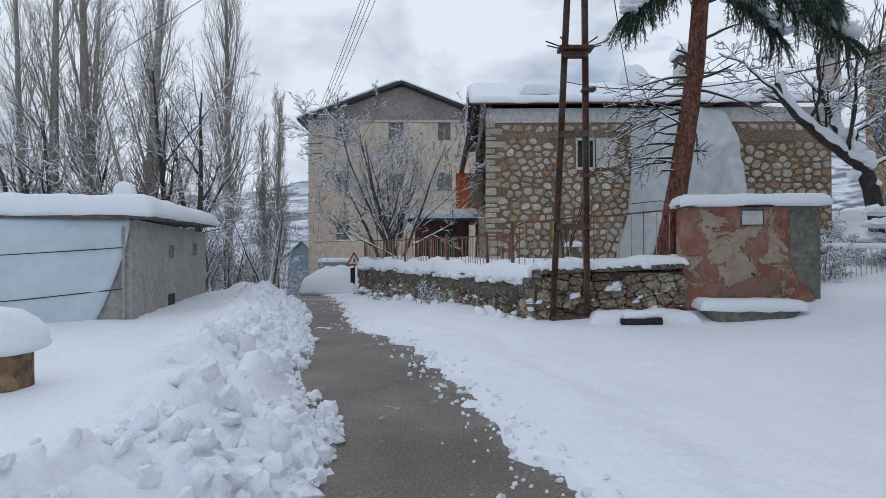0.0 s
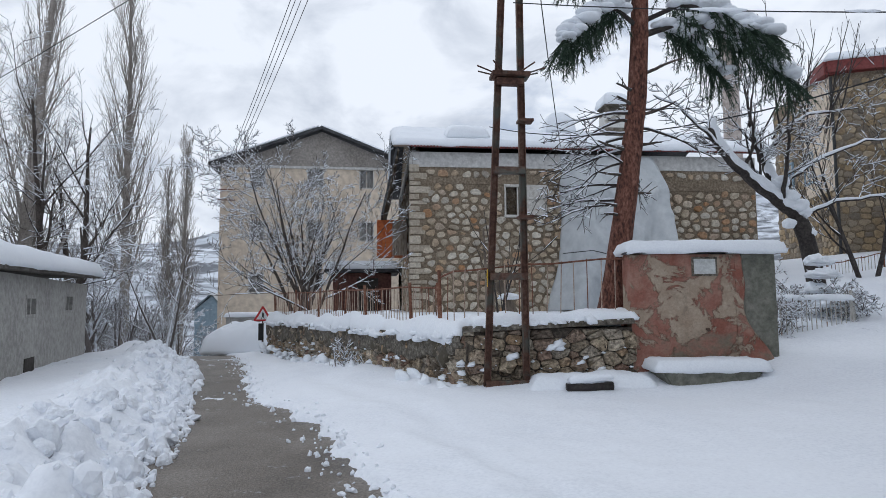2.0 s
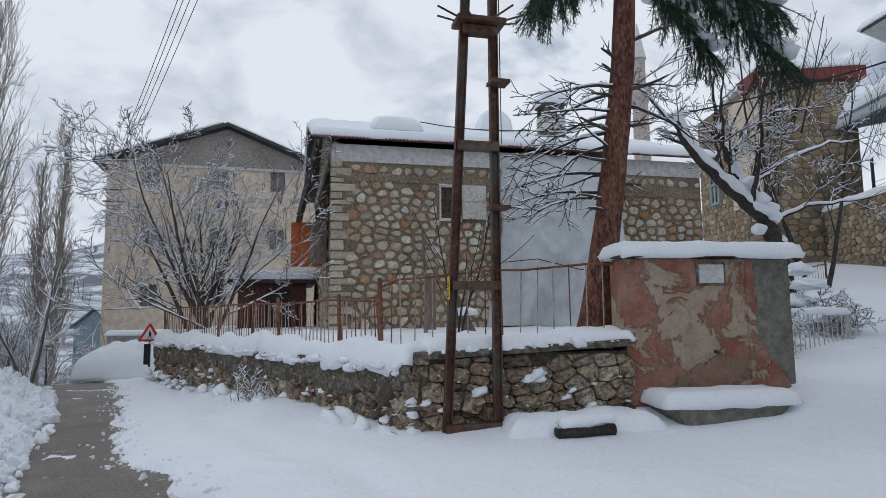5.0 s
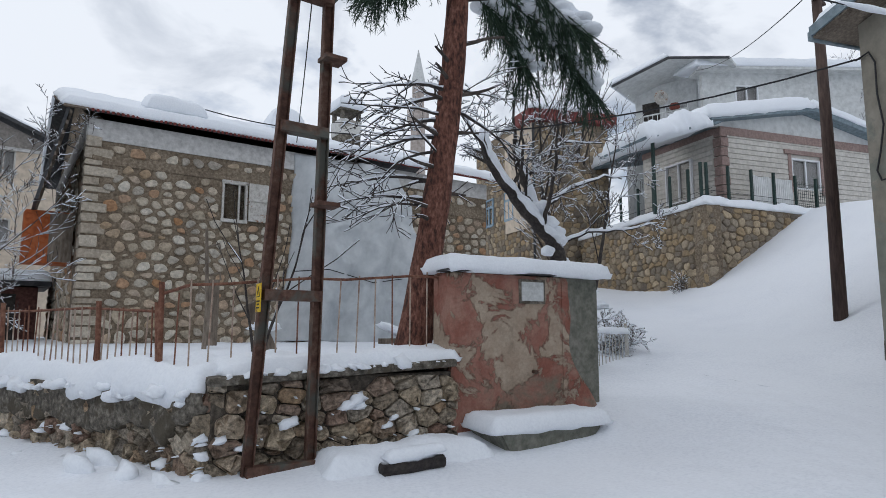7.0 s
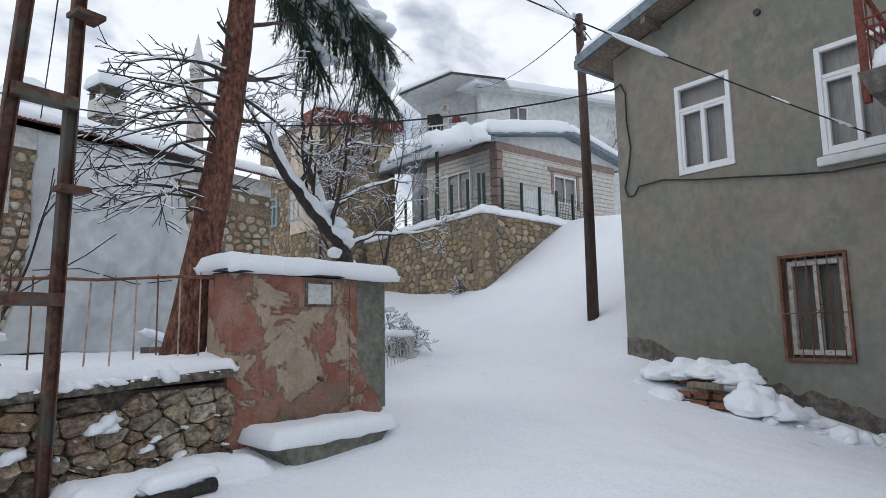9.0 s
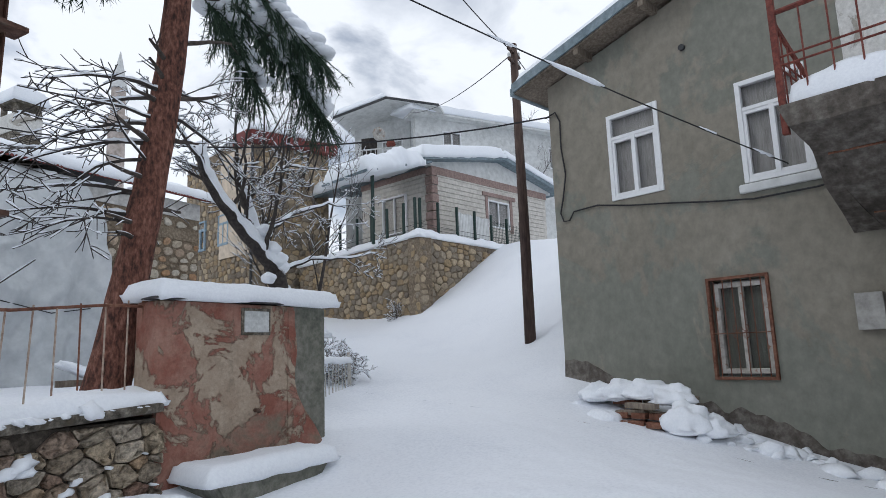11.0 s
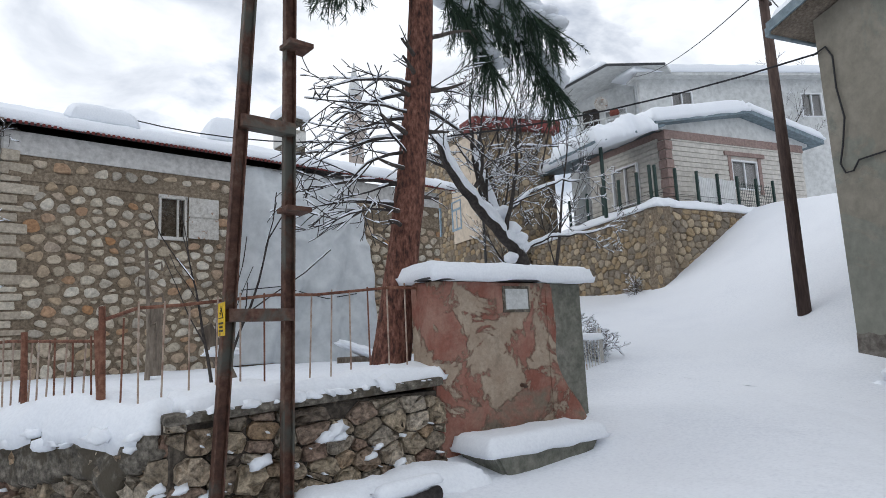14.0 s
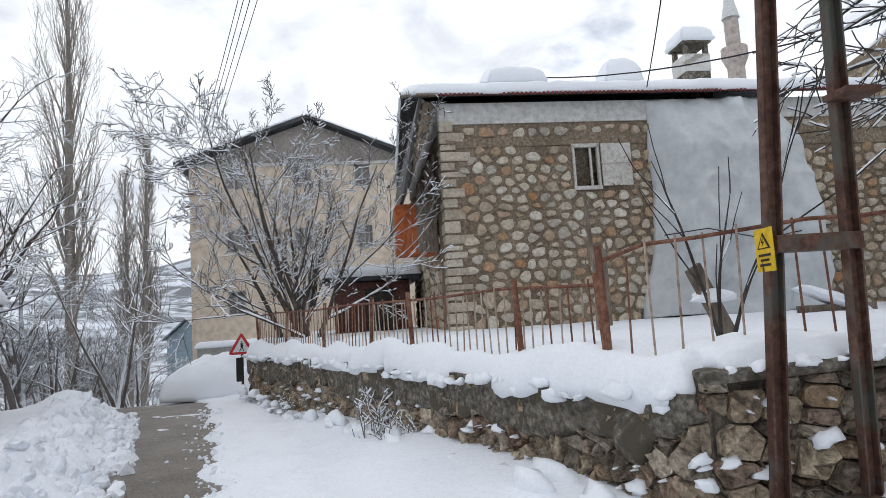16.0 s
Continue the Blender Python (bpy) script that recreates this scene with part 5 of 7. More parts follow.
for k, (m, x) in enumerate(posts):
    bm = boxes((x - 0.04, x + 0.04, 0.22, 0.30, TTOP - 0.82, TTOP + 0.55), bevel=0.008)
    bm.transform(m)
    part("post", bm, GREEN_POST, rail)
for m, a, b in ((mL, LLn * 0.35, LLn), (mR, 0, LR)):
    for z in (4.75, 4.95, 5.1):
        bm = bmesh.new()
        tube(bm, [(a, 0.26, z), (b, 0.26, z)], 0.008, 5)
        bm.transform(m)
        part("wire", bm, WIRE, rail)
net = bmesh.new()
for k in range(22):
    x = LR * 0.36 + k * 0.09
    box(net, x, x + 0.075, 0.30, 0.315, TTOP - 0.65, TTOP + 0.38 + 0.02 * math.sin(k))
net.transform(mR)
tagged(part("screen_sheet", net, PALE_RENDER, rail, "white screen sheeting on the fence"), kind="stuff")
mesh_net = bmesh.new()
for k in range(18):
    tube(mesh_net, [(LR * 0.70 + k * 0.1, 0.26, TTOP - 0.7), (LR * 0.70 + k * 0.1, 0.26, TTOP + 0.35)], 0.007, 4)
for k in range(9):
    tube(mesh_net, [(LR * 0.70, 0.26, TTOP - 0.6 + k * 0.11), (LR * 0.99, 0.26, TTOP - 0.6 + k * 0.11)], 0.007, 4)
mesh_net.transform(mR)
tagged(part("wire_netting", mesh_net, GREEN_POST, rail), kind="stuff")

sid = thing("siding_house", pose(0, 0, 0), "cream clapboard house with brown trim and deep snow on the roof", "house")
SA = (20.0, 18.3)
mS = facing(*SA, 5.52, 5.4, -1.6)
mT = facing(20.9, 22.2, 5.52, -0.9, -3.9)
SW = [(3.15, 4.55, 1.15, 2.30)]
bm = holed(7.2, -0.2, 3.12, 0.25, SW)
bm.transform(mS)
wallS = part("wall", bm, SIDING, sid)
for k in range(17):
    z = 0.0 + k * 0.185
    for a, b in ((0.26, 3.0), (4.7, 7.1)) if 1.0 < z + 0.09 < 2.35 else ((0.26, 7.1),):
        bm = boxes((a, b, -0.035, -0.002, z, z + 0.165), bevel=0.008)
        bm.transform(mS)
        part("siding_board", bm, SIDING, wallS)
bm = boxes((0, 4.0, 0, 0.25, -0.2, 3.12))
bm.transform(mT)
wallT = part("wall", bm, SIDING, sid)
for k in range(17):
    z = 0.0 + k * 0.185
    bm = boxes((0.05, 3.7, -0.035, -0.002, z, z + 0.165), bevel=0.008)
    bm.transform(mT)
    part("siding_board", bm, SIDING, wallT)
for k in range(9):
    bm = boxes((-0.05, 0.24 + 0.05 * (k % 2), -0.07, -0.003, 0.02 + k * 0.345, 0.33 + k * 0.345), bevel=0.015)
    bm.transform(mS)
    part("quoin_block", bm, TRIM_BROWN, sid)
    bm = boxes((3.76 - 0.05 * (k % 2), 4.03, -0.07, -0.003, 0.02 + k * 0.345, 0.33 + k * 0.345), bevel=0.015)
    bm.transform(mT)
    part("quoin_block", bm, TRIM_BROWN, sid)
bm = boxes((-0.05, 7.2, -0.06, -0.003, 2.84, 3.14), bevel=0.01)
bm.transform(mS)
part("frieze", bm, TRIM_BROWN, sid)
bm = boxes((0.0, 3.75, -0.06, -0.003, 2.90, 3.14), bevel=0.01)
bm.transform(mT)
part("frieze", bm, TRIM_BROWN, sid)
window(sid, mS @ pose(3.15, 0, 1.15), 1.40, 1.15, WHITE_PAINT, bars="single")
bm = boxes((2.98, 3.14, -0.06, 0, 1.0, 2.42), (4.56, 4.72, -0.06, 0, 1.0, 2.42), (2.8, 4.9, -0.10, 0, 2.42, 2.58), bevel=0.01)
bm.transform(mS)
part("window_trim", bm, TRIM_BROWN, sid)
window(sid, mT @ pose(1.35, -0.10, 0.75), 1.35, 1.55, WHITE_PAINT, bars="single", depth=0.09)
bm = bmesh.new()
prism(bm, [(-0.35, 3.14), (7.6, 3.14), (7.6, 3.3), (3.9, 4.0), (-0.35, 3.3)], 0.0, 0.2)
bm.transform(mS)
part("gable", bm, PALE_RENDER, sid)
bm = bmesh.new()
prism(bm, [(-0.75, 3.16), (3.9, 4.02), (8.0, 3.16), (8.0, 3.34), (3.9, 4.2), (-0.75, 3.34)], -0.45, 7.0)
bm.transform(mS)
part("roof", bm, BLUE_METAL, sid, "blue-grey sheet roof")
stuck("roof_snow", 4.9, 7.4, 0.5, mS @ pose(-0.85, -0.5, 3.32, 0, -10.5, 0), "deep rounded snow on the cream house roof", 65, res=0.14, edge=0.5, droop=0.1)
stuck("roof_snow", 4.3, 7.4, 0.4, mS @ pose(3.85, -0.5, 4.22, 0, 11.5, 0), "deep rounded snow on the cream house roof", 66, res=0.14, edge=0.4)
# porch roof sagging with snow
porch = thing("porch_roof", pose(0, 0, 0), "sagging porch roof sheet loaded with snow", "roof")
bm = boxes((-3.1, 0.1, -0.4, 2.2, 0, 0.08), bevel=0.01)
bm.transform(mS @ pose(-0.6, -0.2, 3.0, 0, -16, 0))
part("sheet", bm, BLUE_METAL, porch)
for x in (-2.7,):
    bm = boxes((x, x + 0.09, 0.2, 0.29, -0.1, 2.4))
    bm.transform(mS)
    part("post", bm, GREEN_POST, porch)
stuck("porch_snow", 2.7, 2.5, 0.50, mS @ pose(-3.5, -0.6, 2.24, 0, -16, 0), "snow on the porch roof", 67, res=0.06, edge=0.35, uneven=1.3, ragged=0.3, droop=0.12)

top = thing("balcony_villa", pose(0, 0, 0), "pale two-storey house with a covered balcony and snowy roof", "house")
mU = facing(27.0, 23.15, 8.4, 7.0, -4.7)
mV = facing(25.9, 26.9, 8.4, 1.1, -3.75)
UW = [(1.6, 2.75, 3.75, 5.0), (8.6, 9.8, 3.6, 4.9)]
bm = holed(11.0, -2, 5.6, 0.3, UW)
bm.transform(mU)
part("wall", bm, PALE_RENDER, top)
for a, b, c, d in UW:
    window(top, mU @ pose(a, 0, c), b - a, d - c, WHITE_PAINT, bars="single", depth=0.1)
bm = boxes((0, 3.2, 1.5, 1.8, -2, 6.1), (0, 0.3, 0.0, 1.498, -2, 3.0), (0, 3.2, -0.2, 1.498, 2.7, 3.0))
bm.transform(mV)
part("balcony_bay", bm, PALE_RENDER, top)
window(top, mV @ pose(1.6, 1.44, 3.2), 1.2, 1.7, WHITE_PAINT, depth=0.05)
bm = boxes((0.4, 1.3, 1.44, 1.5, 3.05, 5.2))
bm.transform(mV)
part("balcony_door", bm, DARK_ROOM, top)
for k in range(14):
    bm = bmesh.new()
    tube(bm, [(0.05 + k * 0.24, -0.15, 3.0), (0.05 + k * 0.24, -0.15, 3.95)], 0.018, 5)
    bm.transform(mV)
    part("railing_bar", bm, PALE_RENDER, top)
bm = boxes((0.0, 3.25, -0.18, -0.12, 3.93, 3.99))
bm.transform(mV)
part("railing_rail", bm, PALE_RENDER, top)
bm = bmesh.new()
prism(bm, [(-0.3, 6.0), (2.6, 6.75), (5.4, 6.0), (5.4, 6.14), (2.6, 6.9), (-0.3, 6.14)], -0.8, 11.5)
bm.transform(mV @ pose(0.0, 0, -0.35))
part("roof", bm, PALE_RENDER, top)
bm = bmesh.new()
prism(bm, [(-0.34, 5.98), (2.6, 6.74), (5.4, 6.0), (5.4, 6.10), (2.6, 6.86), (-0.34, 6.10)], -0.86, -0.802)
bm.transform(mV @ pose(0.0, 0, -0.35))
part("verge_board", bm, DARK_METAL, top)
bm = boxes((-0.3, 11.4, -0.6, 0.8, 5.6, 5.75), bevel=0.02)
bm.transform(mU)
part("eave", bm, PALE_RENDER, top)
stuck("roof_snow", 12.2, 3.6, 0.4, mU @ pose(-0.6, -0.65, 5.75, 12), "snow on the pale house roof", 68, res=0.2, edge=0.3)
stuck("roof_snow", 3.2, 10, 0.35, mV @ pose(-0.5, -0.85, 5.78, 0, -14, 0), "snow on the pale house roof", 69, res=0.2, edge=0.3)
bm = bmesh.new()
tube(bm, [(2.6, -0.15, 3.99), (2.6, -0.15, 4.12), (2.6, -0.15, 4.3)], [0.2, 0.26, 0.2], 10)
bm.transform(mV)
tagged(obj("red_bundle", bm, RED_RAIL), "red bundle on the balcony rail", "bundle")
dish = bmesh.new()
bmesh.ops.create_cone(dish, segments=20, radius1=0.38, radius2=0.06, depth=0.12, cap_ends=False)
dish.transform(mV @ pose(2.05, -0.35, 4.7, -60, 20, 0))
ob = obj("satellite_dish", dish, SHUTTER, smooth=True)
tagged(ob, "white satellite dish with snow on the balcony", "satellite dish")
mod = ob.modifiers.new("thickness", "SOLIDIFY")
mod.thickness = 0.02

red = thing("red_eave_house", pose(0, 0, 0), "stone and cream plaster house with a dark red eave", "house")
mQ = facing(18.6, 26.2, 2.0, 3.4, -1.4)
mP = facing(20.0, 32.0, 2.0, -1.4, -5.8)
bm = boxes((0, 3.6, 0, 0.4, 0, 9.0))
bm.transform(mQ)
rq = part("wall", bm, MORTAR, red)
masonry(rq, mQ, 3.6, 8.6, 0.36, 0.25, 0.018, 0.04, TERRACE_STONE, 71, singles=60, near=(1.5, 6))
bm = boxes((0, 6.0, 0, 0.4, 0, 9.0))
bm.transform(mP)
rp = part("wall", bm, MORTAR, red, "rubble stone wall")
masonry(rp, mP, 6.0, 8.6, 0.36, 0.25, 0.018, 0.04, TERRACE_STONE, 73, singles=0)
bm = boxes((3.4, 6.02, -0.085, -0.055, 4.0, 8.68), bevel=0.01)
bm.transform(mP)
part("plaster_patch", bm, CREAM, red, "cream plaster left on the wall")
bm = boxes((-0.2, 3.9, -0.35, 0.3, 8.75, 9.25), bevel=0.02)
bm.transform(mQ)
part("eave", bm, RED_METAL, red, "dark red eave boards")
bm = boxes((4.9, 6.2, -0.35, 0.3, 8.7, 9.25), bevel=0.02)
bm.transform(mP)
part("eave", bm, RED_METAL, red)
window(red, mP @ pose(3.3, -0.08, 4.6), 0.9, 1.4, BLUE_WALL)
window(red, mP @ pose(1.2, -0.08, 4.6), 0.9, 1.4, BLUE_WALL)
pipe = bmesh.new()
tube(pipe, [(-0.05, -0.12, 0.0), (-0.05, -0.12, 8.6)], 0.06, 8)
pipe.transform(mQ)
part("drainpipe", pipe, DARK_METAL, red)
stuck("roof_snow", 4.3, 6.5, 0.35, mQ @ pose(-0.3, -0.45, 9.26), "snow on the red-eaved house", 72, res=0.2, edge=0.3)

# ---- far minaret ----
mina = thing("minaret", pose(43.6, 74.2, 14), "slender stone minaret far off with a pointed cap", "minaret")
bm = bmesh.new()
tube(bm, [(0, 0, 0), (0, 0, 14.0)], [1.1, 0.95], 12)
part("shaft", bm, MINARET_STONE, mina)
bm = bmesh.new()
tube(bm, [(0, 0, 14.0), (0, 0, 15.2), (0, 0, 16.4)], [0.95, 1.45, 1.45], 12)
part("gallery", bm, MINARET_STONE, mina)
bm = bmesh.new()
tube(bm, [(0, 0, 16.4), (0, 0, 20.0)], 0.8, 12)
part("turret", bm, MINARET_STONE, mina)
bm = bmesh.new()
tube(bm, [(0, 0, 20.0), (0, 0, 24.8)], [1.0, 0.05], 12)
part("spire", bm, PALE_RENDER, mina)

# ---- hut with the tarpaulin front ----
hut = thing("plastered_hut", pose(0, 0, 0), "small grey plastered hut with snow on a thin roof", "hut")
mH = facing(-6.05, 13.45, 0.0, -2.15, 8.8)
HLn = 9.05
HWn = [(2.95, 3.75, 1.30, 1.76), (6.4, 7.25, 1.36, 1.84)]
mF = facing(-10.6, 11.9, 0.0, 4.55, 1.5)
bm = holed(HLn, -0.3, 2.14, 0.25, HWn)
bm.transform(mH)
part("wall", bm, HUT_RENDER, hut)
for a, b, c, d in HWn:
    window(hut, mH @ pose(a, 0.02, c), b - a, d - c, HUT_RENDER, bars="single", depth=0.12, curtain=False)
bm = boxes((0, 4.75, 0.0, 0.25, -0.3, 2.12))
bm.transform(mF)
part("front_wall", bm, HUT_RENDER, hut)
bm = bmesh.new()
prism(bm, [(-0.3, 2.14), (HLn + 0.3, 2.34), (HLn + 0.3, 2.44), (-0.3, 2.24)], -0.30, 6.5)
bm.transform(mH)
part("roof", bm, CONCRETE, hut, "thin dark concrete roof slab")
bm = boxes((3.0, 3.7, -0.02, 0.0, 0.0, 0.5), bevel=0.005)
bm.transform(mH)
part("low_opening", bm, DARK_ROOM, hut)
pipe = bmesh.new()
tube(pipe, [(4.6, -0.05, 0.2), (4.6, -0.05, 2.0)], 0.035, 8)
pipe.transform(mF)
part("drainpipe", pipe, HUT_RENDER, hut)
stuck("hut_snow", HLn + 0.7, 6.8, 0.36, mH @ pose(-0.35, -0.38, 2.25, 0, -1.2, 0), "deep snow on the hut roof", 81, res=0.12, edge=0.3, droop=0.06)
stack = thing("hut_chimney", mH @ pose(5.6, 1.6, 2.35), "small yellowish chimney with a tall snow cap", "chimney")
part("shaft", boxes((-0.17, 0.17, -0.17, 0.17, 0, 0.62), (-0.2, 0.2, -0.2, 0.2, 0.62, 0.68), bevel=0.02), LOG_END, stack)
stuck("chimney_snow", 0.52, 0.52, 0.42, mH @ pose(5.34, 1.34, 3.03), "snow cap on the hut chimney", 82, res=0.05, edge=0.25)
cloth = bmesh.new()
nu, nv = 50, 30
gr = []
for j in range(nv + 1):
    v = j / nv
    r_ = []
    for i in range(nu + 1):
        u = i / nu
        xr = 4.72 - 0.62 * v ** 1.5
        x = -0.3 + (xr + 0.3) * u
        z = 2.16 - 0.02 * u - 2.0 * v
        sag = 0.05 * math.sin(u * 9 + v * 2) * v + 0.03 * math.sin(u * 31 + v * 5) * v + 0.10 * v
        r_.append(cloth.verts.new((x, -0.04 - sag, z)))
    gr.append(r_)
for j in range(nv):
    for i in range(nu):
        cloth.faces.new((gr[j][i], gr[j + 1][i], gr[j + 1][i + 1], gr[j][i + 1]))
cloth.transform(mF)
hcover = thing("hut_tarpaulin", pose(0, 0, 0), "pale blue tarpaulin hung over the hut front", "tarpaulin")
sp = part("cloth", cloth, TARP_BLUE, hcover, smooth=True)
mod = sp.modifiers.new("thickness", "SOLIDIFY")
mod.thickness = 0.012
for z0, z1 in ((1.36, 1.60), (0.45, 0.82)):
    bm = bmesh.new()
    tube(bm, [(-0.3 + 4.9 * k / 12, -0.15 - 0.05 * math.sin(k), z0 + (z1 - z0) * k / 12 - 0.04 * math.sin(k * math.pi / 12)) for k in range(13)], 0.010, 5)
    bm.transform(mF)
    part("rope", bm, WIRE, hcover)

# ---- stump with its cushion of snow ----
stump = thing("log_stump", pose(-4.12, 7.2, 0.08), "short upright log with ochre bark in the snow", "stump")
bm = bmesh.new()
tube(bm, [(0, 0, 0), (0, 0, 0.3), (0.01, 0, 0.58)], [0.27, 0.26, 0.25], 18)
part("trunk", bm, LOG_END, stump, smooth=True)
lump_snow("stump_snow", pose(-4.14, 7.2, 0.68), 0.42, 0.42, 0.33, "round cushion of snow on the log", 83, 0.12)

# ---- apartment block, shed and road sign down the lane ----
apt = thing("apartment_block", pose(0, 0, 0), "cream three-storey apartment block with a low gable", "apartment building")
AX0, AX1, AY, AZ = -8.85, 2.2, 40.0, 9.6
cols = ((1.65, 2.55), (4.9, 5.9), (7.95, 8.85))
AW = [(a, b, z, z + 1.2) for a, b in cols for z in (4.2, 7.2, 11.0 - 0.65)]
mA = facing(AX0, AY, -2.0, 1, 0.03)
bm = holed(AX1 - AX0, 0, AZ + 2.0, 0.4, AW)
bm.transform(mA)
part("wall", bm, CREAM, apt)
for a, b, c, d in AW:
    window(apt, mA @ pose(a, 0.02, c), b - a, d - c, SHUTTER, bars="single", depth=0.12)
bm = boxes((0, 0.4, 0.402, 12, 0, AZ + 2.0), (AX1 - AX0 - 0.4, AX1 - AX0, 0.402, 12, 0, AZ + 2.0))
bm.transform(mA)
part("side_wall", bm, CREAM, apt)
W2 = (AX1 - AX0)
bm = bmesh.new()
prism(bm, [(0, AZ + 2.0), (W2, AZ + 2.0), (W2 / 2 + 0.25, AZ + 4.15)], 0.0, 0.3)
bm.transform(mA)
part("gable", bm, GABLE, apt, "grey-brown boarded gable")
bm = boxes((-0.05, W2 + 0.05, -0.08, -0.002, AZ + 1.90, AZ + 2.05), bevel=0.01)
bm.transform(mA)
part("cornice", bm, WHITE_BAND, apt)
bm = bmesh.new()
prism(bm, [(-0.6, AZ + 1.92), (W2 / 2 + 0.25, AZ + 4.20), (W2 + 0.6, AZ + 1.92), (W2 + 0.6, AZ + 2.08), (W2 / 2 + 0.25, AZ + 4.38), (-0.6, AZ + 2.08)], -0.5, 12.5)
bm.transform(mA)
part("roof", bm, DARK_METAL, apt, "dark sheet roof with a snow edge")
stuck("roof_snow", 6.6, 13, 0.16, mA @ pose(-0.62, -0.5, AZ + 2.10, 0, -20.2, 0), "snow on the apartment roof", 84, res=0.25, edge=0.15)
stuck("roof_snow", 6.3, 13, 0.16, mA @ pose(W2 / 2 + 0.2, -0.5, AZ + 4.4, 0, 21.5, 0), "snow on the apartment roof", 85, res=0.25, edge=0.15)
for z in (9.5, 10.1):
    bm = boxes((-0.1, 0.9, -0.35, -0.27, z, z + 0.06))
    bm.transform(mA)
    part("wire_bracket", bm, RUST, apt)
annex = thing("red_annex", pose(0, 0, 0), "low dark red outbuilding with snow on its roof", "outbuilding")
part("wall", boxes((-1.5, 0.7, 27.0, 30.0, 0.5, 2.7), bevel=0.02), ANNEX_RED, annex)
part("door", boxes((-0.6, 0.2, 26.96, 26.99, 1.0, 2.5)), DARK_ROOM, annex)
part("roof", boxes((-1.8, 1.0, 26.7, 30.2, 2.72, 2.85), bevel=0.02), DARK_METAL, annex)
stuck("annex_snow", 2.9, 3.4, 0.3, pose(-1.85, 26.7, 2.86), "snow on the outbuilding roof", 86, res=0.15, edge=0.25)

shed = thing("blue_shed", pose(0, 0, 0), "blue-grey gabled shed with snow on the roof", "shed")
bm = bmesh.new()
prism(bm, [(-11.2, -3.2), (-9.25, -3.2), (-9.25, 1.0), (-10.2, 2.1), (-11.2, 1.25)], 44, 47.5)
part("wall", bm, BLUE_WALL, shed)
bm = bmesh.new()
prism(bm, [(-11.4, 1.12), (-10.2, 2.16), (-9.05, 0.86), (-9.05, 0.95), (-10.2, 2.27), (-11.4, 1.22)], 43.8, 47.7)
part("roof", bm, BLUE_METAL, shed)
stuck("shed_snow", 1.75, 3.9, 0.16, pose(-10.22, 43.8, 2.28, 0, 48.5, 0), "snow on the shed roof", 87, res=0.12, edge=0.12)
blockw = thing("roadside_block", pose(0, 0, 0), "low grey concrete wall end with snow", "wall")
part("block", boxes((-5.95, -3.6, 29.5, 29.9, -1.0, 1.05), bevel=0.03), HUT_RENDER, blockw)
stuck("block_snow", 2.5, 0.6, 0.18, pose(-6.03, 29.4, 1.05), "snow on the low wall", 88, res=0.08, edge=0.15)
stuck("snow_mound", 2.5, 2.8, 1.0, pose(-5.9, 25.6, -0.15), "ploughed heap of snow at the bend", 89, res=0.08, edge=1.1, uneven=0.6)

sign = thing("road_sign", pose(-3.42, 23.4, 0), "triangular red and white pedestrian crossing sign on a short post", "road sign")
bm = bmesh.new()
tube(bm, [(0, 0.03, 0), (0, 0.03, 1.35)], 0.03, 8)
part("post", bm, STEEL, sign)
bm = bmesh.new()
prism(bm, [(-0.30, 1.02), (0.30, 1.02), (0, 1.52)], -0.012, 0.0)
bmesh.ops.bevel(bm, geom=[e for e in bm.edges if abs(e.verts[0].co.y - e.verts[1].co.y) > 0.005], offset=0.03, segments=3, affect="EDGES")
part("border", bm, SIGN_RED, sign, "red border")
bm = bmesh.new()
prism(bm, [(-0.195, 1.075), (0.195, 1.075), (0, 1.405)], -0.016, -0.0125)
part("face", bm, SIGN_WHITE, sign, "white face")
bm = boxes((-0.02, 0.03, -0.02, -0.0165, 1.16, 1.27), (-0.012, 0.018, -0.02, -0.0165, 1.285, 1.315))
tube(bm, [(0.0, -0.018, 1.17), (-0.05, -0.018, 1.09)], 0.009, 5)
tube(bm, [(0.01, -0.018, 1.17), (0.05, -0.018, 1.09)], 0.009, 5)
tube(bm, [(0.0, -0.018, 1.25), (0.05, -0.018, 1.2)], 0.007, 5)
part("figure_mark", bm, BLACK, sign)
bm = boxes((-0.13, 0.02, -0.03, 0.1, 0.42, 0.95), bevel=0.02)
part("dark_plate", bm, BLACK, sign)

# ---- fences round the yard ----


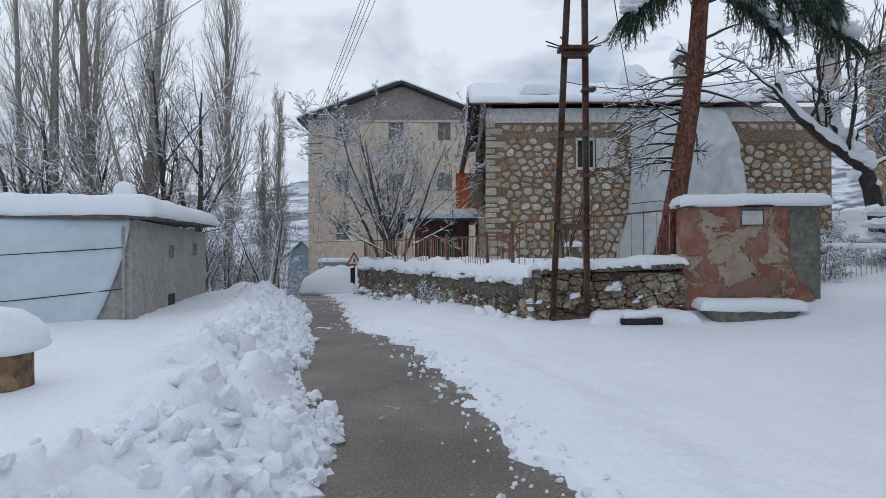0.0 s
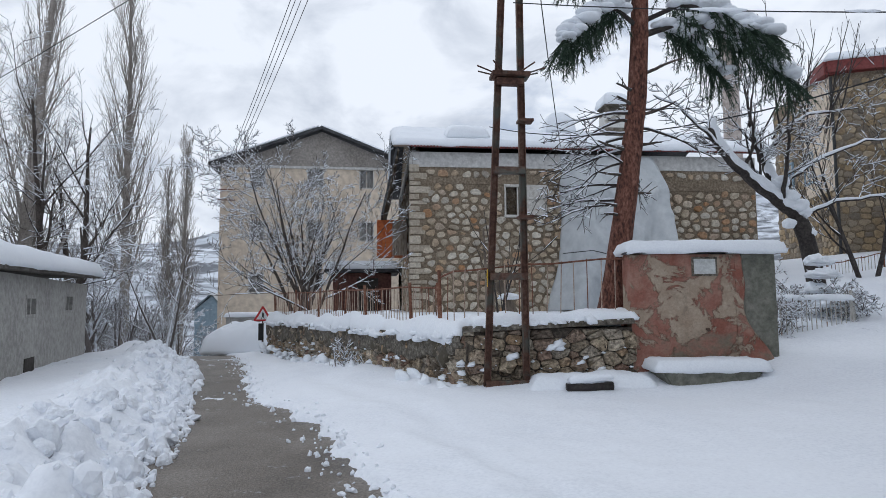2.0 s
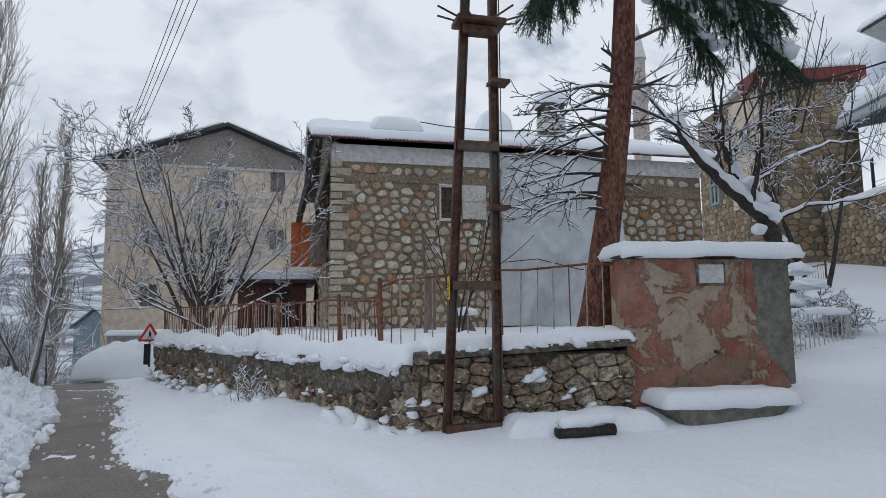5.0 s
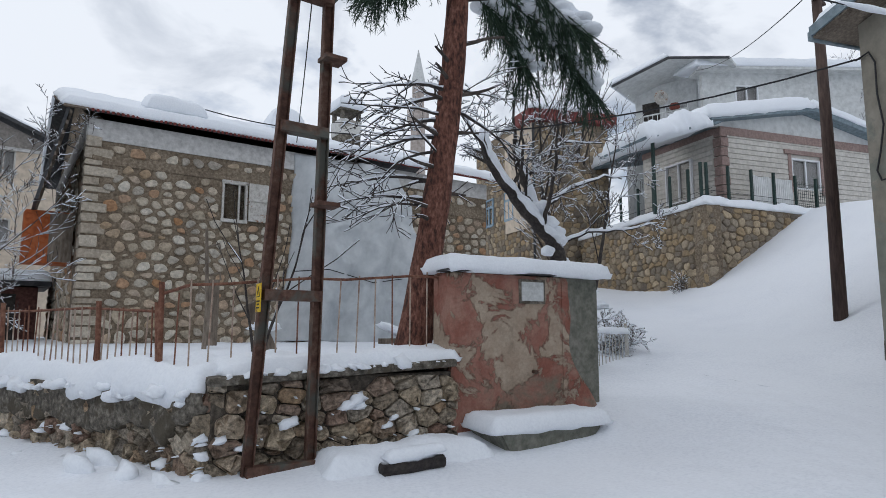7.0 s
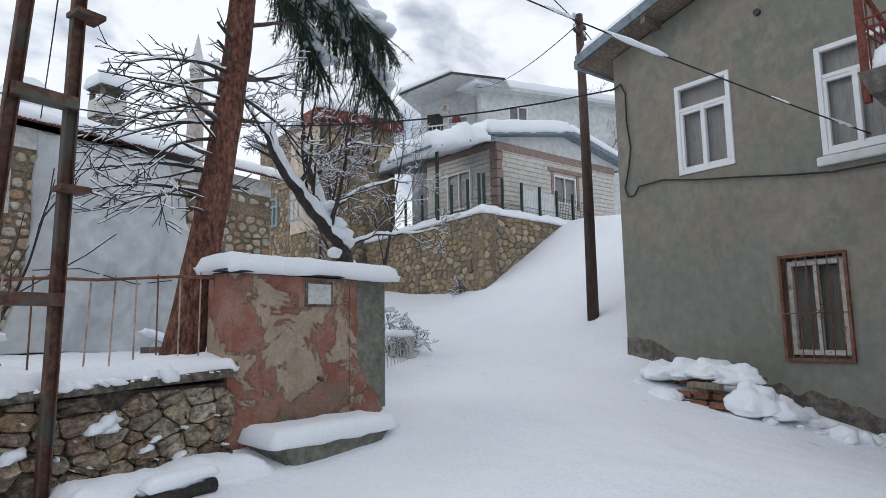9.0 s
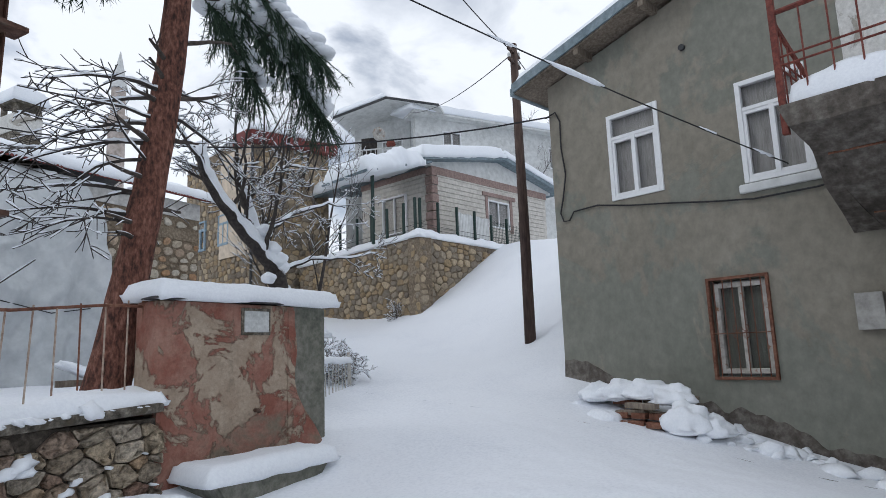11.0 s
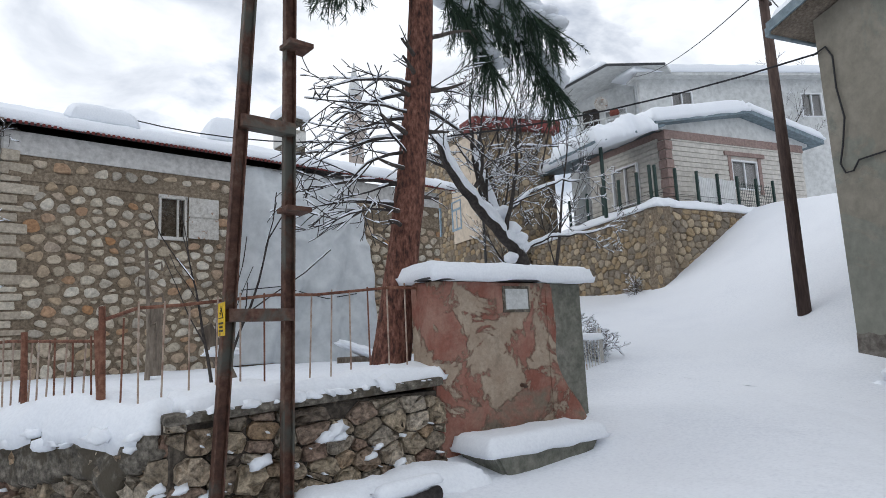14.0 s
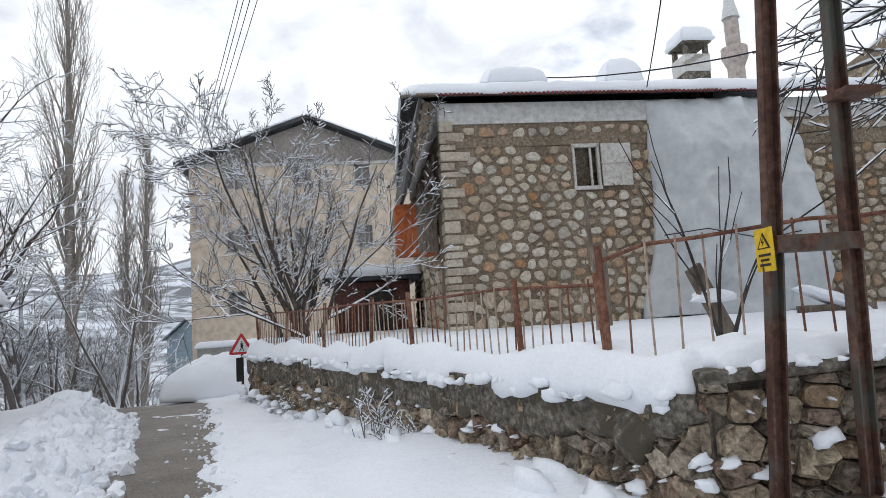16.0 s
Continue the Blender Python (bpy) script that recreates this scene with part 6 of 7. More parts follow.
def fence_run(name, pts, z0, tall, step, posts, label, lean, seed, mat=PALE_RUST, post_mat=RUST):
    """Bars between a lower and an upper rail along pts, with posts at given shares of the way."""
    rng = random.Random(seed)
    e = thing(name, pose(0, 0, 0), label, "fence")
    P = [Vector(p) for p in pts]
    lens = [(b - a).length for a, b in zip(P, P[1:])]
    total = sum(lens)

    def at(d):
        for a, b, L in zip(P, P[1:], lens):
            if d <= L:
                return a.lerp(b, d / L)
            d -= L
        return P[-1].copy()

    n = int(total / step)
    for z, r in ((tall - 0.02, 0.016), (-0.08, 0.010)):
        for i in range(8):
            bm = bmesh.new()
            a, b = at(total * i / 8), at(total * (i + 1) / 8)
            tube(bm, [a + Vector((0, 0, z + 0.015 * math.sin(i * 2.1))), b + Vector((0, 0, z + 0.015 * math.sin((i + 1) * 2.1)))], r, 6)
            part("rail", bm, post_mat, e)
    for i in range(n + 1):
        p = at(total * i / n)
        bm = bmesh.new()
        top = p + Vector((rng.uniform(-1, 1) * lean, rng.uniform(-1, 1) * lean, tall * rng.uniform(0.93, 1.06)))
        tube(bm, [p - Vector((0, 0, 0.12)), top], 0.0085, 5)
        part("bar", bm, mat if rng.random() < 0.75 else post_mat, e)
    for s in posts:
        p = at(total * s)
        bm = bmesh.new()
        tube(bm, [p - Vector((0, 0, 0.2)), p + Vector((rng.uniform(-0.06, 0.06), 0, tall * 1.12))], 0.028, 8)
        part("post", bm, post_mat, e)
    return e


fence_run("iron_fence", [(1.16, 13.22, 1.22), (1.38, 12.72, 1.30), (2.7, 12.62, 1.40), (4.02, 12.50, 1.48)], 0, 0.76, 0.205, (0.0, 1.0), "rusty iron bar fence on the yard wall", 0.03, 3)
fence_run("iron_fence", [(1.16, 13.25, 1.20), (0.66, 14.4, 1.24), (-1.0, 18.3, 1.26), (-2.95, 22.9, 1.28)], 0, 0.60, 0.125, (0.0, 0.1, 0.3, 0.42, 0.6, 0.8, 1.0), "rusty picket fence on the wall along the lane", 0.025, 4)
fence_run("white_fence", [(6.9, 13.2, 0.95), (8.7, 13.6, 1.0)], 0, 0.64, 0.11, (0.98,), "peeling white picket fence by the fountain", 0.01, 5, mat=SHUTTER, post_mat=SHUTTER)
laid_snow("fence_snow", 1.8, 0.16, 0.08, facing(6.9, 13.12, 1.57, 1.8, 0.4), "snow lying on the white fence", 91, res=0.04, edge=0.08)
fence_run("white_fence", [(13.2, 20.0, 1.9), (15.5, 20.6, 2.3)], 0, 0.7, 0.14, (0.0, 1.0), "rusty picket fence by the path", 0.01, 6, mat=SHUTTER, post_mat=RUST)

# posts, pipes and boards in the yard
yp = thing("yard_post", pose(2.6, 17.2, 1.15) @ Matrix.Scale(1.2, 4), "old water pipe post with taps and a dangling rag", "post")
bm = bmesh.new()
tube(bm, [(0, 0, 0), (0.02, 0, 0.6), (-0.03, 0.02, 1.75)], [0.035, 0.03, 0.02], 8)
part("pipe", bm, WOOD, yp)
for z, dx in ((1.5, 0.14), (1.3, -0.12), (1.1, 0.16), (0.9, -0.1), (0.75, 0.09)):
    bm = bmesh.new()
    tube(bm, [(0, 0, z), (dx, -0.03, z + 0.05), (dx * 1.1, -0.03, z - 0.06)], 0.016, 6)
    part("branch_pipe", bm, WOOD, yp)
bm = boxes((0.03, 0.17, -0.02, 0.10, 0.15, 1.05), bevel=0.01)
part("board", bm, WOOD, yp, "grey weathered board")
sp = thing("leaning_board", pose(2.55, 13.9, 1.12, 0, -28, 12), "weathered board leaning in the yard under snow", "board")
part("board", boxes((0, 0.16, 0, 0.05, 0, 0.85), bevel=0.008), WOOD, sp)
lump_snow("board_snow", pose(2.42, 13.9, 1.62), 0.2, 0.14, 0.09, "snow on the leaning board", 92)

boards = thing("board_stack", pose(7.0, 18.0, 1.25, 0, 0, -12), "propped old boards under snow in the yard", "boards")
for k in range(4):
    part("board", boxes((-0.55, 0.55, 0.1 * k, 0.1 * k + 0.04, 0, 0.15), bevel=0.008), WOOD, boards)
lump_snow("board_snow", pose(6.95, 18.1, 1.45, 0, 24, -12), 0.62, 0.3, 0.16, "snow lying on the propped boards", 93)

# ---- trees ----


def limb(bm, start, way, length, r0, r1, rng, bend=0.12, rise=0.0, sides=5, seg=5):
    pts, radii = [Vector(start)], [r0]
    d = Vector(way).normalized()
    for i in range(seg):
        d = (d + Vector((rng.uniform(-bend, bend), rng.uniform(-bend, bend), rng.uniform(-bend, bend) + rise))).normalized()
        pts.append(pts[-1] + d * (length / seg))
        radii.append(r0 + (r1 - r0) * (i + 1) / seg)
    tube(bm, pts, radii, sides, cap=False)
    return pts, radii


def twig_snow(sb, pts, radii, rng, share):
    """Snow lying along a twig, where it is not too steep."""
    for a, b, r in zip(pts, pts[1:], radii[1:]):
        if abs((b - a).normalized().z) < 0.86 and rng.random() < share:
            w = r * 0.75 + rng.uniform(0.003, 0.009)
            lift = Vector((0, 0, r * 0.7 + w * 0.7))
            tube(sb, [a + lift, a.lerp(b, 0.5) + lift * 1.1, b + lift], [w * 0.5, w, w * 0.5], 3, cap=False)


def branch_out(bm, pts, radii, depth, count, length, spread, rng, rise, bend, sides, start=0.25, thin=0.55, taper=0.3, decay=0.55, sb=None, share=0.6):
    if depth == 0:
        return
    n = len(pts) - 1
    for k in range(count):
        s = start + (1 - start) * (k + rng.random()) / count
        i = min(n - 1, int(s * n))
        f = s * n - i
        p = pts[i].lerp(pts[i + 1], f)
        r = (radii[i] + (radii[i + 1] - radii[i]) * f) * thin
        along = (pts[i + 1] - pts[i]).normalized()
        side = Vector((rng.gauss(0, 1), rng.gauss(0, 1), rng.gauss(0, 1)))
        side = (side - along * side.dot(along)).normalized()
        way = along * math.cos(spread) + side * math.sin(spread)
        L = length * rng.uniform(0.6, 1.2) * (1.15 - 0.5 * s)
        q, w = limb(bm, p, way, L, max(r, 0.0065), max(r * taper, 0.0045), rng, bend, rise, sides, 4 if depth > 1 else 3)
        if sb is not None:
            twig_snow(sb, q, w, rng, share)
        branch_out(bm, q, w, depth - 1, count, L * decay, spread, rng, rise, bend, max(3, sides - 1), 0.2, thin, taper, decay, sb, share)


def spreading_tree(name, x, y, z, tall, r, seed, mat, label, levels=3, counts=6, lean=(0, 0), stems=1, spread=0.75, rise=0.06, twig=0.42, group="", widen=1.0, share=0.6, start=0.22):
    rng = random.Random(seed)
    e = thing(name, pose(x, y, z), label, "tree", group)
    tb, cb, sb = bmesh.new(), bmesh.new(), bmesh.new()
    for s in range(stems):
        a = rng.uniform(0, math.tau)
        tilt = (0.0 if stems == 1 else 0.28 * widen)
        way = Vector((lean[0] + math.cos(a) * tilt, lean[1] + math.sin(a) * tilt, 1))
        pts, radii = limb(tb, (rng.uniform(-0.1, 0.1) * (stems > 1), rng.uniform(-0.1, 0.1) * (stems > 1), -0.3), way, tall * rng.uniform(0.75, 1.0), r, r * 0.18, rng, 0.09, 0.03, 8, 9)
        branch_out(cb, pts, radii, levels, counts, tall * twig, spread, rng, rise, 0.16, 4, start, sb=sb, share=share)
    part("trunk", tb, mat, e, smooth=True)
    part("crown", cb, mat, e)
    tagged(part("snow_load", sb, SNOW, e, "snow lying along the twigs"), kind="stuff")
    return e


def poplar(name, x, y, z, tall, r, seed, label, group="poplars", mat=POPLAR_BARK, dense=34):
    """A fastigiate poplar: one straight trunk, many steep limbs close to it."""
    rng = random.Random(seed)
    e = thing(name, pose(x, y, z), label, "tree", group)
    tb, cb = bmesh.new(), bmesh.new()
    pts, radii = limb(tb, (0, 0, -0.5), (0, 0, 1), tall, r, 0.012, rng, 0.02, 0.05, 8, 14)
    part("trunk", tb, mat, e, smooth=True)
    n = len(pts) - 1
    for k in range(dense):
        s = 0.13 + 0.82 * (k + rng.random()) / dense
        i = min(n - 1, int(s * n))
        p = pts[i].lerp(pts[i + 1], s * n - i)
        a = rng.uniform(0, math.tau)
        out = 0.36 * (1 - 0.35 * s)
        L = tall * 0.25 * (1.1 - 0.7 * s) * rng.uniform(0.7, 1.2)
        q, w = limb(cb, p, (math.cos(a) * out, math.sin(a) * out, 1), L, max(0.010, radii[i] * 0.3), 0.005, rng, 0.07, 0.10, 4, 5)
        branch_out(cb, q, w, 2, 7, L * 0.45, 0.46, rng, 0.14, 0.08, 3, 0.15, 0.6, 0.5, 0.5)
    part("crown", cb, mat, e)
    return e


# two poplars down the lane, thick twigs below them
poplar("poplar_tree", -11.6, 34.0, -1.0, 21.0, 0.26, 1, "tall slender bare poplar rising beside the lane", dense=52)
poplar("poplar_tree", -9.7, 36.0, -1.0, 11.5, 0.17, 2, "slender bare poplar beyond the lane", dense=56, mat=POPLAR_BARK)
poplar("poplar_tree", -10.6, 37.0, -1.0, 10.0, 0.15, 3, "slender bare poplar beyond the lane", dense=50, mat=POPLAR_BARK)
# stand of poplars and spreading trees behind the hut
for k, (x, y, h, r) in enumerate(((-15.0, 24.6, 19, 0.25), (-13.7, 25.0, 21, 0.27), (-11.6, 25.2, 19, 0.28), (-17.0, 26.0, 18, 0.2), (-12.6, 27.5, 17, 0.2), (-19.5, 25.0, 18, 0.22), (-16.0, 29.0, 17, 0.2))):
    poplar("poplar_tree", x, y, -1.2, h, r, 20 + k, "tall bare poplar standing behind the hut", "poplars behind the hut", dense=25)
spreading_tree("bare_tree", -9.9, 24.6, -0.3, 8.6, 0.17, 31, BARK, "bare spreading tree with snowy twigs behind the hut", 3, 7, stems=3, group="bare trees behind the hut")
spreading_tree("bare_tree", -11.4, 23.8, -0.4, 9.2, 0.10, 35, POPLAR_BARK, "bare spreading tree with snowy twigs behind the hut", 4, 5, stems=5, group="bare trees behind the hut", share=0.5, start=0.15, widen=1.3)
spreading_tree("bare_tree", -14.6, 24.0, -0.4, 7.5, 0.15, 32, BARK, "bare spreading tree with snowy twigs behind the hut", 3, 7, stems=3, group="bare trees behind the hut")
spreading_tree("bare_tree", -10.2, 28.0, -0.8, 6.0, 0.12, 33, FROST_TWIG, "small bare tree with snowy twigs by the lane", 3, 6, stems=3, group="bare trees behind the hut")
spreading_tree("bare_tree", -17.5, 22.0, -0.6, 7.5, 0.15, 34, BARK, "bare spreading tree with snowy twigs behind the hut", 3, 7, stems=2, group="bare trees behind the hut")
# the yard's fruit tree before the apartment block
spreading_tree("yard_tree", -1.7, 21.6, 1.2, 5.7, 0.055, 41, BARK, "bare fruit tree with snow on every branch in the yard", 4, 5, stems=6, spread=0.85, twig=0.46, widen=2.1, rise=0.08, share=0.75, start=0.10)
spreading_tree("yard_tree", -2.6, 26.0, 0.9, 4.6, 0.09, 42, BARK, "bare fruit tree with snow on its branches in the yard", 3, 6, stems=4, widen=1.4)
# saplings and shrubs
spreading_tree("sapling", 2.15, 13.35, 1.2, 2.3, 0.022, 51, BARK_BARE, "thin bare sapling by the fence", 1, 4, stems=3, spread=0.4, widen=0.9)
for k, (x, y, z, h) in enumerate(((-0.35, 16.2, 0.1, 1.0), (-0.1, 15.8, 0.1, 0.8), (-1.9, 20.1, 0.1, 0.6))):
    spreading_tree("dry_shrub", x - 0.15, y, z, h, 0.012, 60 + k, FROST_TWIG, "dry snowy weeds at the foot of the wall", 2, 4, stems=5, widen=1.2, group="weeds along the wall")
for k, (x, y, z, h) in enumerate(((8.7, 14.1, 1.0, 1.15), (8.6, 14.8, 1.1, 1.4), (9.0, 14.7, 1.1, 1.15), (7.1, 13.6, 0.9, 1.2))):
    spreading_tree("snowy_shrub", x, y, z, h, 0.02, 70 + k, FROST_TWIG, "bushy shrub bowed under snow beside the path", 3, 5, stems=7, widen=2.2, rise=-0.1, group="snowy shrubs")
for k in range(9):
    lump_snow("shrub_snow", pose(8.45 + 0.10 * k, 14.1 + 0.10 * k + 0.2 * (k % 2), 1.45 + 0.28 * (k % 4)), 0.20 + 0.05 * (k % 3), 0.2, 0.13, "lump of snow weighing down a shrub", 170 + k, 0.6)
# undergrowth at the lane's bend and in the valley
rng = random.Random(77)
for k in range(34):
    x, y = rng.uniform(-26, -7.8), rng.uniform(26, 50)
    spreading_tree("valley_shrub", x, y, float(bare(np.array(x), np.array(y))) + 0.1, rng.uniform(2.6, 5.2), 0.06, 200 + k, FROST_TWIG, "frosted leafless shrub below the lane", 3, 5, stems=3, widen=1.5, group="frosted shrubs in the valley", share=0.45)

for k in range(20):
    x, y = rng.uniform(-15.5, -8.2), rng.uniform(25.5, 36)
    spreading_tree("valley_shrub", x, y, float(bare(np.array(x), np.array(y))) + 0.1, rng.uniform(1.6, 3.4), 0.045, 260 + k, FROST_TWIG, "frosted leafless shrub below the lane", 3, 5, stems=3, widen=1.7, group="frosted shrubs in the valley", share=0.5)

# fruit tree leaning behind the fountain block
apr = thing("leaning_tree", pose(9.85, 16.1, 1.3), "dark leaning fruit tree with thick snow on its limbs", "tree")
rng = random.Random(91)
tb, cb, sb = bmesh.new(), bmesh.new(), bmesh.new()
trunk = [(0.12, 0.0, -0.4), (0.04, 0.0, 0.24), (-0.03, 0.0, 0.95), (-0.18, 0.0, 1.67), (-0.34, 0, 2.12)]
tube(tb, trunk, [0.25, 0.21, 0.185, 0.175, 0.18], 12)
limbs = [([(-0.30, 0, 2.05), (-0.73, -0.03, 2.40), (-1.21, -0.05, 2.71), (-1.62, -0.05, 3.08), (-2.14, 0.0, 3.68), (-2.25, 0.05, 4.08), (-2.17, 0.1, 4.37)], 0.135, 0.075),
         ([(-0.34, 0, 2.10), (-0.52, 0.1, 2.51), (-0.76, 0.2, 2.99), (-0.95, 0.25, 3.47), (-1.09, 0.3, 3.95), (-1.17, 0.3, 4.38)], 0.125, 0.055),
         ([(-0.52, 0.1, 2.51), (-0.40, 0.1, 3.0), (0.47, 0.2, 3.52), (1.66, 0.25, 3.95), (2.34, 0.3, 4.0)], 0.05, 0.014),
         ([(-0.73, -0.03, 2.40), (-0.85, -0.4, 3.0), (-0.95, -0.7, 3.7), (-1.0, -0.8, 4.6)], 0.055, 0.018),
         ([(-0.95, 0.25, 3.47), (-0.45, 0.2, 4.1), (0.1, 0.1, 4.5), (1.3, 0.0, 4.65)], 0.045, 0.014),
         ([(-2.14, 0.0, 3.68), (-2.6, -0.3, 3.9), (-3.3, -0.5, 4.4), (-3.9, -0.6, 4.6)], 0.04, 0.012),
         ([(-1.62, -0.05, 3.08), (-1.5, -0.3, 3.7), (-1.6, -0.4, 4.4), (-1.5, -0.5, 5.2)], 0.045, 0.012),
         ([(-1.17, 0.3, 4.38), (-1.2, 0.3, 5.0), (-1.0, 0.4, 5.7)], 0.04, 0.010),
         ([(-0.34, 0, 2.1), (0.3, -0.4, 2.4), (1.2, -0.6, 2.5), (2.3, -0.7, 2.75)], 0.04, 0.012)]
for L, ra, rb in limbs:
    P = [Vector(p) for p in L]
    fine, rad = [], []
    for i in range(len(P) - 1):
        for k in range(4):
            f = (i + k / 4) / (len(P) - 1)
            fine.append(P[i].lerp(P[i + 1], k / 4) + Vector((rng.uniform(-1, 1), rng.uniform(-1, 1), rng.uniform(-1, 1))) * 0.022)
            rad.append(ra + (rb - ra) * f)
    fine.append(P[-1])
    rad.append(rb)
    tube(tb, fine, rad, 9)
    branch_out(cb, fine, rad, 3, 5, 1.25, 0.9, rng, 0.03, 0.2, 4, 0.22, thin=0.42, sb=sb, share=0.85)
    # snow bedded along the upper side of the limb
    heavy = ra > 0.1
    run_ = [(p, r) for p, r, a, b in zip(fine, rad, fine, fine[1:] + fine[-1:]) if (b - a).length < 1e-6 or abs((b - a).normalized().z) < (0.95 if heavy else 0.8)]
    if len(run_) > 3:
        wide = [r * (0.95 if heavy else 0.8) * rng.uniform(0.75, 1.25) + 0.012 for _, r in run_]
        wide[0] = wide[-1] = 0.01
        tube(sb, [p + Vector((rng.uniform(-0.02, 0.02), -0.25 * r, r * 0.62 + w * 0.35)) for (p, r), w in zip(run_, wide)], wide, 8)
# long bare shoots standing above the crown
for k in range(9):
    q, w = limb(cb, (-1.0 + 0.22 * k, 0.1, 3.9 + 0.25 * rng.random()), (rng.uniform(-0.25, 0.5), -0.1, 1), rng.uniform(1.8, 3.2), 0.022, 0.007, rng, 0.10, 0.05, 5, 6)
    branch_out(cb, q, w, 1, 6, 0.7, 0.5, rng, 0.1, 0.1, 4, 0.2)
part("trunk", tb, BARK_BARE, apr, smooth=True)
part("crown", cb, BARK_BARE, apr)
for x, z, r in ((-0.36, 2.35, 0.22), (-0.52, 2.55, 0.2), (-0.25, 2.22, 0.17), (-0.72, 2.9, 0.17), (-0.10, 1.75, 0.13), (-0.6, 1.95, 0.15)):
    made = bmesh.ops.create_icosphere(sb, subdivisions=3, radius=1.0)["verts"]
    for v in made:
        k = 1 + 0.3 * noise.noise(v.co * 1.5 + Vector((x * 5, z * 3, 0)))
        v.co = Vector((x + v.co.x * r * k, -0.06 + v.co.y * r * 0.9 * k, z + v.co.z * r * 0.8 * k))
tagged(part("snow_load", sb, SNOW, apr, "thick snow lying on the limbs", smooth=True), kind="stuff")

# ---- the pine in the yard ----
pine = thing("pine_tree", pose(0, 0, 0), "tall red-barked pine with drooping snowy boughs", "tree")
rng = random.Random(95)
tb = bmesh.new()
axis = [(3.84, 13.0, 1.0), (3.92, 12.95, 1.5), (4.04, 12.9, 2.3), (4.17, 12.86, 3.2), (4.31, 12.85, 4.1), (4.42, 12.85, 5.0), (4.50, 12.85, 6.0), (4.56, 12.85, 7.4), (4.56, 12.85, 9.2)]
P = [Vector(p) for p in axis]
tube(tb, P, [0.27, 0.215, 0.185, 0.175, 0.165, 0.155, 0.145, 0.12, 0.07], 16)
bmesh.ops.subdivide_edges(tb, edges=tb.edges[:], cuts=2, use_grid_fill=True)
for v in tb.verts:
    n = noise.noise(Vector((v.co.x * 11, v.co.y * 11, v.co.z * 5))) + 0.6 * noise.noise(Vector((v.co.x * 26, v.co.y * 26, v.co.z * 11)))
    v.co += Vector((v.co.x - 3.84 - 0.15 * (v.co.z - 1.0), v.co.y - 12.87, 0)).normalized() * 0.016 * n
part("trunk", tb, PINE_BARK, pine, smooth=True)
stubs = ((2.9, 3.6, 0.5), (3.3, 0.4, 0.4), (3.6, 3.3, 0.6), (4.0, 3.0, 0.7), (4.1, 0.2, 0.5), (4.5, 2.9, 0.55), (4.6, 0.0, 0.7), (4.75, 3.6, 0.5), (5.0, 3.2, 0.5), (5.3, 0.3, 0.8), (3.1, 3.1, 0.5))


def on_axis(z):
    for a, b in zip(P, P[1:]):
        if a.z <= z <= b.z:
            return a.lerp(b, (z - a.z) / (b.z - a.z))
    return P[-1]


for z, a, L in stubs:
    bm = bmesh.new()
    q, w = limb(bm, on_axis(z), (math.cos(a), -0.35 + 0.5 * math.sin(a), 0.12), L, 0.035, 0.014, rng, 0.14, 0.0, 7, 5)
    branch_out(bm, q, w, 1, 3, 0.3, 0.7, rng, 0.0, 0.15, 4, 0.4)
    part("dead_stub", bm, BARK, pine)
for k in range(15):
    z = 3.1 + 1.9 * rng.random()
    a = rng.choice((math.pi, math.pi, 0.0)) + rng.uniform(-0.9, 0.9)
    bm, sb = bmesh.new(), bmesh.new()
    q, w = limb(bm, on_axis(z), (math.cos(a), math.sin(a) * 0.8, rng.uniform(-0.1, 0.35)), rng.uniform(0.8, 1.9), rng.uniform(0.016, 0.028), 0.005, rng, 0.16, -0.06, 6, 7)
    branch_out(bm, q, w, 2, 4, 0.7, 0.6, rng, 0.0, 0.14, 4, 0.25, sb=sb, share=0.3)
    twig_snow(sb, q, w, rng, 0.7)
    dead = part("dead_branch", bm, BARK_BARE, pine)
    tagged(part("snow_load", sb, SNOW, dead), kind="stuff")


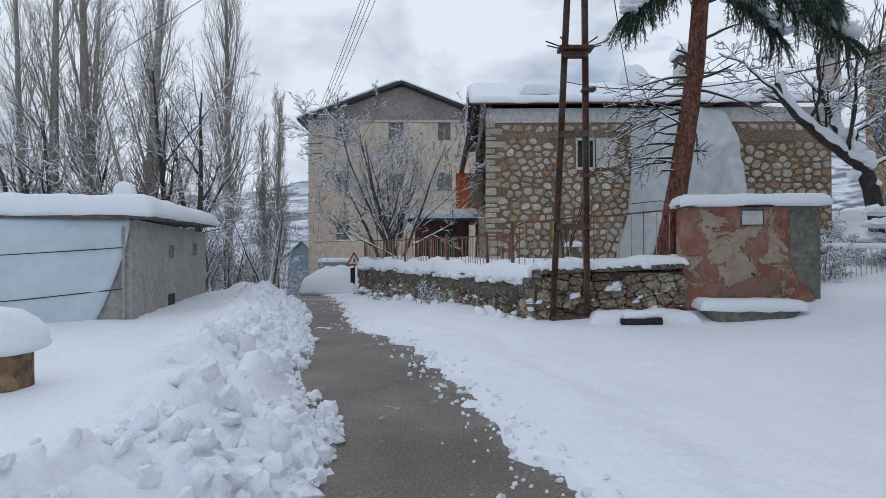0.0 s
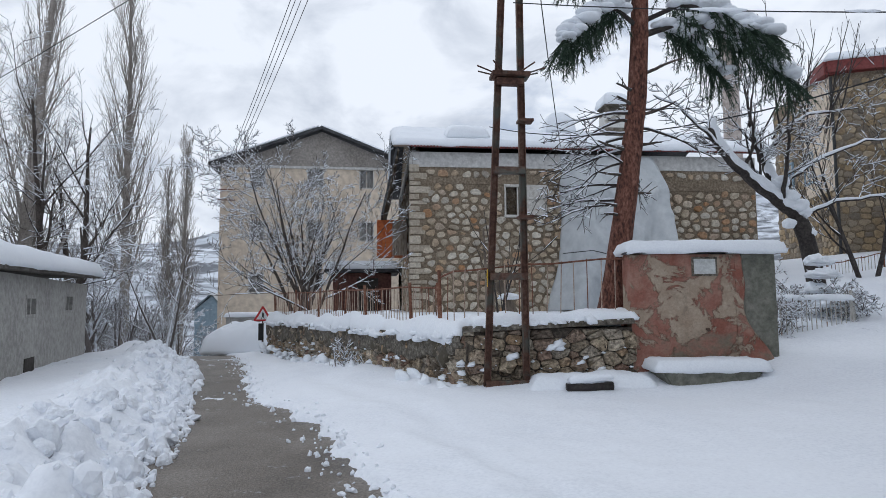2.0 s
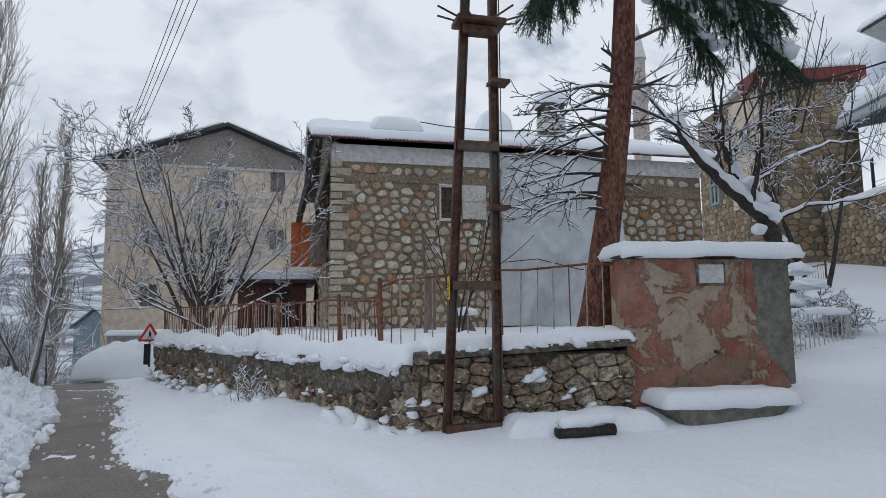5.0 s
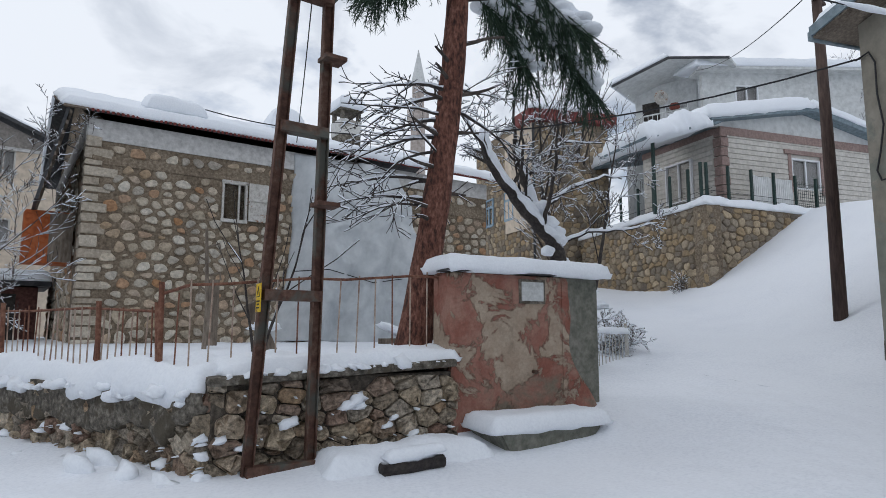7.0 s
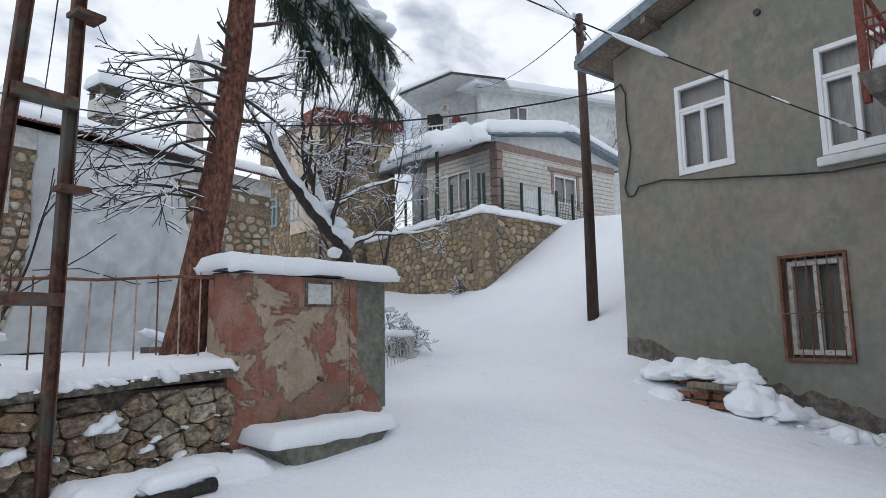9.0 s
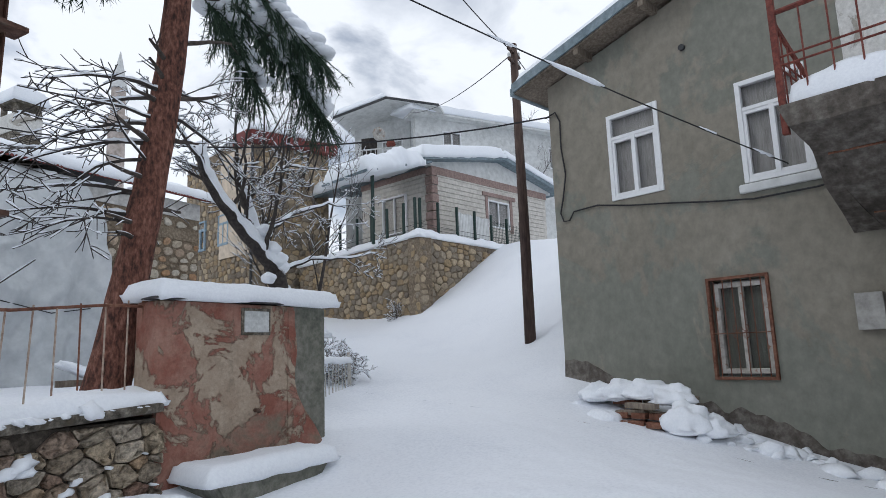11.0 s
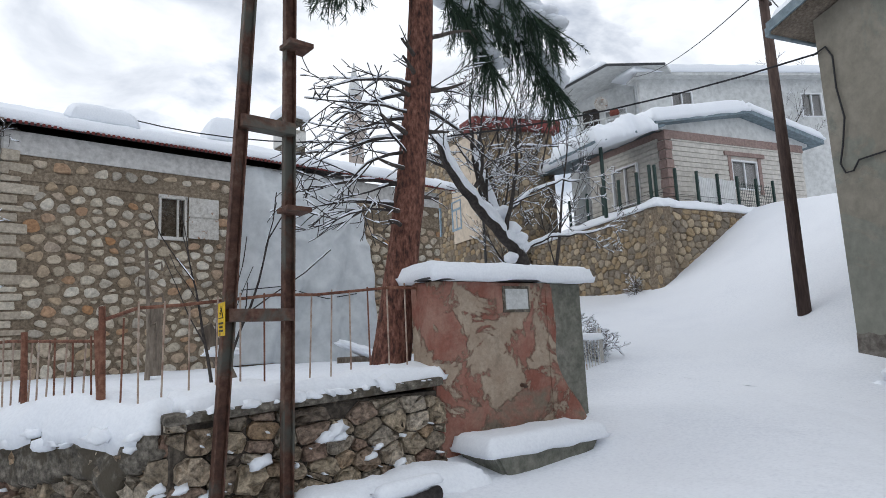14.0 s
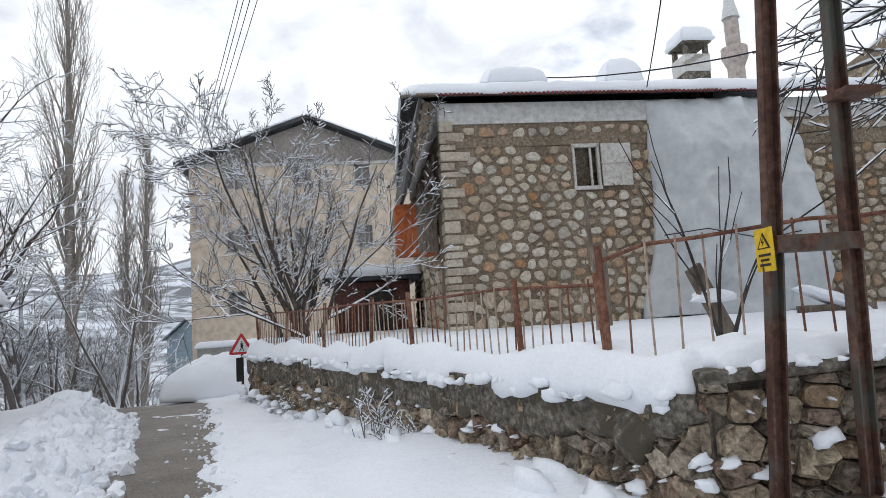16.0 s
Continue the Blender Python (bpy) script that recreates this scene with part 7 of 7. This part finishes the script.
def bough(start, path, width, seed):
    """A live bough: its limb, hanging sprays of needles, and the snow that lies along it."""
    rg = random.Random(seed)
    bm = bmesh.new()
    pts = [Vector(p) for p in path]
    tube(bm, pts, [0.045 - 0.033 * i / (len(pts) - 1) for i in range(len(pts))], 6)
    b = part("bough", bm, BARK_BARE, pine)
    nb, sn = bmesh.new(), bmesh.new()
    for k in range(int(72 * width)):
        s = 0.18 + 0.82 * rg.random() ** 0.8
        i = min(len(pts) - 2, int(s * (len(pts) - 1)))
        p = pts[i].lerp(pts[i + 1], s * (len(pts) - 1) - i)
        out = Vector((rg.gauss(0, 1), rg.gauss(0, 1), 0)).normalized()
        way = (out * rg.uniform(0.2, 0.7) + Vector((0, 0, -rg.uniform(0.3, 1.0))) + (pts[i + 1] - pts[i]).normalized() * 0.4).normalized()
        L = rg.uniform(0.28, 0.62) * (0.6 + 0.4 * width)
        tw = [p + way * L * t + Vector((0, 0, -0.12 * t * t)) for t in (0, 0.35, 0.7, 1)]
        tube(nb, tw, [0.012, 0.009, 0.006, 0.004], 3, cap=False)
        for j in range(46):
            t = 0.15 + 0.85 * rg.random()
            q = tw[min(2, int(t * 3))].lerp(tw[min(2, int(t * 3)) + 1], t * 3 - min(2, int(t * 3)))
            nd = (way * 0.75 + Vector((rg.gauss(0, 0.5), rg.gauss(0, 0.5), rg.gauss(0, 0.4) - 0.15))).normalized() * rg.uniform(0.07, 0.13)
            sd = nd.cross(Vector((rg.gauss(0, 1), rg.gauss(0, 1), rg.gauss(0, 1)))).normalized() * 0.006
            nb.faces.new([nb.verts.new(q - sd), nb.verts.new(q + sd), nb.verts.new(q + nd)])
        if rg.random() < 0.55:
            bmesh.ops.create_icosphere(sn, subdivisions=2, radius=rg.uniform(0.07, 0.15), matrix=Matrix.Translation(p + Vector((rg.uniform(-0.12, 0.12), rg.uniform(-0.12, 0.12), 0.06))) @ Matrix.Diagonal((1.4, 1.4, 0.55, 1)))
    tagged(part("needles", nb, NEEDLE, b, "dark green needles"), kind="stuff")
    tagged(part("snow_load", sn, SNOW, b, "snow lying on the bough", smooth=True), kind="stuff")


def bough_from(z, dx, dy, drop, width, seed, up=0.25):
    s = on_axis(z)
    bough(None, [s, s + Vector((dx * 0.3, dy * 0.3, up)), s + Vector((dx * 0.6, dy * 0.6, up * 0.9 - drop * 0.25)), s + Vector((dx * 0.85, dy * 0.85, -drop * 0.6)), s + Vector((dx, dy, -drop))], width, seed)


bough_from(5.95, 2.9, 0.25, 0.55, 1.5, 301, 0.35)
bough_from(6.2, 2.2, -0.3, 0.25, 1.2, 302, 0.3)
bough_from(6.0, 1.7, 0.5, 0.45, 1.1, 308, 0.2)
bough_from(6.1, -1.5, -0.5, 0.5, 1.2, 303)
bough_from(6.4, -1.0, 0.5, 0.3, 1.0, 304)
bough_from(6.7, 1.9, 0.5, 0.4, 1.2, 305)
bough_from(7.2, -1.3, -0.3, 0.3, 1.0, 306)
bough_from(7.8, 1.1, -0.4, 0.3, 1.0, 307)

# trees on the slope behind the houses
spreading_tree("bare_tree", 33.5, 20.5, 8.0, 7.0, 0.14, 43, BARK, "bare tree with snowy twigs behind the pale house", 3, 7, stems=3)
spreading_tree("bare_tree", 13.6, 19.0, 1.8, 6.5, 0.07, 44, BARK_BARE, "slim bare tree beside the path", 3, 5, stems=3, spread=0.5, rise=0.12)
spreading_tree("dry_shrub", 17.6, 18.4, 2.5, 1.2, 0.015, 45, BARK, "dry shrub at the foot of the terrace wall", 2, 5, stems=8, widen=0.8)

# ---- overhead wires ----


def wire(name, a, b, sag, r=0.012):
    a, b = Vector(a), Vector(b)
    bm = bmesh.new()
    tube(bm, [a.lerp(b, k / 14) - Vector((0, 0, sag * 4 * (k / 14) * (1 - k / 14))) for k in range(15)], r, 5)
    return tagged(obj(name, bm, WIRE), "thin dark overhead wire", "cable", "overhead wires")


for k, dx in enumerate((0.0, 0.25, 0.55, 0.9)):
    wire("overhead_wire", (1.75 + dx * 0.7, 11.5, 14.6), (-8.7 + dx * 0.5, 39.4, 8.6), 0.5)
wire("overhead_wire", (2.2, 11.6, 8.8), (5.6, HY - 0.4, 6.2), 0.35)
wire("overhead_wire", (2.05, 11.5, 9.4), (-28.6, 40.0, 9.2), 0.15)
PT = Vector((12.7, 11.9, 8.4))
CABLE_A, CABLE_B = Vector((8.42, 6.80, 3.76)), Vector((2.1, 11.75, 5.9))
wire("overhead_wire", PT, (26.9, 23.4, 14.2), 0.4)
wire("overhead_wire", PT, (2.1, 11.5, 9.2), 0.4)
wire("overhead_wire", (10.6, 10.45, 5.85), (4.0, 24.0, 7.6), 1.0, 0.016)
wire("overhead_wire", PT, (34, 15, 12.5), 0.5)
wire("overhead_wire", CABLE_A, CABLE_B, 0.12, 0.008)

# ---- clods along the ploughed bank ----
rng = random.Random(404)
ball = bmesh.new()
bmesh.ops.create_icosphere(ball, subdivisions=2, radius=1.0)
bv, bfc = [v.co.copy() for v in ball.verts], [[v.index for v in f.verts] for f in ball.faces]
ball.free()
for name, mat, label, count, lo, hi, far in (("snow_clods", SNOW_GROUND, "broken clods of ploughed snow along the lane", 1300, 0.02, 0.105, 1.15), ("dirty_clods", DIRTY_SNOW, "grey icy clods in the ploughed bank", 150, 0.03, 0.13, 1.0), ("crumbs", SNOW_GROUND, "crumbs of snow on the lane edge", 900, 0.012, 0.04, 0.3)):
    co, fc = [], []
    for k in range(count):
        y = 2.6 + 20 * rng.random() ** 1.5
        if name == "crumbs" and rng.random() < 0.5:
            x = float(np.interp(y, ROAD_Y, ROAD_R)) - rng.gauss(0.0, 0.18)
        else:
            x = float(np.interp(y, ROAD_Y, ROAD_L)) + 0.12 - abs(rng.gauss(0, far * 0.6))
        r = lo + (hi - lo) * rng.random() ** 2.2
        z = float(snow_top(np.array(x), np.array(y)))
        z = max(z, float(road_top(np.array(x), np.array(y))))
        m = Matrix.Translation((x, y, z + r * 0.25)) @ Euler((rng.random() * 6, rng.random() * 6, rng.random() * 6)).to_matrix().to_4x4() @ Matrix.Diagonal((r * rng.uniform(0.7, 1.5), r, r * rng.uniform(0.5, 0.9), 1))
        b = len(co)
        off = Vector((k * 1.7, k * 0.3, 0))
        co += [tuple(m @ (v * (1 + 0.5 * noise.noise(v * 1.3 + off) + 0.22 * noise.noise(v * 3.1 + off)))) for v in bv]
        fc += [[b + i for i in f] for f in bfc]
    me = bpy.data.meshes.new(name)
    me.from_pydata(co, [], fc)
    me.materials.append(mat)
    tagged(new(name, me), label, "snow clods", kind="stuff")

# snow clinging to the slack cable before the grey house
bm = bmesh.new()
a, b = CABLE_A, CABLE_B
for s0, s1, r in ((0.03, 0.07, 0.02), (0.14, 0.17, 0.014), (0.33, 0.42, 0.032), (0.46, 0.50, 0.02), (0.62, 0.70, 0.028)):
    tube(bm, [a.lerp(b, s0 + (s1 - s0) * k / 5) - Vector((0, 0, 0.12 * 4 * (s0 + (s1 - s0) * k / 5) * (1 - s0 - (s1 - s0) * k / 5) - 0.01)) for k in range(6)], [0.012, r, r * 0.8, r, r * 0.7, 0.01], 6)
tagged(obj("cable_snow", bm, SNOW, smooth=True), "strips of snow clinging to a slack cable", "snow", kind="stuff")
